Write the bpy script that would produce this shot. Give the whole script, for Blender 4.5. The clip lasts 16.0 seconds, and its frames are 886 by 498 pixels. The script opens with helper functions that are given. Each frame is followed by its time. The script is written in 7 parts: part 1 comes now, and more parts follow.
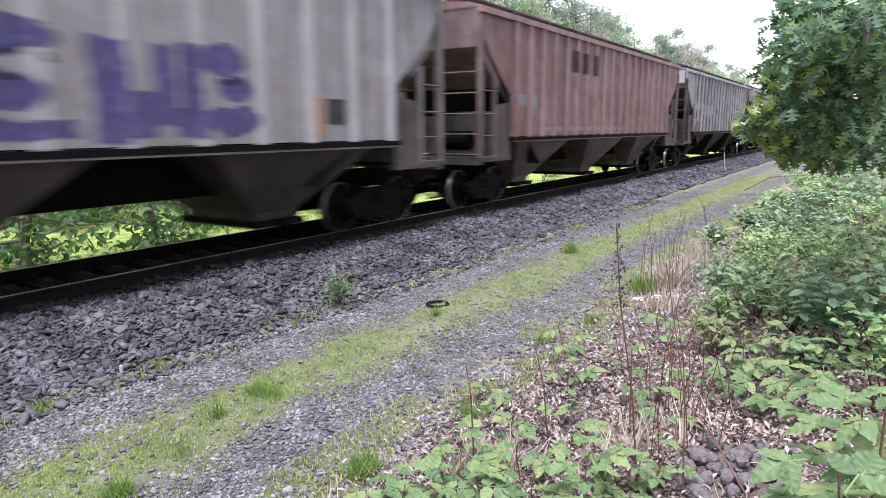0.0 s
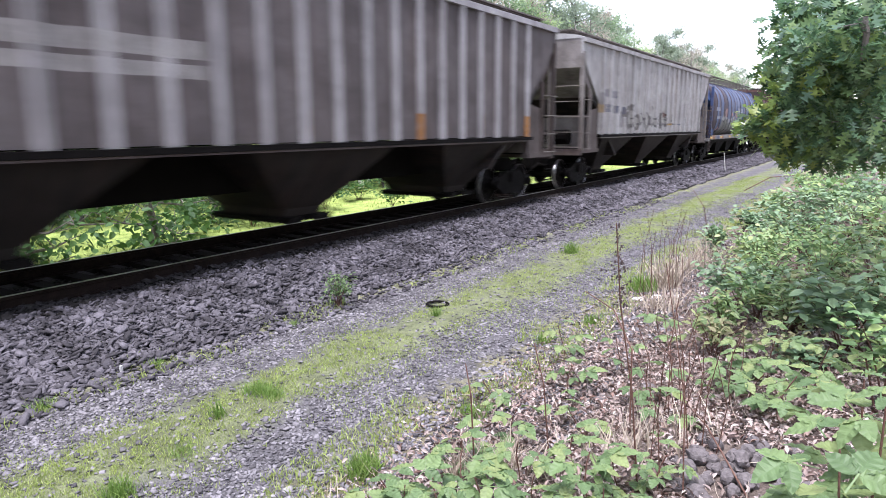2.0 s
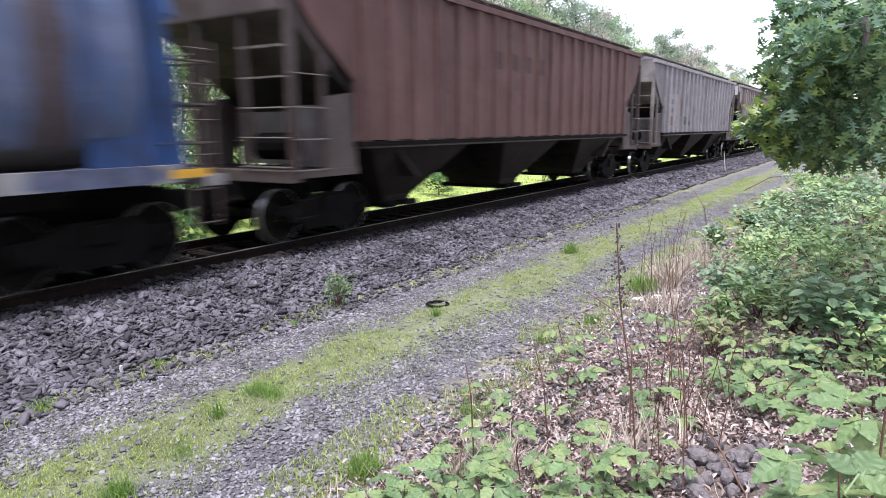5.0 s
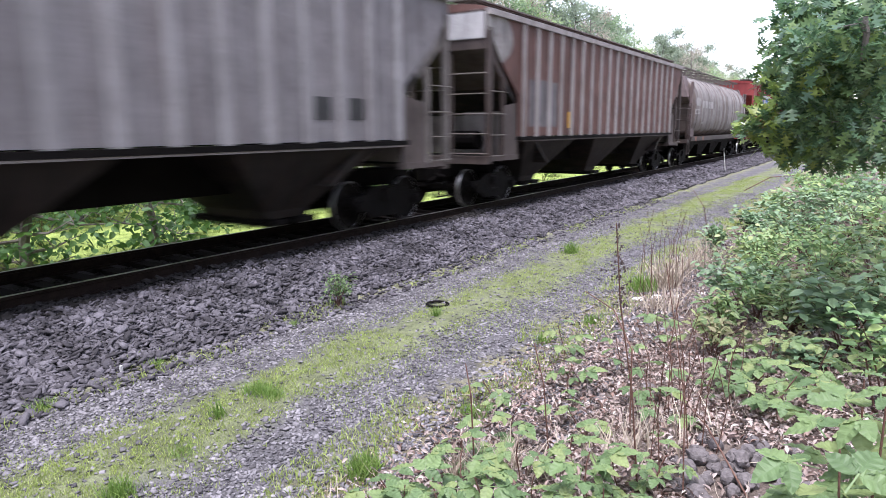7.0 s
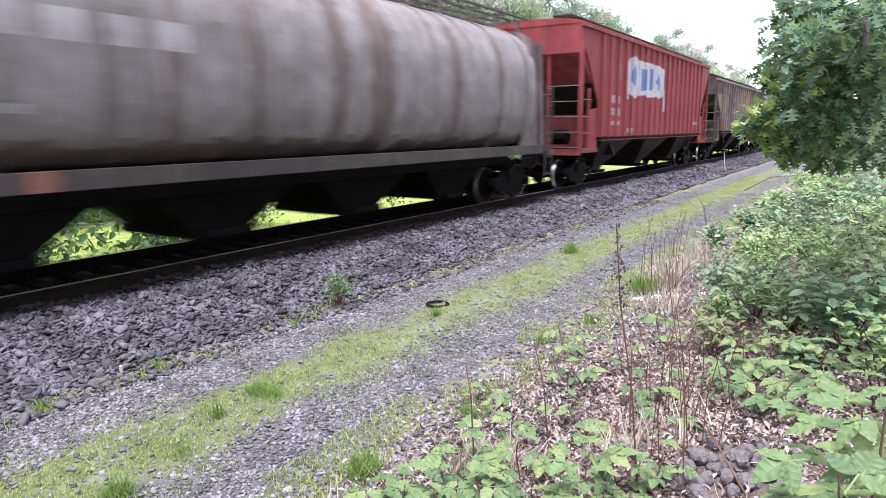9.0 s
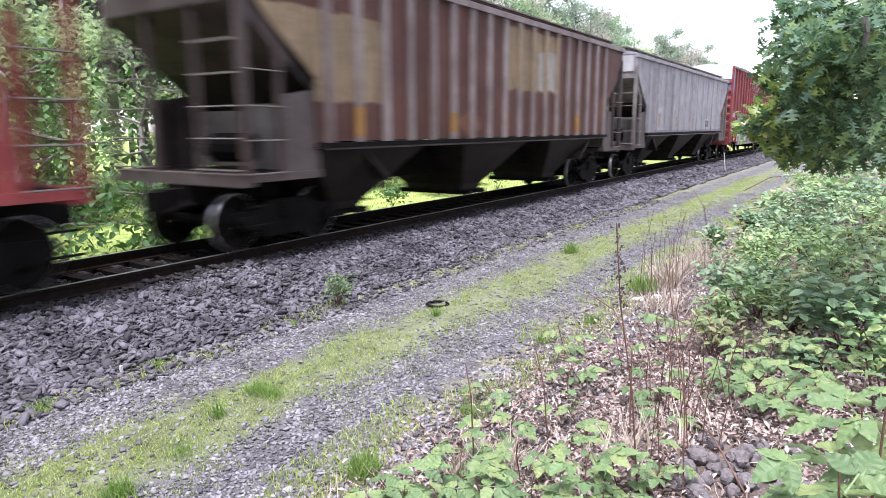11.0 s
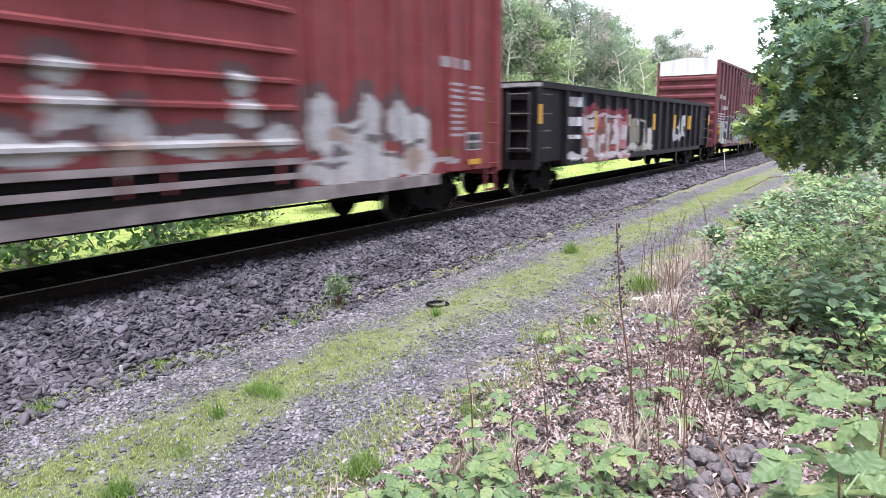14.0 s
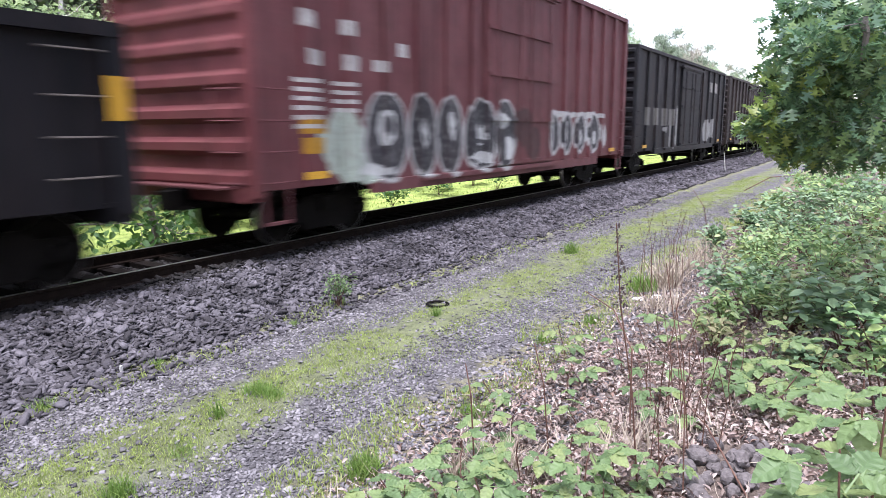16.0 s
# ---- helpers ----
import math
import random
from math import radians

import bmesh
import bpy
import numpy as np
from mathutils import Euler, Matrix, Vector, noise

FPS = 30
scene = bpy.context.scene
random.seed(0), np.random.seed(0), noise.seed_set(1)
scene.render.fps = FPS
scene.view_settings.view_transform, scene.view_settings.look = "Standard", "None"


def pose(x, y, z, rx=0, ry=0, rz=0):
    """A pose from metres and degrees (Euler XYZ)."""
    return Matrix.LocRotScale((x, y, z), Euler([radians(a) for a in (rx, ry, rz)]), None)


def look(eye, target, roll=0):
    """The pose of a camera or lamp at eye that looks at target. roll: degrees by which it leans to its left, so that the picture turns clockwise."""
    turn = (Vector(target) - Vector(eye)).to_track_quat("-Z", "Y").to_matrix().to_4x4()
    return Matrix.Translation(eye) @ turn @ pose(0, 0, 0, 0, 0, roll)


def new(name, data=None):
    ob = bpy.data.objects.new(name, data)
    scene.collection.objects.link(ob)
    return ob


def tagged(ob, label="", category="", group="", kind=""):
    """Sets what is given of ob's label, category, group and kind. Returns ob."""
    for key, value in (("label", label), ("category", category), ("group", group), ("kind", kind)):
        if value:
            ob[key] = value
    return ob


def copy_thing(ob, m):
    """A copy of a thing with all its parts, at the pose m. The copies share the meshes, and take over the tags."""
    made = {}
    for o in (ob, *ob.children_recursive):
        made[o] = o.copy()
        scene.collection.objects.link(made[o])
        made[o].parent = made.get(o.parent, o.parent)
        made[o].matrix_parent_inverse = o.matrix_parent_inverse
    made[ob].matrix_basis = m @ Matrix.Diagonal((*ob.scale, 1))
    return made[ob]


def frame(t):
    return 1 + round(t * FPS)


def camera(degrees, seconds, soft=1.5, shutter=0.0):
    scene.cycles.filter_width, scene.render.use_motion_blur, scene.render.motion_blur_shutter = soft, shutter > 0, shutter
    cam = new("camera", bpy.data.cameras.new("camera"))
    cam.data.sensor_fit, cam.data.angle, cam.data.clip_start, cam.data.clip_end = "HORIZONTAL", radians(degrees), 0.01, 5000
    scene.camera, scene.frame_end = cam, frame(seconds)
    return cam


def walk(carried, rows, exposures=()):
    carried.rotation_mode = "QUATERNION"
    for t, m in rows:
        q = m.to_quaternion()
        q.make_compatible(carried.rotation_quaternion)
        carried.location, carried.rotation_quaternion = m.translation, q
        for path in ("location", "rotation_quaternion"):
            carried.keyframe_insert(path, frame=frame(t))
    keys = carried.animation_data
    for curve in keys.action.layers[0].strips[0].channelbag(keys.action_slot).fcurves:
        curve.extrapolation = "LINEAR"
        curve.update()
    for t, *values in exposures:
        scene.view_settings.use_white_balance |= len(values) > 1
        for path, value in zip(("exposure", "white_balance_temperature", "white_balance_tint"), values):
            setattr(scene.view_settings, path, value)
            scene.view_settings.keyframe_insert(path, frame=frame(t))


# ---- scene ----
# World: x across the track (0 is its centre line, the camera stands at +x), y along the track, z = 0 at the rail top.
EYE = Vector((8.98, 0.0, 1.868))
YAW, PITCH = radians(33.093), radians(-10.384)
AIM = Vector((-math.sin(YAW) * math.cos(PITCH), math.cos(YAW) * math.cos(PITCH), math.sin(PITCH)))
cam = camera(68.1, 16.0, soft=0.8, shutter=0.5)
STAND = look(EYE, EYE + AIM, -0.335)
walk(cam, [(0.0, STAND), (16.0, STAND)], exposures=[(t, 2.33 + e, 6330, 22) for t, e in ((0.0, -0.16), (1.0, -0.07), (3.0, 0.0), (4.0, -0.05), (7.0, -0.09), (8.5, 0.0), (9.0, 0.07), (11.5, 0.17), (12.5, 0.18), (13.0, 0.11), (14.5, 0.02), (16.0, -0.02))])

# ---- overcast daylight ----
world = bpy.data.worlds.new("world")
scene.world = world
world.use_nodes = True
wn, wl = world.node_tree.nodes, world.node_tree.links
sky = wn.new("ShaderNodeTexSky")
sky.sky_type = "NISHITA"
sky.sun_disc = False
sky.sun_elevation, sky.sun_rotation = radians(76), radians(165)
sky.air_density, sky.dust_density, sky.ozone_density = 1.0, 0.8, 1.0
veil = wn.new("ShaderNodeHueSaturation")
veil.inputs["Saturation"].default_value = 0.5
wl.new(sky.outputs[0], veil.inputs["Color"])
wl.new(veil.outputs[0], wn["Background"].inputs["Color"])
wn["Background"].inputs["Strength"].default_value = 0.10
sun = new("sun", bpy.data.lights.new("sun", "SUN"))
sun.data.energy, sun.data.angle, sun.data.color = 1.5, radians(30), (0.97, 1.0, 1.0)
sun.matrix_world = look((math.sin(radians(165)) * 20, math.cos(radians(165)) * 20, 20 * math.tan(radians(76))), (0, 0, 0))


# ---- materials ----
def links_of(name):
    m = bpy.data.materials.new(name)
    m.use_nodes = True
    return m, m.node_tree, m.node_tree.nodes["Principled BSDF"]


def sock(nt, inp, val):
    if hasattr(val, "is_output"):
        nt.links.new(val, inp)
    else:
        inp.default_value = val


def rgba(c):
    return (c[0], c[1], c[2], 1.0)


def mixc(nt, fac, a, b, how="MIX"):
    n = nt.nodes.new("ShaderNodeMix")
    n.data_type, n.blend_type = "RGBA", how
    for key, val in ((0, fac), (6, a if hasattr(a, "is_output") else rgba(a)), (7, b if hasattr(b, "is_output") else rgba(b))):
        sock(nt, n.inputs[key], val)
    return n.outputs[2]


def mathn(nt, op, a, b=0.0, clamp=False):
    n = nt.nodes.new("ShaderNodeMath")
    n.operation, n.use_clamp = op, clamp
    sock(nt, n.inputs[0], a)
    sock(nt, n.inputs[1], b)
    return n.outputs[0]


def coords(nt, scale=(1, 1, 1)):
    tc = nt.nodes.new("ShaderNodeTexCoord")
    mp = nt.nodes.new("ShaderNodeMapping")
    mp.inputs["Scale"].default_value = scale
    nt.links.new(tc.outputs["Object"], mp.inputs["Vector"])
    return mp.outputs[0]


def noisen(nt, vec, scale, detail=4.0, rough=0.6):
    n = nt.nodes.new("ShaderNodeTexNoise")
    n.inputs["Scale"].default_value, n.inputs["Detail"].default_value, n.inputs["Roughness"].default_value = scale, detail, rough
    nt.links.new(vec, n.inputs["Vector"])
    return n.outputs["Fac"]


def ramp(nt, fac, stops, mode="LINEAR"):
    n = nt.nodes.new("ShaderNodeValToRGB")
    n.color_ramp.interpolation = mode
    while len(n.color_ramp.elements) < len(stops):
        n.color_ramp.elements.new(0.5)
    for e, (p, c) in zip(n.color_ramp.elements, stops):
        e.position = p
        e.color = rgba(c) if not isinstance(c, (int, float)) else (c, c, c, 1)
    nt.links.new(fac, n.inputs[0])
    return n.outputs[0]


def bumpn(nt, b, height, strength, dist=0.02):
    n = nt.nodes.new("ShaderNodeBump")
    n.inputs["Strength"].default_value, n.inputs["Distance"].default_value = strength, dist
    nt.links.new(height, n.inputs["Height"])
    nt.links.new(n.outputs[0], b.inputs["Normal"])


def plain(name, col, col2, rough=0.7, metal=0.0, scale=6.0, fine=60.0, bump=0.3, island=0.0, shine=0.2):
    """A surface with two tones in large blotches, fine grain and relief."""
    m, nt, b = links_of(name)
    v = coords(nt)
    c = mixc(nt, ramp(nt, noisen(nt, v, scale), [(0.3, 0.0), (0.7, 1.0)]), col, col2)
    f = noisen(nt, v, fine, 3.0)
    c = mixc(nt, 1.0, c, ramp(nt, f, [(0.2, 0.72), (0.8, 1.2)]), "MULTIPLY")
    if island:
        g = nt.nodes.new("ShaderNodeNewGeometry")
        c = mixc(nt, 1.0, c, ramp(nt, g.outputs["Random Per Island"], [(0.0, 1 - island), (1.0, 1 + island)]), "MULTIPLY")
    nt.links.new(c, b.inputs["Base Color"])
    b.inputs["Specular IOR Level"].default_value = shine
    b.inputs["Roughness"].default_value, b.inputs["Metallic"].default_value = rough, metal
    bumpn(nt, b, f, bump)
    return m


def mask_of(nt, vec, marks):
    """Where the (y, z) plane lies inside any of the marks (kind, y, z, half width, half height): 'o' round, 'b' bar."""
    best = None
    for kind, cy, cz, ry, rz in marks:
        n = nt.nodes.new("ShaderNodeVectorMath")
        n.operation = "MULTIPLY_ADD"
        nt.links.new(vec, n.inputs[0])
        n.inputs[1].default_value = (0, 1 / ry, 1 / rz)
        n.inputs[2].default_value = (0, -cy / ry, -cz / rz)
        if kind == "o":
            k = nt.nodes.new("ShaderNodeVectorMath")
            k.operation = "LENGTH"
            nt.links.new(n.outputs[0], k.inputs[0])
            d = k.outputs["Value"]
        else:
            k = nt.nodes.new("ShaderNodeVectorMath")
            k.operation = "ABSOLUTE"
            nt.links.new(n.outputs[0], k.inputs[0])
            s = nt.nodes.new("ShaderNodeSeparateXYZ")
            nt.links.new(k.outputs[0], s.inputs[0])
            d = mathn(nt, "MAXIMUM", s.outputs[1], s.outputs[2])
        best = d if best is None else mathn(nt, "MINIMUM", best, d)
    return best


def car_paint(name, base, faded, rust=(0.10, 0.05, 0.035), rusty=0.35, grime=0.5, layers=(), rough=0.62):
    """Weathered car paint: faded blotches, rain streaks, rust, road grime; layers of (colour, ragged, marks) painted over it."""
    m, nt, b = links_of(name)
    v = coords(nt, (1, 1 / 1.029, 1))
    c = mixc(nt, ramp(nt, noisen(nt, v, 0.9, 6.0, 0.65), [(0.32, 0.0), (0.68, 1.0)]), base, faded)
    if layers:
        dn = nt.nodes.new("ShaderNodeTexNoise")
        dn.inputs["Scale"].default_value, dn.inputs["Detail"].default_value = 2.2, 5.0
        nt.links.new(v, dn.inputs["Vector"])
        for colour, ragged, marks in layers:
            sh = nt.nodes.new("ShaderNodeVectorMath")
            sh.operation = "MULTIPLY_ADD"
            nt.links.new(dn.outputs["Color"], sh.inputs[0])
            sh.inputs[1].default_value = (ragged, ragged, ragged)
            off = nt.nodes.new("ShaderNodeVectorMath")
            off.operation = "SUBTRACT"
            nt.links.new(v, off.inputs[0])
            off.inputs[1].default_value = (ragged / 2, ragged / 2, ragged / 2)
            nt.links.new(off.outputs[0], sh.inputs[2])
            d = mask_of(nt, sh.outputs[0], marks)
            worn = ramp(nt, noisen(nt, v, 9.0, 5.0), [(0.25, 0.55), (0.5, 0.95)])
            on = mathn(nt, "MULTIPLY", ramp(nt, d, [(0.93, 1.0), (1.0, 0.0)]), worn)
            c = mixc(nt, on, c, colour)
    streak = noisen(nt, coords(nt, (1, 5.0, 0.28)), 1.6, 5.0, 0.65)
    c = mixc(nt, mathn(nt, "MULTIPLY", ramp(nt, streak, [(0.46, 0.0), (0.72, 1.0)]), rusty), c, rust)
    c = mixc(nt, mathn(nt, "MULTIPLY", ramp(nt, noisen(nt, v, 2.7, 8.0, 0.7), [(0.42, 0.0), (0.75, 1.0)]), grime), c, (0.045, 0.038, 0.034))
    runs = noisen(nt, coords(nt, (1, 4.2, 0.1)), 1.3, 7.0, 0.7)
    c = mixc(nt, 1.0, c, ramp(nt, runs, [(0.34, 0.66), (0.5, 1.0), (0.66, 1.14)]), "MULTIPLY")
    f = noisen(nt, v, 34.0, 4.0)
    c = mixc(nt, 1.0, c, ramp(nt, f, [(0.25, 0.62), (0.75, 0.88)]), "MULTIPLY")
    nt.links.new(c, b.inputs["Base Color"])
    b.inputs["Specular IOR Level"].default_value = 0.15
    nt.links.new(ramp(nt, f, [(0.2, rough - 0.12), (0.8, rough + 0.2)]), b.inputs["Roughness"])
    bumpn(nt, b, noisen(nt, v, 5.0, 6.0), 0.18, 0.03)
    return m


def leafy(name, tones, rough=0.5, shine=0.35, through_light=0.35):
    """Leaves: each its own tone, light passing through."""
    m, nt, b = links_of(name)
    g = nt.nodes.new("ShaderNodeNewGeometry")
    oi = nt.nodes.new("ShaderNodeObjectInfo")
    r = mathn(nt, "FRACT", mathn(nt, "ADD", g.outputs["Random Per Island"], oi.outputs["Random"]))
    k = len(tones)
    c = ramp(nt, r, [(i / max(1, k - 1), t) for i, t in enumerate(tones)])
    c = mixc(nt, 1.0, c, ramp(nt, noisen(nt, coords(nt), 25.0, 3.0), [(0.25, 0.75), (0.75, 1.2)]), "MULTIPLY")
    nt.links.new(c, b.inputs["Base Color"])
    b.inputs["Roughness"].default_value = rough
    b.inputs["Specular IOR Level"].default_value = shine
    t = nt.nodes.new("ShaderNodeBsdfTranslucent")
    nt.links.new(c, t.inputs["Color"])
    mx = nt.nodes.new("ShaderNodeMixShader")
    mx.inputs[0].default_value = through_light
    out = nt.nodes["Material Output"]
    nt.links.new(b.outputs[0], mx.inputs[1])
    nt.links.new(t.outputs[0], mx.inputs[2])
    nt.links.new(mx.outputs[0], out.inputs["Surface"])
    return m


def ground_material():
    """Soil by its place across the line: dark track bed with shade in its colour, wheel ruts, grassy crown, leaf-strewn
    verge, meadow.
    """
    m, nt, b = links_of("soil")
    v = coords(nt)
    s = nt.nodes.new("ShaderNodeSeparateXYZ")
    nt.links.new(v, s.inputs[0])
    wob = mathn(nt, "MULTIPLY", mathn(nt, "SUBTRACT", noisen(nt, v, 1.1, 6.0, 0.65), 0.5), 1.5)
    x = mathn(nt, "ADD", s.outputs[0], wob)
    t = mathn(nt, "DIVIDE", mathn(nt, "ADD", x, 10.0), 20.0)
    shaded_cinder, rut, moss, litter, meadow = (0.03, 0.028, 0.029), (0.12, 0.114, 0.118), (0.15, 0.165, 0.09), (0.15, 0.118, 0.10), (0.30, 0.38, 0.105)
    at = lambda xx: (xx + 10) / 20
    # Tones from -2.6 to 2.5 are darkened for train shade and stone gaps.
    c = ramp(nt, t, [(0.0, meadow), (at(-3.4), meadow), (at(-2.6), (0.035, 0.03, 0.03)), (at(0.9), (0.025, 0.022, 0.022)), (at(2.5), shaded_cinder), (at(3.0), (0.18, 0.18, 0.11)),
                     (at(3.35), rut), (at(4.0), rut), (at(4.25), moss), (at(4.9), moss), (at(5.2), rut), (at(5.75), rut),
                     (at(6.0), (0.2, 0.19, 0.11)), (at(6.6), litter), (1.0, litter)])
    patch = ramp(nt, noisen(nt, v, 3.5, 7.0, 0.7), [(0.35, 0.65), (0.65, 1.25)])
    c = mixc(nt, 1.0, c, patch, "MULTIPLY")
    f = noisen(nt, v, 45.0, 5.0, 0.7)
    c = mixc(nt, 1.0, c, ramp(nt, f, [(0.3, 0.55), (0.7, 1.4)]), "MULTIPLY")
    nt.links.new(c, b.inputs["Base Color"])
    b.inputs["Roughness"].default_value = 0.95
    b.inputs["Specular IOR Level"].default_value = 0.15
    bumpn(nt, b, f, 0.8, 0.03)
    return m


SOIL = ground_material()
BALLAST = plain("ballast_stone", (0.046, 0.042, 0.046), (0.134, 0.124, 0.137), 0.85, 0, 2.0, 40.0, 0.5, island=0.6)
GRAVEL = plain("road_gravel", (0.102, 0.096, 0.101), (0.202, 0.19, 0.198), 0.85, 0, 3.0, 60.0, 0.3, island=0.6)
# Oily stone tone, taken darker to include the train's shade on the bed.
DARK_BALLAST = plain("oily_shaded_ballast", (0.014, 0.0125, 0.012), (0.032, 0.029, 0.028), 0.8, 0, 3.0, 40.0, 0.4, island=0.4)
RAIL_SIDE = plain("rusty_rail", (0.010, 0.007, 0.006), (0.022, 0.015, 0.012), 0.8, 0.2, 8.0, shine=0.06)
RAIL_HEAD = plain("polished_rail", (0.42, 0.41, 0.4), (0.32, 0.31, 0.3), 0.35, 0.9, 5.0)
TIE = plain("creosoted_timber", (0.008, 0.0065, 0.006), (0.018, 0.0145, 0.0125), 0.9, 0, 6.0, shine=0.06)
# Ironwork albedo set below real grime, so the colour carries the underside shade.
IRON = plain("grimy_shaded_iron", (0.004, 0.0035, 0.0032), (0.009, 0.0075, 0.007), 0.75, 0.0, 5.0, shine=0.06)
UNDER = plain("grimy_shaded_underframe", (0.004, 0.0035, 0.0032), (0.009, 0.0075, 0.007), 0.8, 0.0, 3.0, shine=0.06)
TREAD = plain("polished_wheel_tread", (0.5, 0.5, 0.5), (0.36, 0.35, 0.34), 0.28, 0.95, 4.0)
# Wheel steel taken near black to carry the shade under the cars.
WHEEL = plain("shaded_wheel_steel", (0.005, 0.0042, 0.004), (0.011, 0.009, 0.008), 0.65, 0.0, 6.0, shine=0.06)
YELLOW = plain("reflector_yellow", (0.62, 0.34, 0.03), (0.5, 0.27, 0.03), 0.5, 0, 8.0)
GRATE = plain("galvanised_grating", (0.10, 0.085, 0.075), (0.17, 0.15, 0.135), 0.7, 0.2, 6.0)


# ---- mesh helpers ----
def part(name, bm, material, parent=None, label="", smooth=False):
    me = bpy.data.meshes.new(name)
    bmesh.ops.recalc_face_normals(bm, faces=bm.faces)
    if smooth:
        for f in bm.faces:
            f.smooth = True
    bm.to_mesh(me)
    bm.free()
    me.materials.append(material)
    ob = new(name, me)
    ob.parent = parent
    return tagged(ob, label)


def shared(name, mesh, parent, m):
    """One more piece on a mesh that already exists."""
    ob = new(name, mesh)
    ob.parent = parent
    ob.matrix_local = m
    return ob


def box(bm, x0, x1, y0, y1, z0, z1):
    v = [bm.verts.new((x, y, z)) for x in (x0, x1) for y in (y0, y1) for z in (z0, z1)]
    for f in ((0, 1, 3, 2), (4, 6, 7, 5), (0, 4, 5, 1), (2, 3, 7, 6), (0, 2, 6, 4), (1, 5, 7, 3)):
        bm.faces.new([v[i] for i in f])


def slab(bm, outline, x0, x1):
    """A plate from an outline of (y, z), reaching from x0 to x1."""
    a = [bm.verts.new((x0, y, z)) for y, z in outline]
    b = [bm.verts.new((x1, y, z)) for y, z in outline]
    bm.faces.new(a)
    bm.faces.new(list(reversed(b)))
    n = len(a)
    for i in range(n):
        bm.faces.new((a[i], a[(i + 1) % n], b[(i + 1) % n], b[i]))


def sections(bm, rings, caps=True):
    """Skin over rings of points with equal counts."""
    vs = [[bm.verts.new(p) for p in r] for r in rings]
    n = len(vs[0])
    for r0, r1 in zip(vs, vs[1:]):
        for i in range(n):
            bm.faces.new((r0[i], r0[(i + 1) % n], r1[(i + 1) % n], r1[i]))
    if caps:
        bm.faces.new(vs[0])
        bm.faces.new(list(reversed(vs[-1])))


def rod(bm, p, q, r0, r1=None, n=6):
    p, q = Vector(p), Vector(q)
    r1 = r0 if r1 is None else r1
    d = (q - p).normalized()
    a = d.orthogonal().normalized()
    b = d.cross(a)
    sections(bm, [[c + (a * math.cos(2 * math.pi * i / n) + b * math.sin(2 * math.pi * i / n)) * r for i in range(n)] for c, r in ((p, r0), (q, r1))])


def holder(name, label, category, m=None, group="", kind=""):
    ob = new(name)
    if m is not None:
        ob.matrix_basis = m
    return tagged(ob, label, category, group, kind)


def mesh_from(name, verts, faces, material, parent=None, label=""):
    me = bpy.data.meshes.new(name)
    me.from_pydata(verts, [], faces)
    me.materials.append(material)
    ob = new(name, me)
    ob.parent = parent
    return tagged(ob, label)


def scatter(name, tpl, faces, places, turns, sizes, material, parent=None, label=""):
    """Joins many copies of a small template (k points) set at places with 3x3 turns and sizes into one mesh."""
    tpl = np.asarray(tpl, float)
    n, k = len(places), len(tpl)
    pts = np.einsum("nij,kj->nki", turns, tpl) * np.asarray(sizes).reshape(n, -1, 1 if np.ndim(sizes) < 2 else np.shape(sizes)[1]) + np.asarray(places)[:, None, :]
    me = bpy.data.meshes.new(name)
    sizes_f = [len(f) for f in faces]
    loops = np.concatenate([np.asarray(f) for f in faces])
    all_loops = (np.arange(n)[:, None] * k + loops[None, :]).ravel()
    starts = np.concatenate([[0], np.cumsum(np.tile(sizes_f, n))[:-1]])
    me.vertices.add(n * k)
    me.vertices.foreach_set("co", pts.reshape(-1))
    me.loops.add(len(all_loops))
    me.loops.foreach_set("vertex_index", all_loops.astype(np.int32))
    me.polygons.add(n * len(faces))
    me.polygons.foreach_set("loop_start", starts.astype(np.int32))
    me.update(calc_edges=True)
    me.validate()
    me.materials.append(material)
    ob = new(name, me)
    ob.parent = parent
    return tagged(ob, label)


def spins(rng, n, tilt=math.pi, yaw=None):
    """Random turns: about z by anything, then tipped by up to tilt."""
    a = rng.uniform(0, 2 * math.pi, n) if yaw is None else yaw
    t = rng.uniform(-tilt, tilt, n)
    r = rng.uniform(-tilt, tilt, n)
    ca, sa, ct, st, cr, sr = np.cos(a), np.sin(a), np.cos(t), np.sin(t), np.cos(r), np.sin(r)
    z, o = np.zeros(n), np.ones(n)
    rz = np.stack([np.stack([ca, -sa, z], -1), np.stack([sa, ca, z], -1), np.stack([z, z, o], -1)], 1)
    rx = np.stack([np.stack([o, z, z], -1), np.stack([z, ct, -st], -1), np.stack([z, st, ct], -1)], 1)
    ry = np.stack([np.stack([cr, z, sr], -1), np.stack([z, o, z], -1), np.stack([-sr, z, cr], -1)], 1)
    return rz @ rx @ ry


# ---- ground ----
def step(a, b, x):
    t = np.clip((np.asarray(x, float) - a) / (b - a), 0, 1)
    return t * t * (3 - 2 * t)


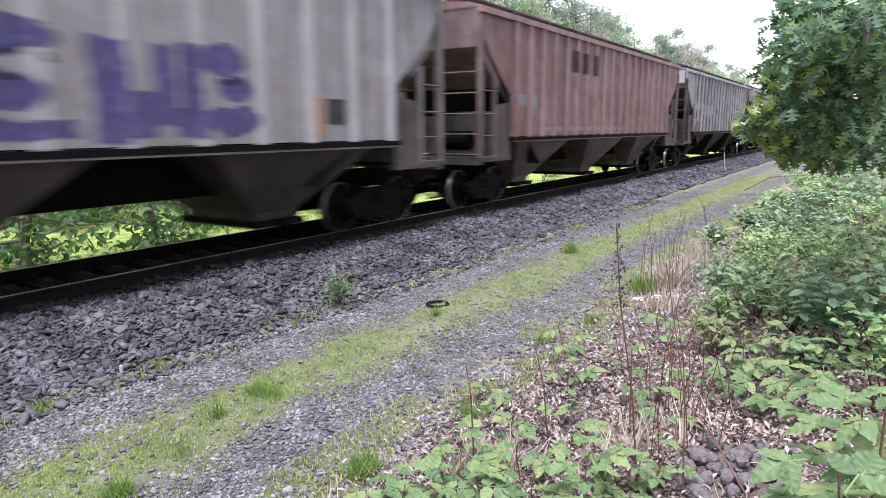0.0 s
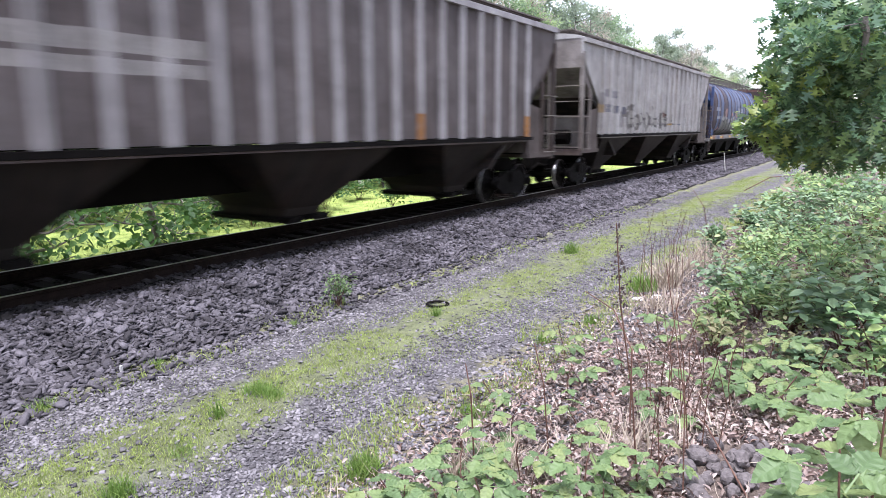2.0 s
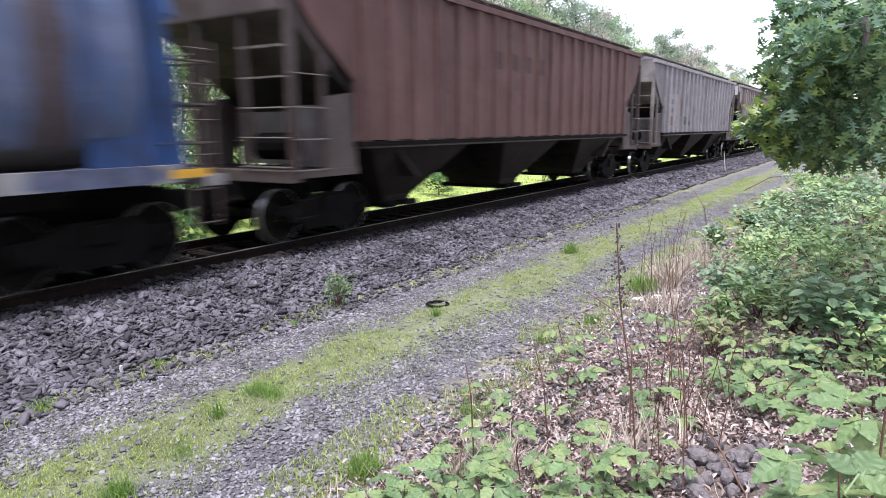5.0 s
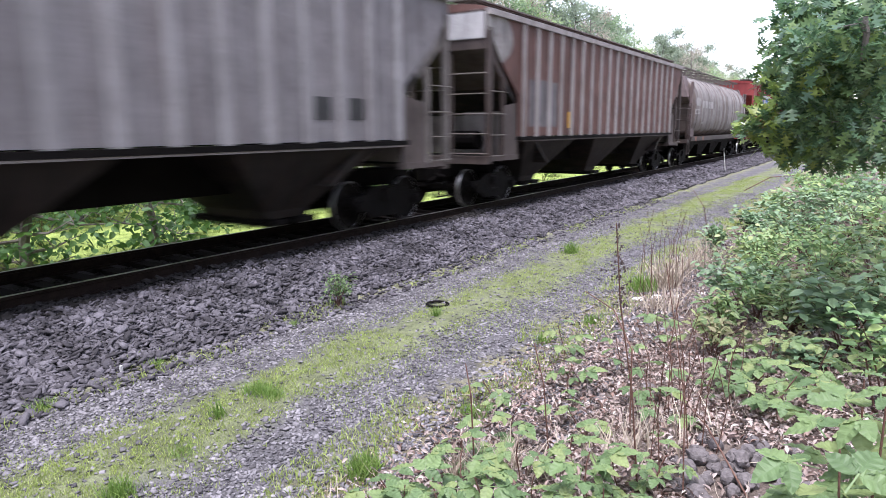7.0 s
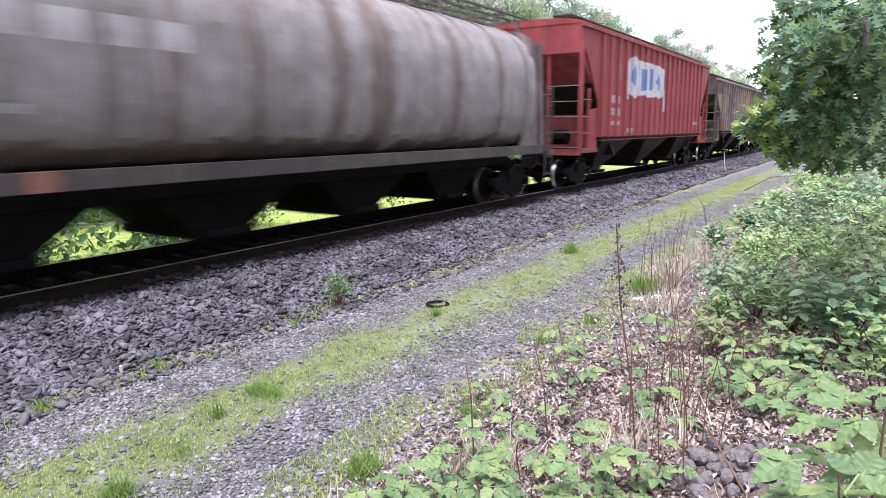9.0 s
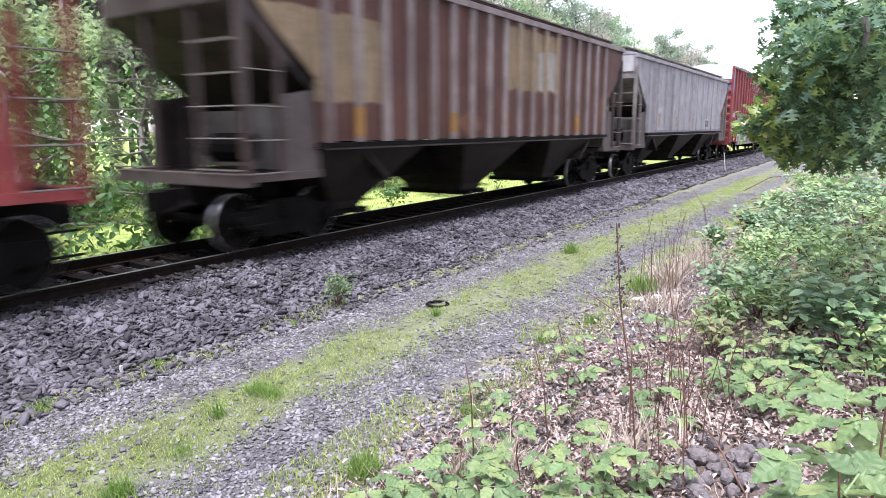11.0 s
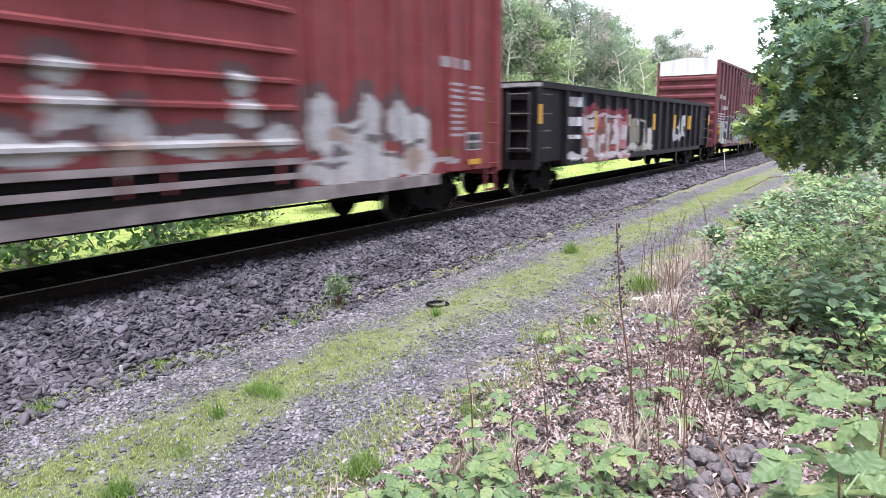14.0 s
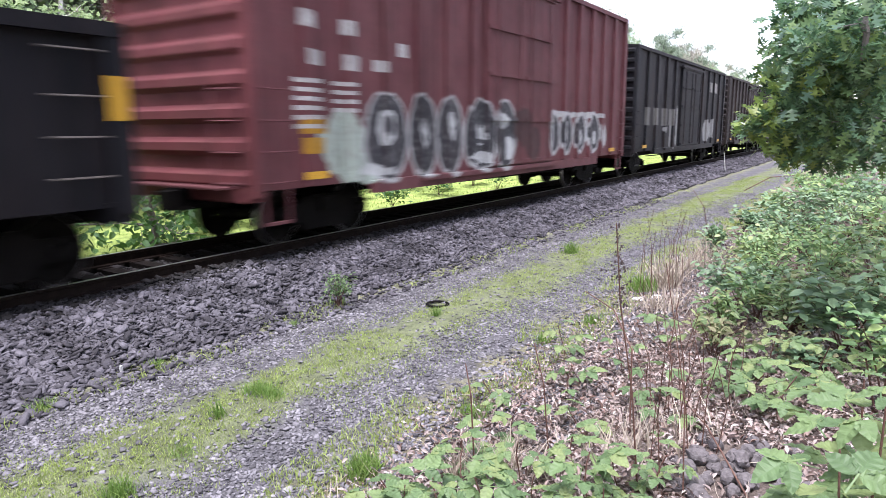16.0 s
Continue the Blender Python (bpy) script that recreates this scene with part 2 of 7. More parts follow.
def ground_z(x, y=0.0):
    """The lie of the land: low meadow, ballasted bed, service road, verge rising to where the camera stands."""
    x, y = np.asarray(x, float), np.asarray(y, float)
    z = -0.95 + 0.71 * step(-3.4, -1.7, x)
    z = z + 0.075 * step(0.8, 0.95, x) - 0.335 * step(1.5, 2.95, x)
    z = z + 0.05 * np.exp(-((x - 4.55) / 0.45) ** 2) * (x > 0)
    z = z + 0.60 * step(5.7, 9.8, x) + 0.25 * step(9.8, 16, x)
    amp = 0.012 + 0.035 * step(5.8, 7.5, x) + 0.05 * step(-3.5, -6, x)
    return z + amp * (np.sin(x * 3.1 + 1.3 * np.sin(y * 1.7)) + np.sin(y * 2.3 + 2.0 * np.sin(x * 1.9 + 0.7)))


def build_ground():
    xs = np.concatenate([np.linspace(-900, -60, 8)[:-1], np.linspace(-60, -5, 23)[:-1], np.linspace(-5, 1.5, 33)[:-1], np.linspace(1.5, 12, 106)[:-1], np.linspace(12, 60, 25)[:-1], np.linspace(60, 900, 8)])
    ys = np.concatenate([np.linspace(-300, -10, 12)[:-1], np.linspace(-10, 1, 23)[:-1], np.linspace(1, 16, 151)[:-1], np.linspace(16, 60, 90)[:-1], np.linspace(60, 1500, 24)])
    gx, gy = np.meshgrid(xs, ys)
    gz = ground_z(gx, gy)
    nx = len(xs)
    verts = np.stack([gx, gy, gz], -1).reshape(-1, 3).tolist()
    faces = [(j * nx + i, j * nx + i + 1, (j + 1) * nx + i + 1, (j + 1) * nx + i) for j in range(len(ys) - 1) for i in range(nx - 1)]
    ob = mesh_from("ground", verts, faces, SOIL)
    for p in ob.data.polygons:
        p.use_smooth = True
    return tagged(ob, "trackside ground with gravel ruts, mossy grass and leaf litter", "ground", kind="structure")


ground = build_ground()


# ---- railway track ----
def build_track():
    track = holder("railway_track", "rusty steel rails on dark creosoted wooden ties", "railway track", kind="structure")
    for side in (-1, 1):
        bm = bmesh.new()
        prof = [(-0.07, -0.17), (0.07, -0.17), (0.07, -0.155), (0.012, -0.14), (0.012, -0.045), (0.036, -0.035), (0.036, -0.002), (-0.036, -0.002), (-0.036, -0.035), (-0.012, -0.045), (-0.012, -0.14), (-0.07, -0.155)]
        sections(bm, [[(side * 0.7535 + px, yy, pz) for px, pz in prof] for yy in (-60, 400)])
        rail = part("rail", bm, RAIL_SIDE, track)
        bm = bmesh.new()
        box(bm, side * 0.7535 - 0.03, side * 0.7535 + 0.03, -60, 400, -0.0015, 0.001)
        part("rail_head", bm, RAIL_HEAD, rail, "worn bright rail head")
    bm = bmesh.new()
    box(bm, -1.3, 1.3, -0.11, 0.11, -0.36, -0.175)
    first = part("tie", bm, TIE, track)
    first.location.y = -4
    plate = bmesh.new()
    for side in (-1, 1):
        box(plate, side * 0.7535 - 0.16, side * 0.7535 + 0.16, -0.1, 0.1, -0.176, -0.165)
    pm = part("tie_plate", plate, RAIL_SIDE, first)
    for i in range(1, 130):
        t = shared("tie", first.data, track, pose(random.uniform(-0.04, 0.04), -4 + 0.52 * i, random.uniform(-0.012, 0.006), 0, 0, random.uniform(-1.2, 1.2)))
        shared("tie_plate", pm.data, t, Matrix())
    return track


build_track()
# ---- freight cars: y = 0 at the leading end (nearest the camera), z = 0 at the rail top ----
SPEED = 16.05
STRETCH, AHEAD = 1.029, -0.39  # the train's plan lengths to metres along the line
TRAIN = []  # (car, y at 0 s)
WHEELS = []
HALF = 1.6


def wheelset(parent, y):
    """Two wheels on an axle, lying across the track; its own origin is the axle."""
    if "axle" not in KEPT:
        bm = bmesh.new()
        rod(bm, (-0.95, 0, 0), (0.95, 0, 0), 0.08, n=8)
        for s in (-1, 1):
            prof = [(0.665, 0.14), (0.665, 0.34), (0.70, 0.40), (0.685, 0.475), (0.715, 0.478), (0.73, 0.452), (0.80, 0.445), (0.80, 0.39), (0.765, 0.36), (0.745, 0.24), (0.80, 0.16), (0.80, 0.09)]
            sections(bm, [[(s * px, pr * math.cos(a), pr * math.sin(a)) for px, pr in prof] for a in [2 * math.pi * k / 20 for k in range(21)]], caps=False)
        KEPT["axle"] = part("wheelset", bm, WHEEL, None, smooth=False).data
        bpy.data.objects.remove(bpy.data.objects["wheelset"])
        for s in (-1, 1):
            bm = bmesh.new()
            sections(bm, [[(s * px, pr * math.cos(a), pr * math.sin(a)) for px, pr in ((0.732, 0.4535), (0.785, 0.4495), (0.803, 0.4445), (0.808, 0.436), (0.80, 0.43), (0.732, 0.44))] for a in [2 * math.pi * k / 24 for k in range(25)]], caps=False)
            KEPT[("tread", s)] = part("tread", bm, TREAD, None).data
            bpy.data.objects.remove(bpy.data.objects["tread"])
    w = shared("wheelset", KEPT["axle"], parent, pose(0, y, 0.457))
    for s in (-1, 1):
        tagged(shared("tread", KEPT[("tread", s)], w, Matrix()), "bright worn wheel tread")
    WHEELS.append((w, y))
    return w


KEPT = {}


def truck(car, y):
    """A two-axle truck: side frames with springs and bearing caps, bolster, brake beam, wheelsets."""
    if "frame" not in KEPT:
        bm = bmesh.new()
        outer = [(-1.12, 0.50), (-1.05, 0.62), (-0.72, 0.64), (-0.42, 0.78), (0.42, 0.78), (0.72, 0.64), (1.05, 0.62), (1.12, 0.50), (1.0, 0.38), (0.78, 0.40), (0.5, 0.20), (-0.5, 0.20), (-0.78, 0.40), (-1.0, 0.38)]
        slab(bm, outer, 0.93, 1.05)
        for s in (1,):
            for yy in (-0.89, 0.89):
                rod(bm, (s * 1.04, yy, 0.457), (s * 1.14, yy, 0.457), 0.115, 0.105, 10)
            box(bm, s * 1.05 - 0.02, s * 1.05 + 0.02, -0.2, 0.2, 0.62, 0.72)
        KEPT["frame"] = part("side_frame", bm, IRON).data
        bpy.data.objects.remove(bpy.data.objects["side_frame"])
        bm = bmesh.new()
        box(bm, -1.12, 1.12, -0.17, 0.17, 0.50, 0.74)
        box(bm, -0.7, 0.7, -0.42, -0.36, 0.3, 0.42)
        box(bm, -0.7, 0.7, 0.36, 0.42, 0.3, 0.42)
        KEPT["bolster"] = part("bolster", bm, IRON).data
        bpy.data.objects.remove(bpy.data.objects["bolster"])
        bm = bmesh.new()
        coil = [(0.03, 0.27)] + [(0.058 if k % 2 else 0.044, 0.27 + 0.018 * k) for k in range(1, 12)] + [(0.03, 0.486)]
        sections(bm, [[(1.0 + q * math.cos(a), q * math.sin(a), z) for a in [k * math.pi / 4 for k in range(8)]] for q, z in coil])
        KEPT["spring"] = part("spring", bm, IRON).data
        bpy.data.objects.remove(bpy.data.objects["spring"])
    t = new("truck")
    t.parent = car
    t.matrix_local = pose(0, y, 0)
    shared("bolster", KEPT["bolster"], t, Matrix())
    for turn in (0, 180):
        shared("side_frame", KEPT["frame"], t, pose(0, 0, 0, 0, 0, turn))
        for k in (-0.125, 0.0, 0.125):
            shared("spring", KEPT["spring"], t, pose(0, k, 0, 0, 0, turn))
    wheelset(t, -0.89)
    wheelset(t, 0.89)


def ladder(car, y0, y1, x, z0, z1, n, paint, name="ladder"):
    bm = bmesh.new()
    for yy in (y0, y1):
        box(bm, x - 0.03, x + 0.03, yy - 0.04, yy + 0.04, z0, z1)
    for i in range(n):
        z = z0 + (z1 - z0) * (i + 0.5) / n
        rod(bm, (x + 0.02, y0, z), (x + 0.02, y1, z), 0.013, n=5)
    return part(name, bm, paint, car)


def grab_irons(car, y0, y1, x, zs, paint):
    for z in zs:
        bm = bmesh.new()
        rod(bm, (x, y0, z), (x, y1, z), 0.013, n=5)
        for yy in (y0, y1):
            rod(bm, (x, yy, z), (x - 0.07, yy, z), 0.013, n=5)
        part("grab_iron", bm, paint, car)


def coupler(car, y, way):
    bm = bmesh.new()
    box(bm, -0.10, 0.10, min(y, y - way * 0.9), max(y, y - way * 0.9), 0.72, 0.94)
    box(bm, -0.17, 0.17, min(y, y + way * 0.32), max(y, y + way * 0.32), 0.66, 0.99)
    box(bm, -0.05, 0.2, min(y + way * 0.3, y + way * 0.52), max(y + way * 0.3, y + way * 0.52), 0.68, 0.97)
    rod(bm, (0.2, y, 0.8), (0.5, y + way * 0.1, 0.75), 0.03)
    rod(bm, (0.28, y - way * 0.2, 0.85), (0.12, y + way * 0.55, 0.55), 0.03)
    part("coupler", bm, IRON, car)


def running_board(car, y0, y1, z, paint, x=0.0, w=0.32, legs=9):
    bm = bmesh.new()
    for k in range(5):
        xx = x - w + k * 2 * w / 4
        box(bm, xx - 0.05, xx + 0.05, y0, y1, z, z + 0.035)
    for k in range(legs):
        yy = y0 + 0.2 + (y1 - y0 - 0.4) * k / (legs - 1)
        box(bm, x - w - 0.05, x + w + 0.05, yy - 0.03, yy + 0.03, z - 0.05, z)
        box(bm, x - w * 0.8, x - w * 0.7, yy - 0.03, yy + 0.03, z - 0.28, z)
        box(bm, x + w * 0.7, x + w * 0.8, yy - 0.03, yy + 0.03, z - 0.28, z)
    part("running_board", bm, paint, car)


def hopper_bays(car, y0, y1, z_top, paint, n=3, half=HALF - 0.02, shift=-0.1):
    """Discharge hoppers: side sheets sloping inward, slope sheets between them, gates at the bottom."""
    span = (y1 - y0) / n
    for i in range(n):
        c = (y0 + y1) / 2 + (i - (n - 1) / 2) * span * 1.04 + shift
        t, b = span * 0.35, span * 0.10
        bm = bmesh.new()
        sections(bm, [[(-half, c - t, z_top), (half, c - t, z_top), (half, c + t, z_top), (-half, c + t, z_top)],
                      [(-0.85, c - b, 0.56), (0.85, c - b, 0.56), (0.85, c + b, 0.56), (-0.85, c + b, 0.56)],
                      [(-0.80, c - b * 0.9, 0.42), (0.80, c - b * 0.9, 0.42), (0.80, c + b * 0.9, 0.42), (-0.80, c + b * 0.9, 0.42)]])
        bay = part("hopper_bay", bm, paint, car)
        bm = bmesh.new()
        box(bm, -0.95, 0.95, c - b * 1.2, c - b * 0.2, 0.33, 0.422)
        box(bm, -0.95, 0.95, c + b * 0.2, c + b * 1.2, 0.33, 0.422)
        rod(bm, (0.75, c - b, 0.40), (1.05, c - b, 0.40), 0.05)
        part("gate", bm, IRON, bay, "grimy outlet gate, underside shade in its colour")
    bm = bmesh.new()
    slab(bm, [(y0 + 0.3, z_top), (y1 - 0.3, z_top), (y1 - 1.2, 0.88), (y0 + 1.2, 0.88)], -0.5, 0.5)
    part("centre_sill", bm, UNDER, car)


def barrel_bays(car, length, paint):
    """Four deep hoppers under a barrel car, joined along the top by a deep dark side plate."""
    span, mid = 3.2, length / 2 - 0.6
    bm = bmesh.new()
    for s in (1, -1):
        x0, x1 = sorted((s * 1.12, s * 1.2))
        box(bm, x0, x1, 1.9, length - 1.9, 1.0, 1.25)
    part("skirt", bm, paint, car)
    for i in range(4):
        c = mid + (i - 1.5) * span
        bm = bmesh.new()
        sections(bm, [[(-1.1, c - 1.5, 1.2), (1.1, c - 1.5, 1.2), (1.1, c + 1.5, 1.2), (-1.1, c + 1.5, 1.2)],
                      [(-1.05, c - 1.25, 1.0), (1.05, c - 1.25, 1.0), (1.05, c + 1.25, 1.0), (-1.05, c + 1.25, 1.0)],
                      [(-0.85, c - 0.55, 0.42), (0.85, c - 0.55, 0.42), (0.85, c + 0.55, 0.42), (-0.85, c + 0.55, 0.42)]])
        bay = part("hopper_bay", bm, paint, car)
        bm = bmesh.new()
        box(bm, -0.9, 0.9, c - 0.6, c + 0.6, 0.31, 0.422)
        rod(bm, (0.75, c - 0.4, 0.38), (1.05, c - 0.4, 0.38), 0.05)
        part("gate", bm, IRON, bay, "grimy outlet gate, underside shade in its colour")
    bm = bmesh.new()
    box(bm, -0.4, 0.4, 1.6, length - 1.6, 0.9, 1.3)
    part("centre_sill", bm, UNDER, car)


def covered_hopper(label, y_at_0, length, paint, post_paint, end_paint, bay_paint, top=4.48, sill=1.68, posts=17, hatch_paint=None, plates=(), post_w=0.075, smooth_sides=False, bay_shift=-0.1, low_paint=None, end_top=None):
    car = holder("covered_hopper_car", label, "freight car", pose(0, y_at_0 * STRETCH + AHEAD, 0), group="freight train cars")
    TRAIN.append((car, y_at_0 * STRETCH + AHEAD))
    L = length * STRETCH
    low_paint = low_paint or WEB_PAINT
    # the shell: sides with raked ends, slope sheets at both ends
    edge = [(0.0, top), (0.02, top - 0.45), (0.30, top - 0.72), (0.62, top - 1.08), (1.50, 2.66), (1.52, sill)]
    outline = edge + [(L - y, z) for y, z in reversed(edge)]
    for s in (1, -1):
        bm = bmesh.new()
        slab(bm, outline, s * HALF, s * (HALF - 0.05))
        part("side_sheet", bm, paint, car)
    n = posts
    for i in range(n):
        y = 1.75 + (L - 3.5) * i / (n - 1)
        bm = bmesh.new()
        box(bm, HALF - 0.01, HALF + (0.02 if smooth_sides else 0.065), y - post_w, y + post_w, sill - 0.03, top - 0.13)
        part("side_post", bm, post_paint, car)
    bm = bmesh.new()
    for i in range(n):
        y = 1.75 + (L - 3.5) * i / (n - 1)
        box(bm, -HALF - 0.08, -HALF, y - 0.07, y + 0.07, sill, top - 0.13)
    part("far_posts", bm, post_paint, car)
    bm = bmesh.new()
    box(bm, HALF - 0.06, HALF + 0.075, 0, L, top - 0.13, top)
    box(bm, -HALF - 0.075, -HALF + 0.06, 0, L, top - 0.13, top)
    part("top_chord", bm, post_paint if not smooth_sides else paint, car)
    bm = bmesh.new()
    box(bm, HALF - 0.04, HALF + 0.09, 1.5, L - 1.5, sill - 0.10, sill - 0.02)
    box(bm, -HALF - 0.09, -HALF + 0.04, 1.5, L - 1.5, sill - 0.10, sill - 0.02)
    part("side_sill", bm, UNDER, car)
    # Lip in a paler paint to imitate light caught along the sill's edge.
    bm = bmesh.new()
    for s in (1, -1):
        x0, x1 = sorted((s * (HALF - 0.02), s * (HALF + 0.075)))
        box(bm, x0, x1, 1.6, L - 1.6, sill - 0.135, sill - 0.105)
    part("sill_lip", bm, end_paint, car, "lower edge of the side sill, paler for the light it catches")
    # the roof, arched, and its hatches
    bm = bmesh.new()
    arc = [(HALF * math.cos(a), top - 0.02 + 0.2 * math.sin(a)) for a in [math.pi * k / 10 for k in range(11)]]
    sections(bm, [[(x, y, z) for x, z in arc] for y in (0.0, L)])
    part("roof", bm, paint, car)
    bm = bmesh.new()
    box(bm, -0.36, 0.36, 1.2, L - 1.2, top + 0.16, top + 0.25)
    for k in range(12):
        y = 1.2 + (L - 2.4) * k / 11
        box(bm, -0.4, 0.4, y - 0.05, y + 0.05, top + 0.16, top + 0.29)
    part("roof_hatch", bm, hatch_paint or GRATE, car)
    for x in (0.95, -0.95):
        running_board(car, 0.0, L, top + 0.22, GRATE, x, 0.26)
    # ends
    for way, y in ((-1, 0.0), (1, L)):
        f = lambda d: y - way * d
        bm = bmesh.new()
        slab(bm, [(f(0.02), top - 0.02), (f(0.02), top - 0.85), (f(1.0), top - 1.68), (f(1.06), top - 1.56), (f(0.14), top - 0.5), (f(0.14), top - 0.02)], -HALF + 0.06, HALF - 0.06)
        part("end_sheet", bm, end_paint, car)
        if end_top:
            bm = bmesh.new()
            box(bm, -HALF + 0.1, HALF - 0.1, min(f(-0.008), f(0.018)), max(f(-0.008), f(0.018)), top - 0.62, top - 0.06)
            part("end_panel", bm, end_top, car, "pale painted top of the car end")
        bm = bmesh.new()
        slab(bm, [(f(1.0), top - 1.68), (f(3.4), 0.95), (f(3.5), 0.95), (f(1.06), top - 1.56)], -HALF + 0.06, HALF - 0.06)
        part("slope_sheet", bm, SHADED_BAY, car)
        for s in (1, -1):
            bm = bmesh.new()
            slab(bm, [(f(0.86), 2.38), (f(1.5), 2.48), (f(1.56), 1.66), (f(1.56), 1.24), (f(0.80), 1.24)], s * (HALF - 0.03), s * (HALF - 0.10))
            part("bolster_web", bm, low_paint, car)
        bm = bmesh.new()
        box(bm, 0.25, 1.45, min(f(1.2), f(1.26)), max(f(1.2), f(1.26)), 1.24, 2.28)
        box(bm, -1.45, 0.25, min(f(1.6), f(1.66)), max(f(1.6), f(1.66)), 1.24, 2.2)
        # Lighter GREY_END makes up for light that does not reach this plate.
        part("bulkhead", bm, low_paint if low_paint is not WEB_PAINT else GREY_END, car, "grimy cross plate under the slope sheet")
        for xx, d, w, z0, z1 in ((HALF - 0.02, 0.09, 0.055, 1.2, top - 0.4), (-HALF + 0.02, 0.09, 0.055, 1.2, top - 0.4), (HALF - 0.02, 0.74, 0.04, 1.2, 3.05), (-HALF + 0.02, 0.74, 0.04, 1.2, 3.05), (-0.55, 0.1, 0.045, 1.2, top - 0.8), (0.55, 0.1, 0.045, 1.2, top - 0.8)):
            bm = bmesh.new()
            box(bm, xx - w, xx + w, f(d) - w, f(d) + w, z0, z1)
            part("end_post", bm, end_paint, car)
        bm = bmesh.new()
        box(bm, -HALF, HALF, min(f(0), f(0.2)), max(f(0), f(0.2)), 1.06, 1.24)
        box(bm, HALF - 0.16, HALF, min(f(0.2), f(1.56)), max(f(0.2), f(1.56)), 1.12, 1.24)
        box(bm, -HALF, -HALF + 0.16, min(f(0.2), f(1.56)), max(f(0.2), f(1.56)), 1.12, 1.24)
        part("end_sill", bm, low_paint, car)
        bm = bmesh.new()
        box(bm, -0.3, 0.3, min(f(0), f(3.2)), max(f(0), f(3.2)), 0.72, 1.05)
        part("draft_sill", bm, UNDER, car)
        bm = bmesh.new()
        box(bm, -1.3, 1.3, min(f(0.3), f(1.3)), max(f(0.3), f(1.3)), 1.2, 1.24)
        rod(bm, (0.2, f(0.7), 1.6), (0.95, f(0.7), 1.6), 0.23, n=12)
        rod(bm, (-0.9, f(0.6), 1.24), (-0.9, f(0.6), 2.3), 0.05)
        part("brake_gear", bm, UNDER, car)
        grab_irons(car, min(f(0.05), f(0.72)), max(f(0.05), f(0.72)), HALF + 0.09, (1.25, 1.72, 2.2, 2.7), GRATE)
        bm = bmesh.new()
        for z in (1.3, 1.75, 2.2, 2.65, 3.1):
            for xa, xb in ((0.55, HALF), (-HALF, -0.55)):
                rod(bm, (xa, f(-0.03), z), (xb, f(-0.03), z), 0.014, n=5)
                part("ladder_rung", bm, GRATE, car)
                bm = bmesh.new()
        for yy in (0.1, 0.48):
            rod(bm, (HALF - 0.01, f(yy), 0.5), (HALF - 0.01, f(yy), 1.08), 0.014, n=5)
        for z in (0.5, 0.78):
            box(bm, HALF - 0.04, HALF + 0.01, min(f(0.09), f(0.49)), max(f(0.09), f(0.49)), z - 0.012, z + 0.012)
        part("step", bm, IRON, car, "sill step")
        coupler(car, y, way)
        truck(car, y - way * 1.35)
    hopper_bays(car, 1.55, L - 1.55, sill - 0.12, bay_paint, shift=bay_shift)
    for name, colour, yy, zz, w, h in plates:
        bm = bmesh.new()
        yy *= STRETCH
        box(bm, HALF - 0.005, HALF + 0.012, yy - w / 2, yy + w / 2, zz - h / 2, zz + h / 2)
        part(name, bm, colour, car)
    return car


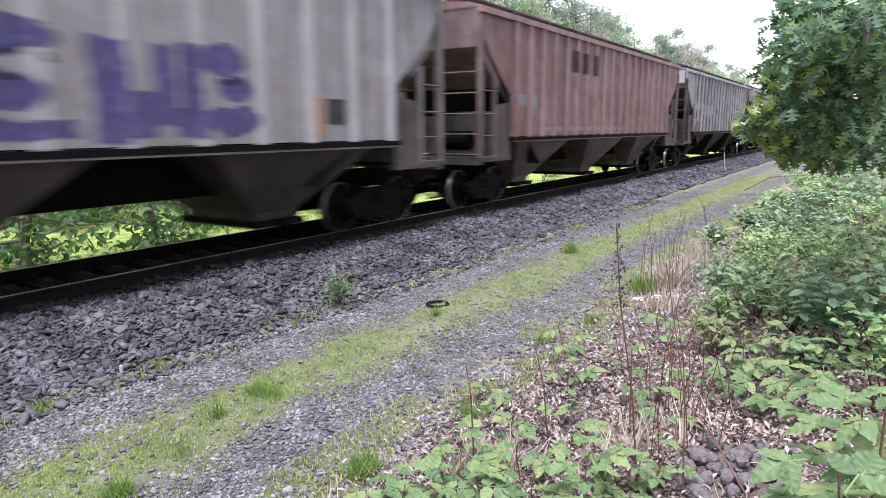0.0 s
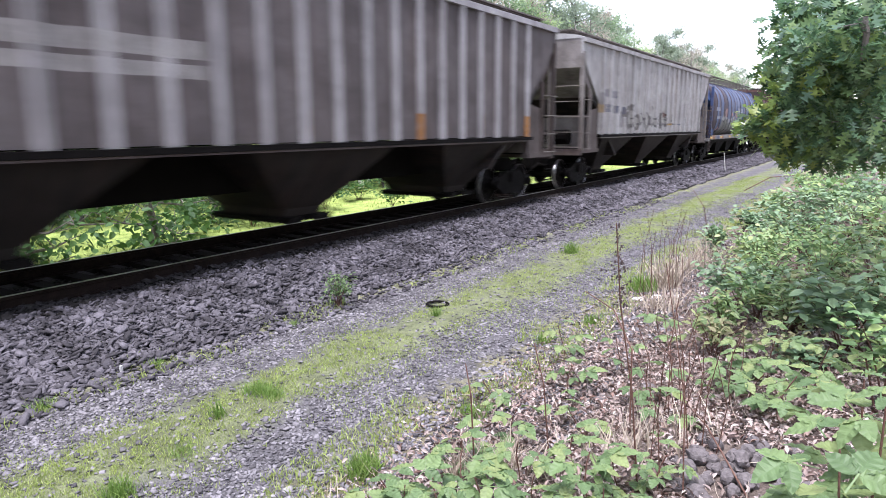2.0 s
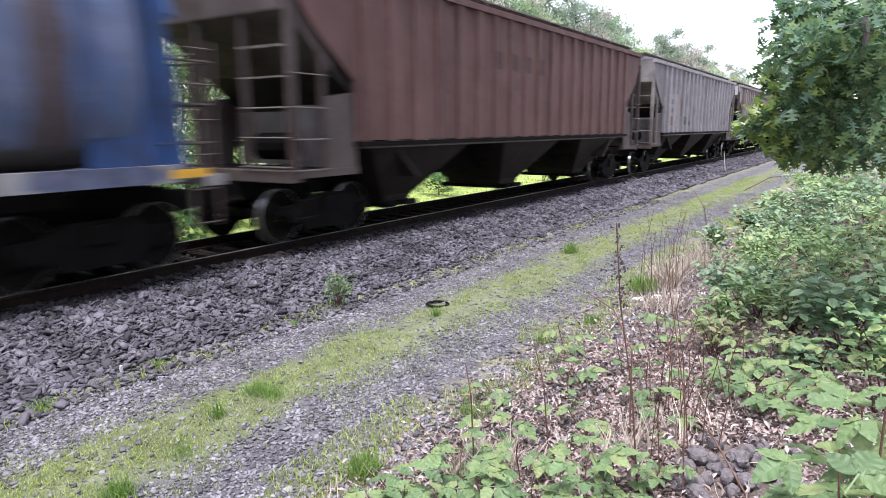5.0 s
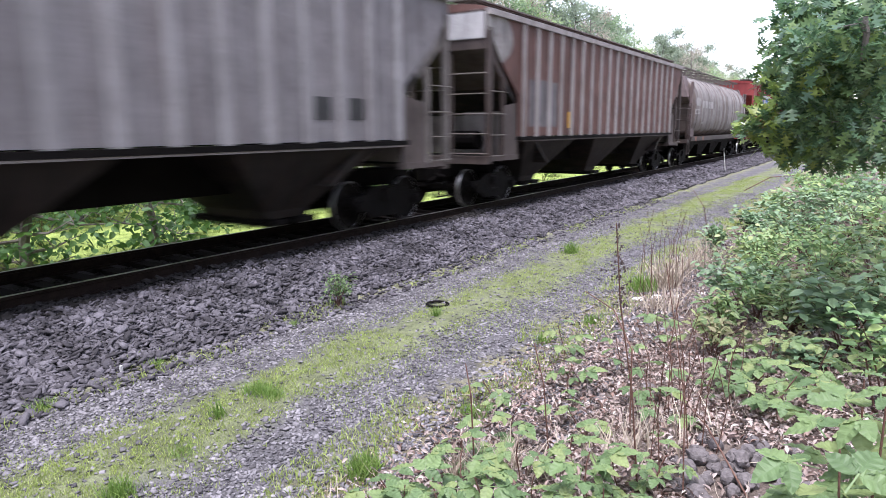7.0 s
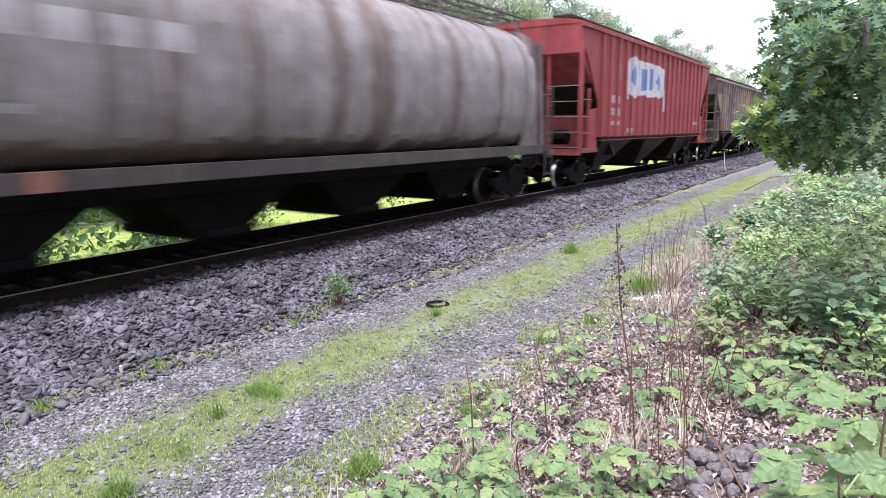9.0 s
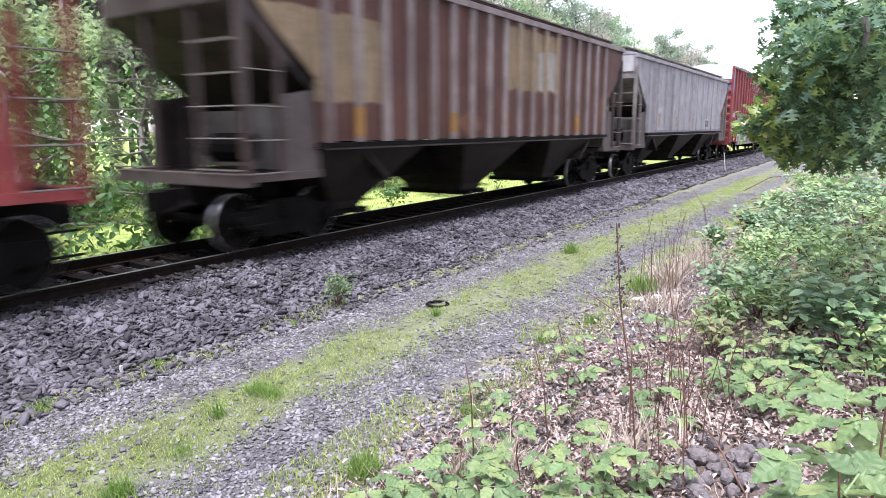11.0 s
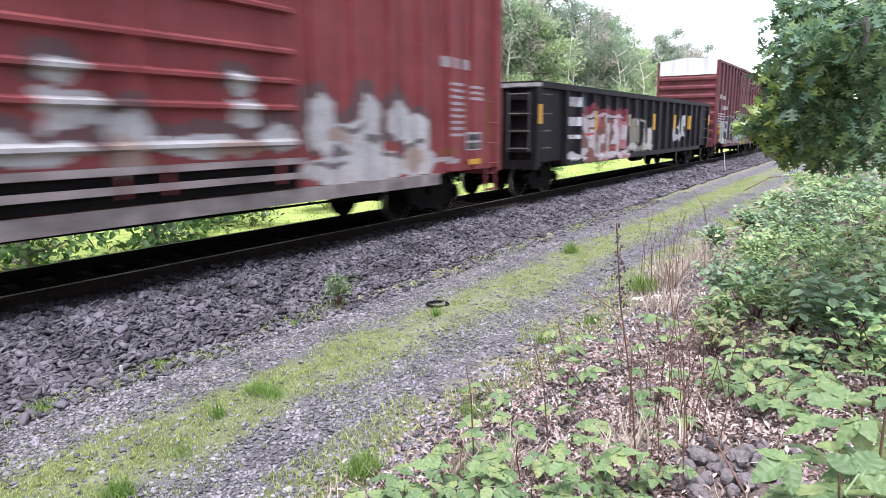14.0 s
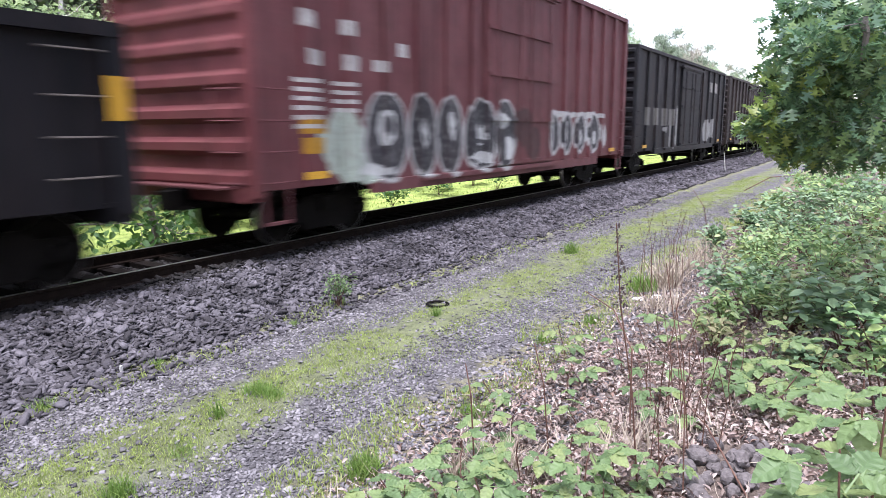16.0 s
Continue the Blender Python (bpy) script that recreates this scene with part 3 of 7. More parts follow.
def tank_hopper(label, y_at_0, length, paint, band_paint, end_paint, sill_paint, bands, plates=(), strips=False):
    """A rounded covered hopper: barrel shell with straps, on a side sill, with slope-sheet ends and a long roof walk."""
    car = holder("covered_hopper_car", label, "freight car", pose(0, y_at_0 * STRETCH + AHEAD, 0), group="freight train cars")
    TRAIN.append((car, y_at_0 * STRETCH + AHEAD))
    L = length * STRETCH
    ring = []
    for k in range(28):
        a = 2 * math.pi * k / 28 - math.pi / 2
        c, s = math.cos(a), math.sin(a)
        p = 2.4 if s > 0 else 4.2
        r = 1.0 / ((abs(c) ** p + abs(s) ** p) ** (1 / p))
        ring.append((1.62 * r * c, 2.92 + 1.52 * r * s))
    bm = bmesh.new()
    grow = lambda y, k: [(x * k, y, 2.92 + (z - 2.92) * k) for x, z in ring]
    sections(bm, [grow(1.0, 0.86), grow(1.04, 0.93), grow(1.16, 0.985), grow(1.4, 1.0), grow(L - 1.4, 1.0), grow(L - 1.16, 0.985), grow(L - 1.04, 0.93), grow(L - 1.0, 0.86)])
    part("barrel", bm, paint, car, smooth=True)
    for k in range(bands):
        y = 1.75 + (L - 3.5) * k / (bands - 1)
        bm = bmesh.new()
        w = 0.07 if k % 3 else 0.11
        sections(bm, [grow(y - w, 0.998), grow(y - w, 1.014), grow(y + w, 1.014), grow(y + w, 0.998)], caps=False)
        part("strap", bm, band_paint[k % len(band_paint)], car)
    bm = bmesh.new()
    for s in (1, -1):
        x0, x1 = sorted((s * 1.45, s * 1.63))
        box(bm, x0, x1, 0.7, L - 0.7, 1.22, 1.44)
    part("side_sill", bm, sill_paint, car)
    for k in range(7 if strips else 0):
        bm = bmesh.new()
        y = 0.55 + (L - 1.1) * k / 6
        box(bm, 1.628, 1.64, y - 0.27, y + 0.27, 1.27, 1.38)
        part("reflector", bm, YELLOW, car, "yellow reflective strip")
    for way, y in ((-1, 0.0), (1, L)):
        f = lambda d: y - way * d
        bm = bmesh.new()
        sections(bm, [[(-1.1, f(0.55), 4.2), (1.1, f(0.55), 4.2), (1.1, f(1.2), 4.3), (-1.1, f(1.2), 4.3)],
                      [(-1.4, f(0.45), 3.3), (1.4, f(0.45), 3.3), (1.45, f(1.3), 3.35), (-1.45, f(1.3), 3.35)],
                      [(-1.3, f(1.9), 2.4), (1.3, f(1.9), 2.4), (1.4, f(2.1), 2.4), (-1.4, f(2.1), 2.4)],
                      [(-1.1, f(3.0), 1.3), (1.1, f(3.0), 1.3), (1.1, f(3.2), 1.3), (-1.1, f(3.2), 1.3)]])
        part("end_sheet", bm, end_paint, car)
        bm = bmesh.new()
        for xx in (-1.5, -0.5, 0.5, 1.5):
            if xx > -1.5:
                part("end_post", bm, end_paint, car)
            bm = bmesh.new()
            slab(bm, [(f(0.55), 1.3), (f(0.75), 1.3), (f(0.95), 4.0), (f(0.8), 4.0)], xx - 0.06, xx + 0.06)
        part("end_post", bm, end_paint, car)
        for x0, x1 in ((1.42, 1.48), (-1.48, -1.42)):
            bm = bmesh.new()
            slab(bm, [(f(0.7), 1.3), (f(1.8), 1.3), (f(1.3), 4.0), (f(0.9), 4.0)], x0, x1)
            part("end_web", bm, end_paint, car)
        bm = bmesh.new()
        box(bm, -HALF, HALF, min(f(0), f(0.3)), max(f(0), f(0.3)), 1.14, 1.29)
        box(bm, -1.5, 1.5, min(f(0.3), f(1.6)), max(f(0.3), f(1.6)), 1.24, 1.29)
        part("end_platform", bm, sill_paint, car)
        bm = bmesh.new()
        box(bm, -0.3, 0.3, min(f(0), f(3.2)), max(f(0), f(3.2)), 0.72, 1.05)
        part("draft_sill", bm, UNDER, car)
        bm = bmesh.new()
        for xx in (-1.5, -0.75, 0.75, 1.5):
            rod(bm, (xx, f(0.08), 1.28), (xx, f(0.08), 2.75), 0.022)
        for z in (1.7, 2.2, 2.75):
            rod(bm, (-1.5, f(0.08), z), (1.5, f(0.08), z), 0.02)
            rod(bm, (1.5, f(0.08), z), (1.5, f(0.85), z), 0.02)
            rod(bm, (-1.5, f(0.08), z), (-1.5, f(0.85), z), 0.02)
        for yy in (0.1, 0.5):
            box(bm, 1.56, 1.59, f(yy) - 0.018, f(yy) + 0.018, 0.6, 3.0)
        for k in range(6):
            rod(bm, (1.58, f(0.1), 0.65 + 0.45 * k), (1.58, f(0.5), 0.65 + 0.45 * k), 0.014, n=5)
        part("end_railing", bm, BROWN_END, car)
        bm = bmesh.new()
        rod(bm, (0.2, f(0.9), 1.6), (0.95, f(0.9), 1.6), 0.23, n=12)
        part("brake_gear", bm, UNDER, car)
        coupler(car, y, way)
        truck(car, y - way * 1.5)
    running_board(car, 0.25, L - 0.25, 4.72, GRATE, 0.0, 0.85, 14)
    barrel_bays(car, L, UNDER)
    for name, colour, yy, zz, w, h in plates:
        bm = bmesh.new()
        yy *= STRETCH
        box(bm, 1.6, 1.645, yy - w / 2, yy + w / 2, zz - h / 2, zz + h / 2)
        part(name, bm, colour, car)
    return car


def boxcar(label, y_at_0, length, paint, rib_paint, door_paint, roof_paint, top=5.45, low=0.78, posts=14, door=(6.6, 10.1), ribs=10, end_paint=None, end_cap=None, ledged=None):
    car = holder("boxcar", label, "freight car", pose(0, y_at_0 * STRETCH + AHEAD, 0), group="freight train cars")
    TRAIN.append((car, y_at_0 * STRETCH + AHEAD))
    L = length * STRETCH
    end_paint = end_paint or paint
    for s in (1, -1):
        bm = bmesh.new()
        slab(bm, [(0.0, top), (0.0, 0.98), (2.3, 0.98), (2.9, low), (L - 2.9, low), (L - 2.3, 0.98), (L, 0.98), (L, top)], s * (HALF - 0.04), s * (HALF - 0.10))
        part("side_sheet", bm, paint, car)
    for i in range(posts):
        y = 0.12 + (L - 0.24) * i / (posts - 1)
        if door[0] * STRETCH - 0.1 < y < door[1] * STRETCH + 0.1:
            continue
        bm = bmesh.new()
        slab(bm, [(y - 0.11, 1.0), (y + 0.11, 1.0), (y + 0.11, top - 0.1), (y - 0.11, top - 0.1)], HALF - 0.05, HALF + 0.04)
        part("side_post", bm, rib_paint, car)
    for s in (1, -1):
        x0, x1 = sorted((s * (HALF - 0.08), s * (HALF + 0.05)))
        for ya, yb, za, zb in ((0, L, top - 0.12, top), (2.6, L - 2.6, low - 0.02, low + 0.2)):
            bm = bmesh.new()
            box(bm, x0, x1, ya, yb, za, zb)
            part("side_chord", bm, ledged or rib_paint, car)
    # door with its bars and rails
    bm = bmesh.new()
    d0, d1 = door[0] * STRETCH, door[1] * STRETCH
    box(bm, HALF - 0.03, HALF + 0.06, d0, d1, low + 0.22, top - 0.35)
    slot = part("door", bm, door_paint, car)
    mid = (d0 + d1) / 2
    levels = (1.62, 2.12, 2.5, 2.92, 3.5, 4.2, 4.75) if ledged else [low + 0.25 + (top - 0.65 - low) * k / 4 for k in range(5)]
    for z in levels:
        for ya, yb in ((d0 + 0.05, mid - 0.06), (mid + 0.06, d1 - 0.05)):
            bm = bmesh.new()
            if ledged:
                sections(bm, [[(HALF + 0.05, yy, z + 0.13), (HALF + 0.15, yy, z + 0.08), (HALF + 0.15, yy, z + 0.03), (HALF + 0.05, yy, z)] for yy in (ya, yb)])
            else:
                box(bm, HALF + 0.055, HALF + 0.10, ya, yb, z, z + 0.09)
            part("door_bar", bm, door_paint, slot)
    for yy in (d0 + 0.4, mid - 0.3, mid + 0.3, d1 - 0.4):
        bm = bmesh.new()
        rod(bm, (HALF + 0.12, yy, low + 0.3), (HALF + 0.12, yy, top - 0.5), 0.022)
        part("lock_rod", bm, door_paint, slot)
    rails = [(d0 - 2.6, d1 + 0.2, low + 0.1, rib_paint), (d0 - 0.2, d1 + 0.2, top - 0.34, rib_paint)]
    if ledged:
        rails = [(d0 - 0.1, d1 + 0.1, 1.36, ledged), (d0 - 0.1, d1 + 0.1, 1.14, ledged), (d0 - 0.2, d1 + 0.2, top - 0.34, rib_paint)]
        # Near-black strip stands in for the shaded pocket between the door rails.
        bm = bmesh.new()
        box(bm, HALF + 0.05, HALF + 0.075, d0, d1, 1.0, 1.35)
        part("track_pocket_shade", bm, UNDER, car)
    for ya, yb, z, kind in rails:
        bm = bmesh.new()
        box(bm, HALF + 0.02, HALF + 0.13, ya, yb, z, z + 0.09)
        part("door_rail", bm, kind, car)
    # peaked roof
    bm = bmesh.new()
    arc = [(HALF + 0.02, top - 0.01), (0, top + 0.17), (-HALF - 0.02, top - 0.01), (-HALF - 0.02, top - 0.06), (HALF + 0.02, top - 0.06)]
    sections(bm, [[(x, y, z) for x, z in arc] for y in (0.0, L)])
    part("roof", bm, roof_paint, car)
    for way, y in ((-1, 0.0), (1, L)):
        f = lambda d: y - way * d
        bm = bmesh.new()
        cut = top - (0.75 if end_cap else 0.0)
        box(bm, -HALF + 0.02, HALF - 0.02, min(f(0.02), f(0.1)), max(f(0.02), f(0.1)), 0.95, cut)
        part("end_sheet", bm, end_paint, car)
        if end_cap:
            bm = bmesh.new()
            box(bm, -HALF + 0.02, HALF - 0.02, min(f(-0.02), f(0.1)), max(f(-0.02), f(0.1)), cut, top)
            sections(bm, [[(HALF - 0.02, f(k), top), (0, f(k), top + 0.18), (-HALF + 0.02, f(k), top)] for k in (-0.02, 0.1)])
            part("end_cap", bm, end_cap, car, "white upper end panel")
        rib = None
        for k in range(ribs):
            z = 1.15 + (cut - 1.35) * k / (ribs - 1)
            if rib is None:
                bm = bmesh.new()
                hgt = (cut - 1.35) / (ribs - 1) * 0.32
                sections(bm, [[(sx * w, yy, zz) for yy, zz in ((0.03, -hgt), (-0.07, -hgt * 0.4), (-0.07, hgt * 0.4), (0.03, hgt))] for sx, w in ((-1, 1.5), (-1, 1.38), (1, 1.38), (1, 1.5))])
                rib = part("end_rib", bm, end_paint, car)
                rib.matrix_local = pose(0, f(0.0), z, 0, 0, 0 if way < 0 else 180)
            else:
                shared("end_rib", rib.data, car, pose(0, f(0.0), z, 0, 0, 0 if way < 0 else 180))
        for name, x0, x1, da, db, z0, z1 in (("corner_post", HALF - 0.09, HALF + 0.03, -0.06, 0.12, 0.9, top - 0.02), ("corner_post", -HALF - 0.03, -HALF + 0.09, -0.06, 0.12, 0.9, top - 0.02),
                                             ("end_sill", -HALF + 0.1, HALF - 0.1, -0.05, 0.2, 0.82, 1.04), ("draft_sill", -0.3, 0.3, 0.2, 3.2, 0.66, 1.0)):
            bm = bmesh.new()
            box(bm, x0, x1, min(f(da), f(db)), max(f(da), f(db)), z0, z1)
            part(name, bm, end_paint if name != "draft_sill" else UNDER, car)
        grab_irons(car, min(f(0.12), f(0.68)), max(f(0.12), f(0.68)), HALF + 0.09, (1.1, 1.55, 2.0, 2.45), rib_paint)
        bm = bmesh.new()
        for z in (1.1, 1.55, 2.0, 2.45):
            rod(bm, (0.85, f(-0.13), z), (1.45, f(-0.13), z), 0.014, n=5)
        for xx in (0.85, 1.45):
            rod(bm, (xx, f(-0.13), 1.05), (xx, f(-0.13), 2.5), 0.014, n=5)
        part("end_ladder", bm, rib_paint, car)
        bm = bmesh.new()
        for yy in (0.15, 0.62):
            box(bm, HALF - 0.02, HALF + 0.01, f(yy) - 0.02, f(yy) + 0.02, 0.5, 0.98)
        box(bm, HALF - 0.05, HALF + 0.03, min(f(0.13), f(0.64)), max(f(0.13), f(0.64)), 0.47, 0.51)
        part("sill_step", bm, rib_paint, car)
        bm = bmesh.new()
        box(bm, -1.2, 1.2, min(f(-0.3), f(-0.05)), max(f(-0.3), f(-0.05)), 1.02, 1.05)
        part("end_platform", bm, rib_paint, car)
        bm = bmesh.new()
        for z in (1.1, 1.16):
            box(bm, HALF + 0.042, HALF + 0.05, min(f(0.95), f(1.45)), max(f(0.95), f(1.45)), z, z + 0.058)
        part("reflector", bm, YELLOW, car, "yellow reflective strip")
        coupler(car, y, way)
        truck(car, y - way * 2.0)
    bm = bmesh.new()
    box(bm, -1.5, 1.5, 0.2, L - 0.2, 0.98, 1.06)
    slab(bm, [(2.6, 0.98), (L - 2.6, 0.98), (L - 3.6, 0.66), (3.6, 0.66)], -0.32, 0.32)
    rod(bm, (1.1, 3.4, 0.72), (1.1, L - 3.4, 0.62), 0.02)
    part("underframe", bm, UNDER, car)
    return car


def gondola(label, y_at_0, length, paint, top=3.07, low=0.84):
    car = holder("gondola_car", label, "freight car", pose(0, y_at_0 * STRETCH + AHEAD, 0), group="freight train cars")
    TRAIN.append((car, y_at_0 * STRETCH + AHEAD))
    L = length * STRETCH
    for s in (1, -1):
        bm = bmesh.new()
        slab(bm, [(0.0, top), (0.0, 0.98), (2.0, 0.98), (2.2, low), (L - 2.2, low), (L - 2.0, 0.98), (L, 0.98), (L, top)], s * (HALF - 0.06), s * (HALF - 0.10))
        part("side_sheet", bm, paint, car)
        bm = bmesh.new()
        x0, x1 = sorted((s * (HALF - 0.12), s * (HALF + 0.06)))
        box(bm, x0, x1, -0.02, L + 0.02, top - 0.16, top)
        part("top_chord", bm, paint, car, "black top chord scraped bare along its edge")
        bm = bmesh.new()
        x0, x1 = sorted((s * (HALF - 0.10), s * (HALF + 0.05)))
        box(bm, x0, x1, 2.1, L - 2.1, low - 0.02, low + 0.14)
        part("side_sill", bm, paint, car)
    n = 17
    for i in range(n):
        y = 1.95 + (L - 3.9) * i / (n - 1)
        bm = bmesh.new()
        sections(bm, [[(HALF - 0.07, y - 0.13, z), (HALF + 0.05, y - 0.07, z), (HALF + 0.05, y + 0.07, z), (HALF - 0.07, y + 0.13, z)] for z in (low, top - 0.15)])
        part("side_post", bm, paint, car)
    for way, y in ((-1, 0.0), (1, L)):
        f = lambda d: y - way * d
        bm = bmesh.new()
        box(bm, -HALF + 0.05, HALF - 0.05, min(f(0.05), f(0.11)), max(f(0.05), f(0.11)), 0.98, top - 0.05)
        part("end_sheet", bm, paint, car)
        bm = bmesh.new()
        for z in (1.25, 1.75, 2.2, 2.6):
            box(bm, -HALF + 0.1, HALF - 0.1, min(f(-0.07), f(0.06)), max(f(-0.07), f(0.06)), z, z + 0.12)
        box(bm, -HALF, HALF, min(f(-0.09), f(0.12)), max(f(-0.09), f(0.12)), top - 0.17, top)
        box(bm, -HALF, HALF, min(f(-0.05), f(0.25)), max(f(-0.05), f(0.25)), 0.8, 1.04)
        for xx in (-0.75, 0.75):
            box(bm, xx - 0.08, xx + 0.08, min(f(-0.06), f(0.06)), max(f(-0.06), f(0.06)), 1.0, top - 0.1)
        part("end_rib", bm, paint, car)
        for name, x0, x1, da, db, z0, z1 in (("corner_post", HALF - 0.12, HALF + 0.05, -0.06, 0.22, 0.9, top - 0.15), ("corner_post", -HALF - 0.05, -HALF + 0.12, -0.06, 0.22, 0.9, top - 0.15), ("draft_sill", -0.3, 0.3, 0.26, 3.2, 0.66, 0.98)):
            bm = bmesh.new()
            box(bm, x0, x1, min(f(da), f(db)), max(f(da), f(db)), z0, z1)
            part(name, bm, paint, car)
        bm = bmesh.new()
        box(bm, HALF + 0.052, HALF + 0.06, min(f(0.0), f(0.2)), max(f(0.0), f(0.2)), 1.98, 2.48)
        part("reflector", bm, YELLOW, car, "orange-yellow corner reflector")
        grab_irons(car, min(f(0.25), f(0.85)), max(f(0.25), f(0.85)), HALF + 0.03, (1.35, 1.8, 2.25, 2.75), GRATE)
        bm = bmesh.new()
        for z in (1.35, 1.8, 2.25, 2.75):
            rod(bm, (0.85, f(-0.14), z), (1.45, f(-0.14), z), 0.014, n=5)
        for xx in (0.85, 1.45):
            rod(bm, (xx, f(-0.14), 1.25), (xx, f(-0.14), 2.8), 0.014, n=5)
        part("end_ladder", bm, GRATE, car)
        coupler(car, y, way)
        truck(car, y - way * 1.5)
    bm = bmesh.new()
    box(bm, -1.5, 1.5, 0.1, L - 0.1, 0.98, 1.08)
    slab(bm, [(2.2, 0.98), (L - 2.2, 0.98), (L - 3.0, 0.62), (3.0, 0.62)], -0.32, 0.32)
    part("underframe", bm, UNDER, car)
    bm = bmesh.new()
    rod(bm, (0.9, L * 0.5, 0.75), (0.9, L * 0.5 + 1.0, 0.75), 0.2, n=12)
    part("air_reservoir", bm, IRON, car)
    bm = bmesh.new()
    box(bm, 0.6, 1.2, L * 0.62, L * 0.62 + 0.5, 0.68, 0.98)
    part("brake_valve", bm, IRON, car)
    for yy in (4.5, 7.57, 10.69, 13.86, 16.7):
        bm = bmesh.new()
        box(bm, HALF - 0.062, HALF + (0.062 if yy > 9 else -0.052), yy - 0.1, yy + 0.1, 1.78, 2.4)
        part("reflector", bm, YELLOW, car, "orange-yellow reflector strip")
    return car


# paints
# Bay grime made darker still, with the shade under the body in its colour.
DIRTY_SHADED_BAY = car_paint("grimy_shaded_bay", (0.05, 0.043, 0.037), (0.11, 0.097, 0.084), rusty=0.3, grime=0.75)
# Near-black tone stands in for shade on bays and slope sheets.
SHADED_BAY = car_paint("shaded_bay", (0.012, 0.010, 0.0095), (0.03, 0.026, 0.023), rusty=0.3, grime=0.5)
BROWN_END = car_paint("brown_end", (0.062, 0.046, 0.042), (0.12, 0.096, 0.088), rusty=0.4, grime=0.55)
PALE_TOP = car_paint("pale_end_top", (0.50, 0.48, 0.47), (0.62, 0.60, 0.59), rusty=0.25, grime=0.25)
WEB_PAINT = car_paint("dusty_web", (0.085, 0.066, 0.06), (0.165, 0.138, 0.128), rusty=0.4, grime=0.55)
GREY_END = car_paint("grey_end", (0.19, 0.165, 0.15), (0.32, 0.29, 0.27), rusty=0.4, grime=0.5)
BLACK_PLATE = plain("black_plate", (0.03, 0.03, 0.03), (0.05, 0.05, 0.05), 0.6)
WHITE_PLATE = plain("white_plate", (0.6, 0.6, 0.58), (0.5, 0.5, 0.48), 0.6)
ORANGE_PLATE = plain("orange_plate", (0.42, 0.19, 0.06), (0.34, 0.16, 0.06), 0.6)


CAP_WHITE = car_paint("white_end_panel", (0.95, 0.95, 0.94), (0.9, 0.9, 0.89), rusty=0.03, grime=0.03)


def letter_bars(y, z, w, h, n, gap=0.3):
    """Unreadable lettering as n upright bars."""
    step_y = w / n
    return [("b", y + step_y * (i + 0.5), z, step_y * (0.5 - gap / 2), h / 2) for i in range(n)]


def tag_letters(seed, y0, y1, z, w, h, n, kinds="ob", jitter=1.0):
    """Uneven overlapping letter forms of a tag that cannot be read."""
    r = random.Random(seed)
    d = (y1 - y0) / n
    return [(r.choice(kinds), y0 + d * (i + 0.5) + r.uniform(-0.22, 0.22) * d * jitter, z + r.uniform(-0.14, 0.14) * jitter, w * r.uniform(0.7, 1.25), h * r.uniform(0.75, 1.2)) for i in range(n)]


# grey-beige hopper with purple tags
PURPLE = (0.10, 0.085, 0.235)
tags = [("o", 9.2, 2.85, 0.55, 0.2), ("o", 8.9, 2.25, 0.65, 0.26), ("b", 9.2, 1.88, 0.7, 0.12), ("b", 10.25, 2.3, 0.22, 0.6), ("o", 10.65, 2.05, 0.4, 0.3), ("b", 10.95, 2.5, 0.15, 0.45),
        ("b", 11.3, 2.35, 0.15, 0.6), ("o", 11.8, 2.78, 0.4, 0.22), ("o", 12.0, 2.42, 0.32, 0.18), ("o", 11.95, 2.0, 0.42, 0.24), ("b", 11.0, 1.95, 0.6, 0.18), ("o", 7.6, 2.4, 0.6, 0.55), ("o", 6.2, 2.4, 0.6, 0.55)]
A_SIDE = car_paint("beige_grey_side", (0.36, 0.325, 0.30), (0.46, 0.43, 0.41), rusty=0.35, grime=0.3,
                   layers=[(PURPLE, 0.25, tags), ((0.04, 0.035, 0.09), 0.3, [("b", 9.2, 2.66, 0.5, 0.05), ("b", 9.0, 2.42, 0.5, 0.03), ("b", 9.1, 2.02, 0.4, 0.04), ("b", 11.9, 2.52, 0.25, 0.04)]),
                           ((0.42, 0.40, 0.38), 0.2, [("o", 9.3, 2.03, 0.45, 0.06), ("o", 11.85, 2.2, 0.18, 0.05), ("o", 10.95, 1.84, 0.14, 0.1)])])
A_POST = car_paint("beige_grey_post", (0.52, 0.49, 0.47), (0.66, 0.63, 0.61), rusty=0.25, grime=0.2, layers=[(PURPLE, 0.25, tags)])
covered_hopper("weathered beige-grey covered hopper with purple graffiti", -5.62, 17.0, A_SIDE, A_POST, GREY_END, DIRTY_SHADED_BAY, posts=15,
               plates=[("data_plate", BLACK_PLATE, 13.94, 2.15, 0.42, 0.4), ("patch", ORANGE_PLATE, 13.5, 2.05, 0.26, 0.62)])
# red-brown hopper
B_MARKS = letter_bars(4.9, 3.72, 2.5, 0.62, 3, 0.4)
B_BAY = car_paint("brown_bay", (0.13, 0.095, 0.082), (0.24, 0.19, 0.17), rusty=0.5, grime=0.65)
B_END = car_paint("rusty_end", (0.18, 0.12, 0.107), (0.29, 0.22, 0.205), rusty=0.4, grime=0.5)
B_SIDE = car_paint("red_brown_side", (0.27, 0.15, 0.132), (0.39, 0.26, 0.24), rust=(0.09, 0.04, 0.035), rusty=0.5, grime=0.45,
                   layers=[((0.06, 0.035, 0.035), 0.06, B_MARKS), ((0.36, 0.33, 0.33), 0.15, [("b", 2.3, 2.55, 0.75, 0.16), ("b", 3.1, 2.25, 0.2, 0.15), ("b", 6.5, 1.86, 3.5, 0.06)])])
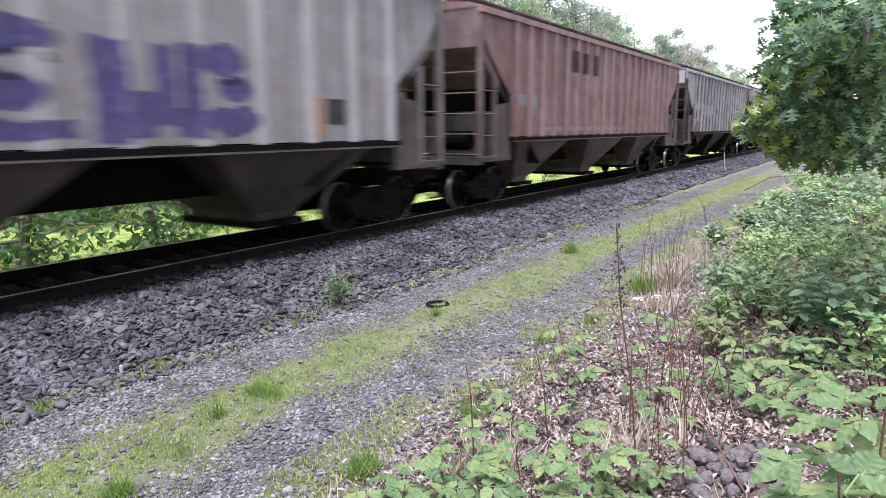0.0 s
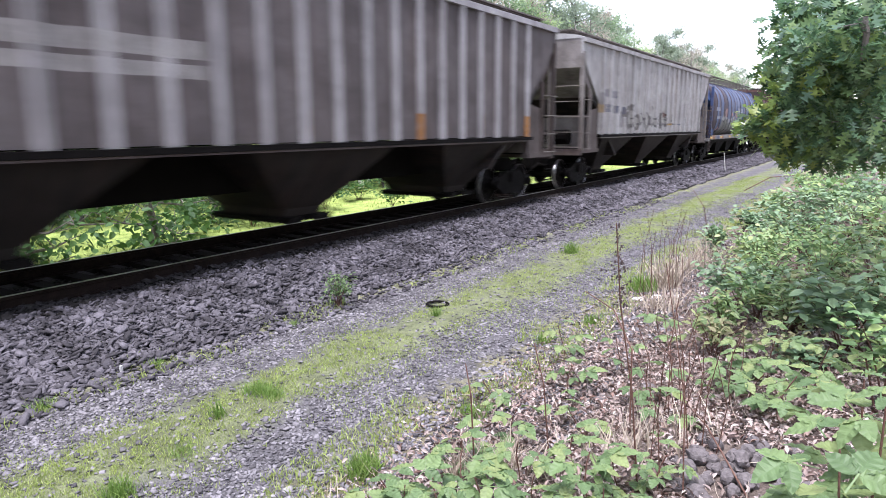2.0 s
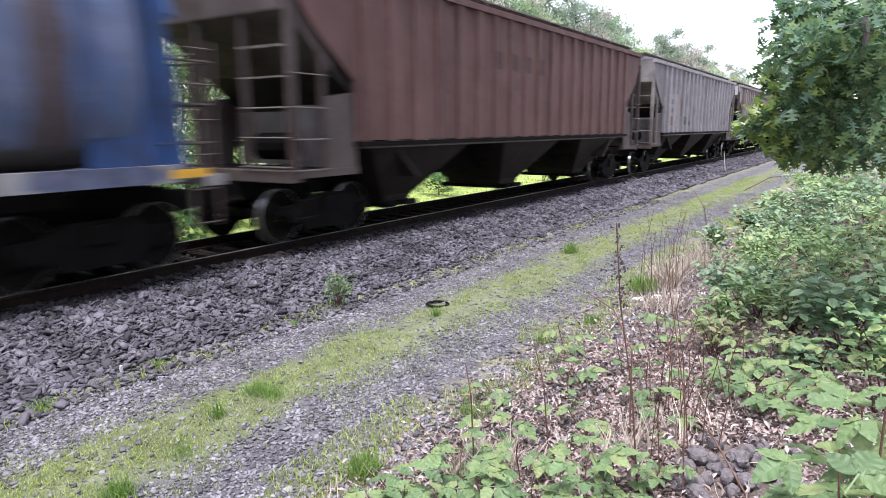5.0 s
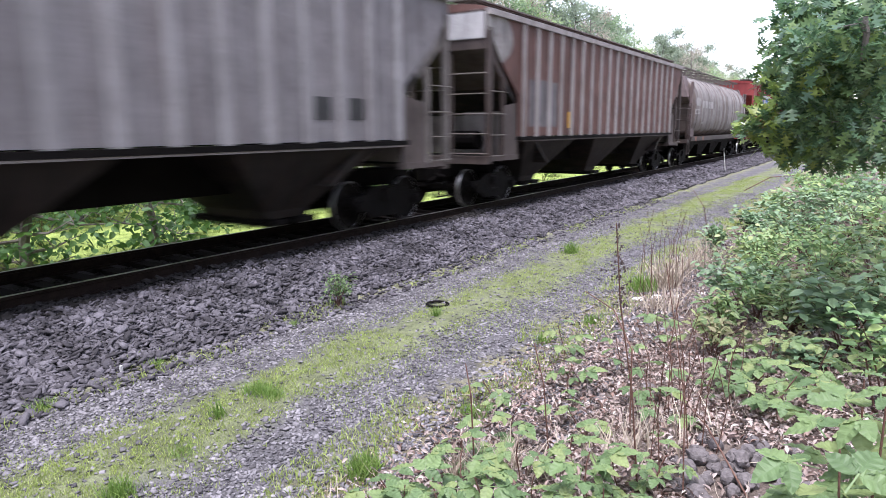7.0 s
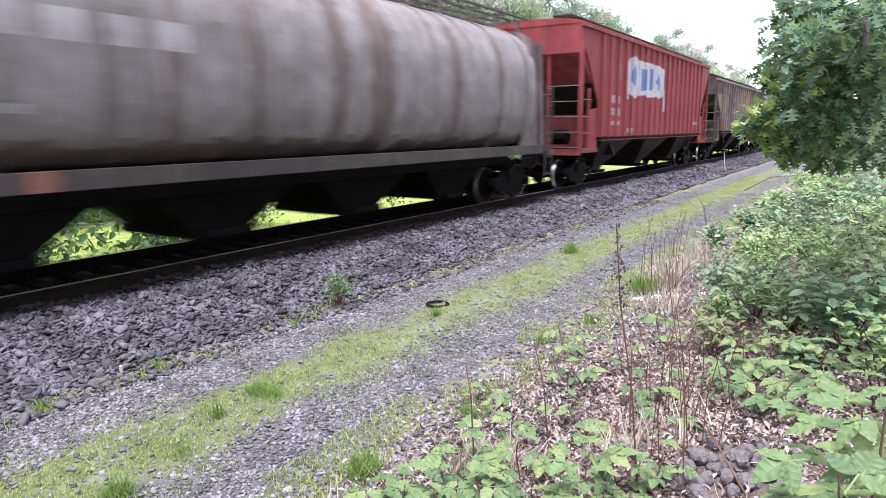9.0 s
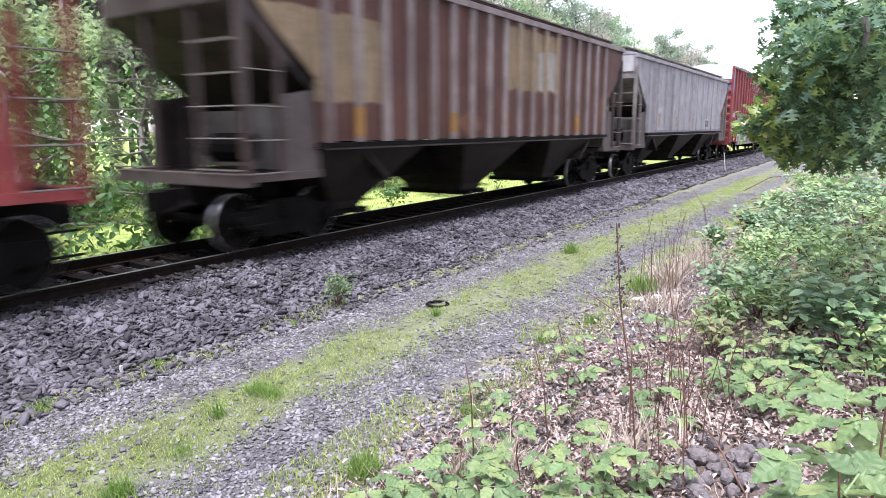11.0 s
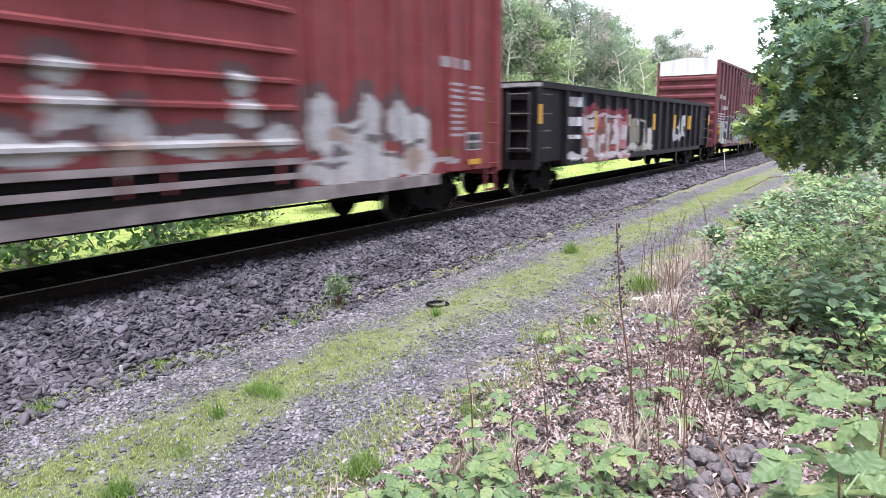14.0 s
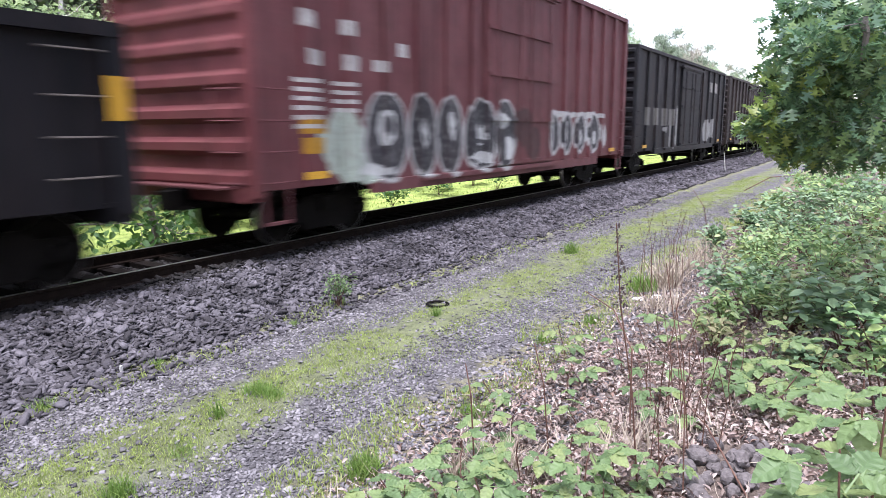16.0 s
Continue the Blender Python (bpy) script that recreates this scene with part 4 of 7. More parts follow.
B_POST = car_paint("red_brown_post", (0.36, 0.225, 0.205), (0.48, 0.34, 0.315), rust=(0.20, 0.10, 0.07), rusty=0.5, grime=0.4, layers=[((0.06, 0.035, 0.035), 0.06, B_MARKS), ((0.42, 0.22, 0.08), 0.15, [("b", 1.9, 2.1, 0.2, 0.4), ("b", 7.4, 1.95, 0.2, 0.2), ("b", 11.2, 1.95, 0.2, 0.2)])])
covered_hopper("rusty red-brown covered hopper with faded lettering", 12.82, 16.8, B_SIDE, B_POST, B_END, B_BAY, posts=19)
# dark hopper with whitened ribs
C_SIDE = car_paint("dark_grey_side", (0.105, 0.09, 0.088), (0.20, 0.175, 0.172), rusty=0.4, grime=0.5,
                   layers=[((0.42, 0.4, 0.38), 0.05, [("b", 2.45, 2.9, 0.65, 0.16), ("b", 4.75, 2.87, 1.3, 0.12), ("b", 4.75, 2.6, 1.3, 0.09), ("b", 2.1, 2.15, 0.15, 0.16)]),
                           ((0.50, 0.48, 0.48), 0.1, [("o", 0.6, 3.6, 1.2, 1.1)])])
C_POST = car_paint("white_ribs", (0.42, 0.40, 0.40), (0.58, 0.56, 0.56), rusty=0.35, grime=0.3, layers=[((0.46, 0.20, 0.05), 0.06, [("b", y, 1.9, 0.2, 0.27) for y in (2.3, 5.05, 7.95, 10.8, 13.2, 15.1)]), ((0.50, 0.48, 0.46), 0.05, [("b", 4.75, 2.87, 1.3, 0.12)])])
covered_hopper("dark grey covered hopper with whitened side ribs", 31.1, 16.9, C_SIDE, C_POST, BROWN_END, SHADED_BAY, posts=19, post_w=0.065, end_top=PALE_TOP)
# light grey hopper
D_TAG = [(4.5, 2.2, 0.36, 0.4), (5.25, 2.05, 0.28, 0.3), (5.75, 2.2, 0.3, 0.26), (6.5, 2.1, 0.42, 0.34), (7.3, 2.3, 0.2, 0.42), (7.75, 2.05, 0.34, 0.26), (8.5, 2.15, 0.3, 0.38), (9.1, 2.1, 0.36, 0.22)]
D_SIDE = car_paint("light_grey_side", (0.42, 0.405, 0.39), (0.56, 0.55, 0.53), rusty=0.55, grime=0.4, rust=(0.26, 0.20, 0.165),
                   layers=[((0.15, 0.145, 0.14), 0.3, [("o",) + q for q in D_TAG] + [("o", 3.9, 2.35, 0.4, 0.12), ("o", 4.5, 2.6, 0.35, 0.06)]),
                           ((0.44, 0.43, 0.40), 0.35, [("o", y + 0.06 * (-1) ** k, z + 0.03, w * 0.68, h * 0.68) for k, (y, z, w, h) in enumerate(D_TAG)]), ((0.12, 0.12, 0.12), 0.3, [("b", 4.7 + 0.72 * k, 2.1 + 0.1 * (-1) ** k, 0.16, 0.03) for k in range(8)] + [("o", 9.9, 2.2, 0.06, 0.3), ("o", 10.3, 2.0, 0.3, 0.05)]),
                           ((0.13, 0.14, 0.19), 0.04, letter_bars(1.95, 2.98, 0.4, 0.24, 2) + letter_bars(2.65, 2.95, 0.5, 0.24, 2) + letter_bars(1.9, 2.5, 0.5, 0.26, 3) + letter_bars(2.75, 2.47, 0.4, 0.26, 2) + letter_bars(3.6, 2.45, 0.35, 0.26, 1) + letter_bars(11.0, 2.0, 0.4, 0.06, 2)),
                           ((0.42, 0.30, 0.16), 0.06, [("b", 1.62, 2.5, 0.22, 0.16)]), ((0.30, 0.29, 0.29), 0.4, [("o", 1.7, 2.75, 0.4, 0.2), ("o", 3.6, 2.1, 0.3, 0.2)]),
                           ((0.13, 0.06, 0.05), 0.12, [("o", 8.85, 2.37, 0.25, 0.1)]), ((0.40, 0.25, 0.07), 0.05, [("b", 9.75, 2.0, 0.3, 0.04)])])
covered_hopper("light grey covered hopper with faint scrawled tags", 49.9, 16.8, D_SIDE, D_SIDE, GREY_END, SHADED_BAY, posts=19,
               plates=[("data_plate", BLACK_PLATE, 11.46, 2.15, 0.3, 0.34), ("data_plate", BLACK_PLATE, 12.32, 2.15, 0.3, 0.34)])
# blue barrel hopper
E_TAG = [("o", 3.5 + 0.8 * k, 1.95 + 0.1 * math.sin(k * 2.1), 0.42, 0.5 + 0.1 * math.cos(k * 1.3)) for k in range(12)] + [("b", 7.6, 1.62, 4.4, 0.2)]
E_CAP = [("o", 3.5 + 0.8 * k, 2.32 + 0.1 * math.sin(k * 2.1), 0.3, 0.12) for k in range(12)] + [("o", 10.2, 1.95, 0.2, 0.4), ("o", 11.2, 1.9, 0.25, 0.35), ("o", 5.9, 2.0, 0.3, 0.3), ("o", 12.3, 1.9, 0.2, 0.4)]
E_INK = [("o", 3.6 + 0.8 * k, 2.2 + 0.1 * math.sin(k * 2.1), 0.14, 0.05) for k in range(12)] + [("b", 4.0 + 1.6 * k, 1.85, 0.05, 0.35) for k in range(6)] + [("o", 5.9, 2.1, 0.13, 0.1), ("b", 8.6, 1.6, 0.5, 0.05), ("b", 10.7, 1.75, 0.06, 0.35)]
E_RUST = [("b", y, 3.0, w, 1.8) for y, w in ((1.35, 0.35), (2.45, 0.16), (4.05, 0.6), (5.8, 0.2), (6.95, 0.18), (8.75, 0.16), (10.5, 0.22), (12.4, 0.62), (14.4, 0.22))]
E_LAYERS = [((0.095, 0.07, 0.07), 0.3, E_RUST), ((0.11, 0.11, 0.10), 0.5, [("b", 8.2, 1.45, 7.4, 0.25)]), ((0.23, 0.235, 0.21), 0.5, E_TAG), ((0.42, 0.42, 0.41), 0.4, E_CAP), ((0.05, 0.05, 0.05), 0.3, E_INK),
            ((0.46, 0.27, 0.25), 0.3, [("o", 4.3, 2.72, 0.36, 0.24), ("o", 6.2, 2.6, 0.25, 0.12), ("o", 7.5, 2.62, 0.3, 0.18), ("o", 2.7, 1.8, 0.5, 0.12)]), ((0.40, 0.43, 0.48), 0.06, letter_bars(1.5, 2.85, 1.0, 0.2, 4) + letter_bars(1.6, 2.4, 1.5, 0.18, 5) + letter_bars(7.9, 2.9, 1.7, 0.26, 5))]
E_SIDE = car_paint("blue_barrel", (0.075, 0.13, 0.265), (0.185, 0.21, 0.295), rusty=0.45, grime=0.35, rust=(0.12, 0.09, 0.09), layers=E_LAYERS)
E_BAND = car_paint("blue_strap", (0.06, 0.09, 0.17), (0.10, 0.12, 0.19), rusty=0.6, grime=0.5, layers=E_LAYERS[1:4])
E_END = car_paint("blue_end", (0.028, 0.075, 0.21), (0.045, 0.105, 0.25), rusty=0.5, grime=0.75)
E_SILL = car_paint("whitish_sill", (0.23, 0.23, 0.24), (0.38, 0.375, 0.37), rusty=0.5, grime=0.6, layers=[((0.30, 0.13, 0.07), 0.15, [("b", 1.2, 1.33, 0.3, 0.2), ("b", 3.6, 1.33, 0.2, 0.2)]), ((0.10, 0.12, 0.2), 0.3, [("o", 2.3, 1.33, 0.4, 0.2), ("o", 14.8, 1.33, 0.8, 0.2)])])
tank_hopper("blue barrel-sided covered hopper with grey graffiti and rust", 67.6, 16.5, E_SIDE, [E_SIDE, E_BAND], E_END, E_SILL, 14, strips=True)
# brown hopper
F_SIDE = car_paint("brown_side", (0.15, 0.08, 0.07), (0.20, 0.115, 0.10), rusty=0.4, grime=0.4, rust=(0.08, 0.045, 0.04), layers=[((0.09, 0.05, 0.045), 0.05, letter_bars(6.0, 3.4, 3.0, 0.4, 4, 0.4))])
covered_hopper("dull brown covered hopper with faded lettering", 85.3, 16.9, F_SIDE, F_SIDE, BROWN_END, SHADED_BAY, posts=19)
# grey hopper with patches
H_SIDE = car_paint("mid_grey_side", (0.22, 0.205, 0.21), (0.33, 0.31, 0.315), rusty=0.35, grime=0.35,
                   layers=[((0.47, 0.44, 0.43), 0.08, [("b", 3.2, 2.6, 0.75, 0.7)]), ((0.25, 0.24, 0.26), 0.04, [("b", 3.1, 2.95, 0.5, 0.1), ("b", 3.1, 2.6, 0.5, 0.1)]),
                           ((0.22, 0.13, 0.10), 0.08, [("b", 4.55, 2.75, 0.3, 0.37), ("b", 3.1, 2.15, 0.55, 0.2)])])
H_POST = car_paint("pale_grey_ribs", (0.38, 0.36, 0.36), (0.48, 0.46, 0.46), rusty=0.3, grime=0.3)
covered_hopper("mid-grey covered hopper with pale ribs and patched paint", 103.9, 16.9, H_SIDE, H_POST, GREY_END, SHADED_BAY, posts=19,
               plates=[("data_plate", BLACK_PLATE, 5.25, 2.17, 0.5, 0.36), ("data_plate", BLACK_PLATE, 6.1, 2.06, 0.4, 0.2), ("data_plate", BLACK_PLATE, 13.3, 2.2, 0.36, 0.36), ("data_plate", BLACK_PLATE, 14.1, 2.2, 0.36, 0.36)])
# red-brown hopper with pale ribs
I_SIDE = car_paint("oxide_side", (0.15, 0.072, 0.058), (0.24, 0.135, 0.115), rusty=0.55, grime=0.55, rust=(0.07, 0.04, 0.035),
                   layers=[((0.22, 0.21, 0.22), 0.12, [("b", 2.9, 2.5, 0.9, 0.6)]), ((0.40, 0.38, 0.36), 0.12, [("o", 0.3, 3.9, 0.9, 0.6)])])
I_POST = car_paint("pale_ribs", (0.38, 0.34, 0.32), (0.5, 0.46, 0.44), rusty=0.4, grime=0.3)
covered_hopper("oxide-red covered hopper with pale worn ribs", 122.4, 16.9, I_SIDE, I_POST, BROWN_END, SHADED_BAY, posts=19, post_w=0.055, end_top=PALE_TOP, plates=[("patch", YELLOW, 4.57, 2.1, 0.12, 0.45)])
# grey barrel hopper
J_STAIN = [("b", y, 2.9, w, 1.8) for y, w in ((1.0, 0.25), (2.45, 0.09), (4.85, 0.1), (6.1, 0.12), (7.8, 0.2), (8.9, 0.3), (11.3, 0.2), (13.2, 0.15))]
J_SIDE = car_paint("grey_barrel", (0.25, 0.22, 0.205), (0.39, 0.362, 0.345), rusty=0.55, grime=0.42, rust=(0.15, 0.105, 0.085),
                   layers=[((0.20, 0.155, 0.135), 0.4, J_STAIN), ((0.17, 0.13, 0.11), 0.6, [("o", 5.0, 1.5, 4.5, 0.25), ("o", 12.0, 1.45, 3.0, 0.2)]), ((0.52, 0.50, 0.48), 0.05, letter_bars(1.3, 3.1, 1.0, 0.4, 2) + letter_bars(2.6, 3.0, 2.6, 0.36, 4) + letter_bars(1.2, 2.62, 0.9, 0.26, 1, 0.0) + [("b", 2.9, 2.1, 0.25, 0.05)]),
                           ((0.2, 0.18, 0.17), 0.04, letter_bars(1.3, 2.62, 0.7, 0.16, 3))])
J_END = car_paint("barrel_end", (0.16, 0.11, 0.105), (0.27, 0.22, 0.215), rusty=0.6, grime=0.6, rust=(0.08, 0.05, 0.045))
J_SILL = car_paint("grimy_barrel_sill", (0.05, 0.042, 0.04), (0.11, 0.095, 0.09), rusty=0.5, grime=0.6, layers=[((0.34, 0.15, 0.10), 0.1, [("b", 1.6, 1.33, 0.2, 0.2), ("b", 3.2, 1.33, 0.15, 0.2)])])
tank_hopper("brownish-grey barrel-sided covered hopper streaked with rust", 141.0, 16.2, J_SIDE, [J_SIDE], J_END, J_SILL, 11)
# red hopper with a blue and white panel piece
K_TAG = [("o", 4.9, 3.65, 0.9, 0.75), ("b", 6.4, 3.62, 1.7, 0.62), ("o", 8.0, 3.6, 0.8, 0.65), ("b", 8.75, 2.9, 0.18, 0.45), ("b", 4.3, 3.1, 0.1, 0.25)]
K_SIDE = car_paint("bright_red_side", (0.32, 0.055, 0.055), (0.38, 0.085, 0.08), rusty=0.2, grime=0.22, rust=(0.16, 0.04, 0.04),
                   layers=[((0.75, 0.76, 0.78), 0.3, K_TAG), ((0.12, 0.25, 0.50), 0.2, [("o", 4.9, 3.65, 0.32, 0.42), ("b", 6.0, 3.6, 0.28, 0.42), ("b", 7.0, 3.65, 0.26, 0.42), ("o", 7.9, 3.6, 0.3, 0.4)]),
                           ((0.5, 0.46, 0.45), 0.04, letter_bars(2.6, 2.8, 1.0, 0.26, 2) + letter_bars(2.6, 2.4, 1.0, 0.26, 2) + letter_bars(2.6, 2.03, 1.0, 0.14, 2) + letter_bars(3.1, 3.75, 0.5, 0.5, 1, 0.5) + letter_bars(4.3, 1.78, 0.6, 0.16, 2) + letter_bars(14.0, 2.05, 1.0, 0.16, 2))])
K_END = car_paint("red_end", (0.30, 0.055, 0.055), (0.36, 0.08, 0.075), rusty=0.2, grime=0.25)
covered_hopper("bright red covered hopper with blue and white graffiti", 159.0, 16.9, K_SIDE, K_SIDE, K_END, SHADED_BAY, top=4.9, sill=1.6, posts=19, hatch_paint=K_END, low_paint=K_END)
# brown and tan hopper
M_SIDE = car_paint("brown_tan_side", (0.095, 0.04, 0.031), (0.155, 0.072, 0.054), rusty=0.4, grime=0.35, rust=(0.07, 0.04, 0.035),
                   layers=[((0.34, 0.25, 0.15), 0.25, [("b", 1.4, 3.0, 1.85, 0.72), ("b", 9.1, 3.5, 1.45, 0.75)]), ((0.42, 0.40, 0.36), 0.25, [("b", 9.9, 3.3, 0.55, 0.5)]), ((0.21, 0.10, 0.055), 0.9, [("o", 14.6, 2.3, 0.9, 0.7), ("o", 6.0, 2.0, 0.5, 0.25)])])
M_POST = car_paint("worn_white_ribs", (0.20, 0.15, 0.135), (0.38, 0.33, 0.31), rusty=0.5, grime=0.3, layers=[((0.36, 0.27, 0.17), 0.25, [("b", 9.1, 3.5, 1.45, 0.75)]), ((0.42, 0.22, 0.05), 0.1, [("b", 2.4, 2.0, 0.3, 0.25), ("b", 7.86, 2.0, 0.3, 0.25), ("b", 12.1, 2.0, 0.3, 0.25), ("b", 5.4, 2.0, 0.2, 0.2)])])
covered_hopper("brown covered hopper with tan patches and worn white ribs", 178.0, 15.8, M_SIDE, M_POST, BROWN_END, SHADED_BAY, posts=18, bay_shift=-0.6)
# plain grey smooth-sided hopper
N_SIDE = car_paint("smooth_grey_side", (0.33, 0.312, 0.322), (0.46, 0.442, 0.452), rusty=0.5, grime=0.42, rust=(0.22, 0.19, 0.195),
                   layers=[((0.27, 0.25, 0.26), 0.12, [("b", 5.0, 2.7, 0.35, 1.4), ("b", 8.2, 2.8, 0.12, 1.5), ("b", 2.4, 2.9, 0.3, 1.3), ("b", 9.0, 1.72, 7.0, 0.05)]), ((0.36, 0.20, 0.06), 0.1, [("b", 3.27, 2.15, 0.1, 0.25), ("b", 5.92, 2.1, 0.1, 0.22), ("b", 8.89, 2.05, 0.1, 0.22)]), ((0.52, 0.51, 0.5), 0.06, [("b", 11.95, 2.04, 0.42, 0.25), ("b", 3.25, 2.55, 0.35, 0.1)])])
covered_hopper("plain grey smooth-sided covered hopper", 195.3, 16.9, N_SIDE, N_SIDE, GREY_END, SHADED_BAY, posts=13, post_w=0.04, smooth_sides=True, bay_shift=-0.2, end_top=PALE_TOP,
               plates=[("data_plate", BLACK_PLATE, 11.95, 2.04, 0.62, 0.34)])
# bright red tall boxcar with white tags
TAG_W = (0.62, 0.62, 0.6)
O_TAG = [("o", 2.9, 1.75, 0.6, 0.72), ("o", 3.5, 1.95, 0.6, 0.62), ("o", 3.2, 1.2, 1.1, 0.4), ("o", 4.55, 1.9, 0.45, 0.5), ("o", 5.2, 1.6, 0.65, 0.55), ("o", 6.2, 1.85, 0.65, 0.62), ("o", 6.75, 1.5, 0.5, 0.75), ("o", 4.4, 1.3, 0.8, 0.4), ("o", 5.8, 1.15, 1.5, 0.35)]
O_TAG += [("o", 7.35, 1.85, 0.22, 0.5), ("o", 8.6, 2.5, 0.2, 0.17), ("b", 8.7, 2.1, 0.35, 0.2), ("o", 9.35, 1.85, 0.35, 0.28), ("o", 8.1, 1.65, 0.8, 0.16), ("o", 11.0, 2.5, 0.17, 0.17), ("b", 11.0, 2.1, 0.22, 0.2), ("o", 11.6, 1.75, 0.4, 0.2), ("o", 10.3, 1.68, 0.8, 0.14)]
O_TAG += [("o", 12.6, 1.95, 0.33, 0.52), ("o", 13.4, 1.65, 0.75, 0.4), ("o", 13.75, 2.1, 0.33, 0.45), ("o", 14.55, 2.05, 0.33, 0.4), ("o", 15.1, 1.8, 0.4, 0.35), ("o", 13.5, 1.2, 1.4, 0.35), ("o", 15.2, 1.25, 0.6, 0.35)]
O_HALO = [(k, y - 0.08, z + 0.08, w + 0.12, h + 0.1) for k, y, z, w, h in O_TAG if k == "o" and z > 1.6]
O_TAN = [("o", 3.9, 1.6, 0.22, 0.4), ("o", 3.0, 1.15, 0.5, 0.25), ("o", 5.0, 1.2, 0.6, 0.2), ("o", 6.6, 1.35, 0.3, 0.3), ("o", 12.9, 1.75, 0.3, 0.15), ("o", 15.0, 1.3, 0.3, 0.25), ("o", 9.3, 1.55, 0.3, 0.3), ("o", 10.9, 1.6, 0.5, 0.12)]
O_INNER = [("o", 4.35, 1.75, 0.35, 0.14), ("o", 4.1, 1.35, 0.2, 0.3), ("o", 5.75, 1.9, 0.12, 0.3), ("b", 6.2, 1.75, 0.12, 0.3), ("o", 3.5, 2.2, 0.25, 0.06), ("o", 6.95, 1.75, 0.1, 0.25), ("b", 2.6, 1.5, 0.1, 0.2), ("b", 13.3, 1.9, 0.3, 0.05), ("b", 14.0, 1.72, 0.4, 0.06), ("b", 14.4, 1.4, 0.35, 0.05), ("o", 13.0, 1.5, 0.25, 0.07), ("b", 15.0, 1.58, 0.3, 0.05), ("b", 12.75, 1.3, 0.4, 0.05)] + tag_letters(15, 3.0, 7.0, 1.35, 0.3, 0.05, 5, "b")
O_MARKS = letter_bars(0.6, 2.6, 0.45, 0.26, 2) + letter_bars(0.65, 2.05, 0.55, 0.28, 3) + letter_bars(1.55, 1.95, 0.5, 0.34, 3) + letter_bars(0.7, 1.55, 0.5, 0.1, 1) + letter_bars(1.5, 1.55, 0.5, 0.2, 1) + letter_bars(7.7, 4.75, 1.0, 0.2, 2) + letter_bars(9.9, 4.7, 1.0, 0.2, 2) + letter_bars(15.9, 3.2, 1.2, 0.22, 3) + [("b", 16.55, 2.78 - 0.13 * k, 0.33, 0.03) for k in range(9)] + [("b", 17.35, 2.75 - 0.12 * k, 0.28, 0.03) for k in range(3)] + [("b", 16.0, 1.25, 0.3, 0.05), ("b", 16.4, 1.2, 0.25, 0.05)]
O_LAYERS = [((0.15, 0.10, 0.10), 0.5, O_HALO), (TAG_W, 0.5, O_TAG), ((0.45, 0.34, 0.28), 0.5, O_TAN), ((0.17, 0.14, 0.14), 0.45, O_INNER), ((0.5, 0.48, 0.48), 0.04, O_MARKS), ((0.20, 0.30, 0.42), 0.3, [("o", 0.3, 4.4, 0.35, 0.9)]), ((0.26, 0.10, 0.05), 0.35, [("b", 17.9, 2.1, 0.12, 0.5), ("o", 16.2, 1.4, 0.4, 0.1)]), ((0.55, 0.55, 0.54), 0.03, [("b", 17.25, 1.6, 0.33, 0.2)]), ((0.05, 0.05, 0.05), 0.03, [("b", 17.25, 1.68, 0.29, 0.07), ("b", 17.25, 1.5, 0.29, 0.07)])]
O_SIDE = car_paint("boxcar_red_side", (0.27, 0.055, 0.055), (0.33, 0.085, 0.085), rusty=0.3, grime=0.3, rust=(0.13, 0.04, 0.04), layers=O_LAYERS)
O_SILL = car_paint("grimy_pale_sill", (0.24, 0.19, 0.18), (0.46, 0.41, 0.39), rusty=0.6, grime=0.75, rust=(0.18, 0.08, 0.07))
boxcar("tall red boxcar with white graffiti along its lower side", 213.8, 18.3, O_SIDE, O_SIDE, O_SIDE, WHITE_PLATE, posts=20, door=(7.0, 11.95), ribs=8, end_cap=CAP_WHITE, ledged=O_SILL)
# black gondola
P_STROKE = [("o", 3.7, 2.05, 0.5, 0.12), ("o", 3.55, 1.85, 0.22, 0.3), ("o", 3.95, 1.5, 0.25, 0.35), ("o", 3.4, 1.12, 0.4, 0.16)] + [("b", y, z, 0.13, h) for y, z, h in ((4.35, 1.5, 0.5), (4.75, 1.3, 0.35), (5.1, 1.7, 0.5), (5.55, 1.5, 0.55), (6.0, 1.75, 0.42), (6.5, 1.5, 0.45), (6.95, 1.7, 0.3))] + [("b", 5.2, 2.24, 1.75, 0.05), ("o", 4.7, 1.0, 0.4, 0.1), ("o", 5.6, 0.98, 0.5, 0.12), ("o", 6.5, 1.0, 0.4, 0.12), ("o", 7.3, 1.05, 0.4, 0.14)]
P_SECOND = [("b", y, z, 0.11, h) for y, z, h in ((7.7, 2.1, 0.25), (7.95, 1.6, 0.5), (8.35, 1.55, 0.5), (8.75, 1.75, 0.4), (9.15, 1.4, 0.4), (9.5, 1.7, 0.45), (10.0, 1.5, 0.4), (10.3, 1.25, 0.2))] + [("o", 8.6, 2.1, 0.5, 0.1), ("o", 9.7, 1.15, 0.6, 0.14), ("o", 8.2, 1.15, 0.5, 0.14)]
P_THIRD = [("o", 13.45, 1.75, 0.26, 0.5), ("o", 14.0, 1.55, 0.4, 0.28), ("o", 14.4, 1.9, 0.22, 0.42), ("o", 14.8, 1.5, 0.4, 0.2), ("o", 15.2, 1.9, 0.26, 0.5), ("o", 15.5, 1.7, 0.25, 0.4)]
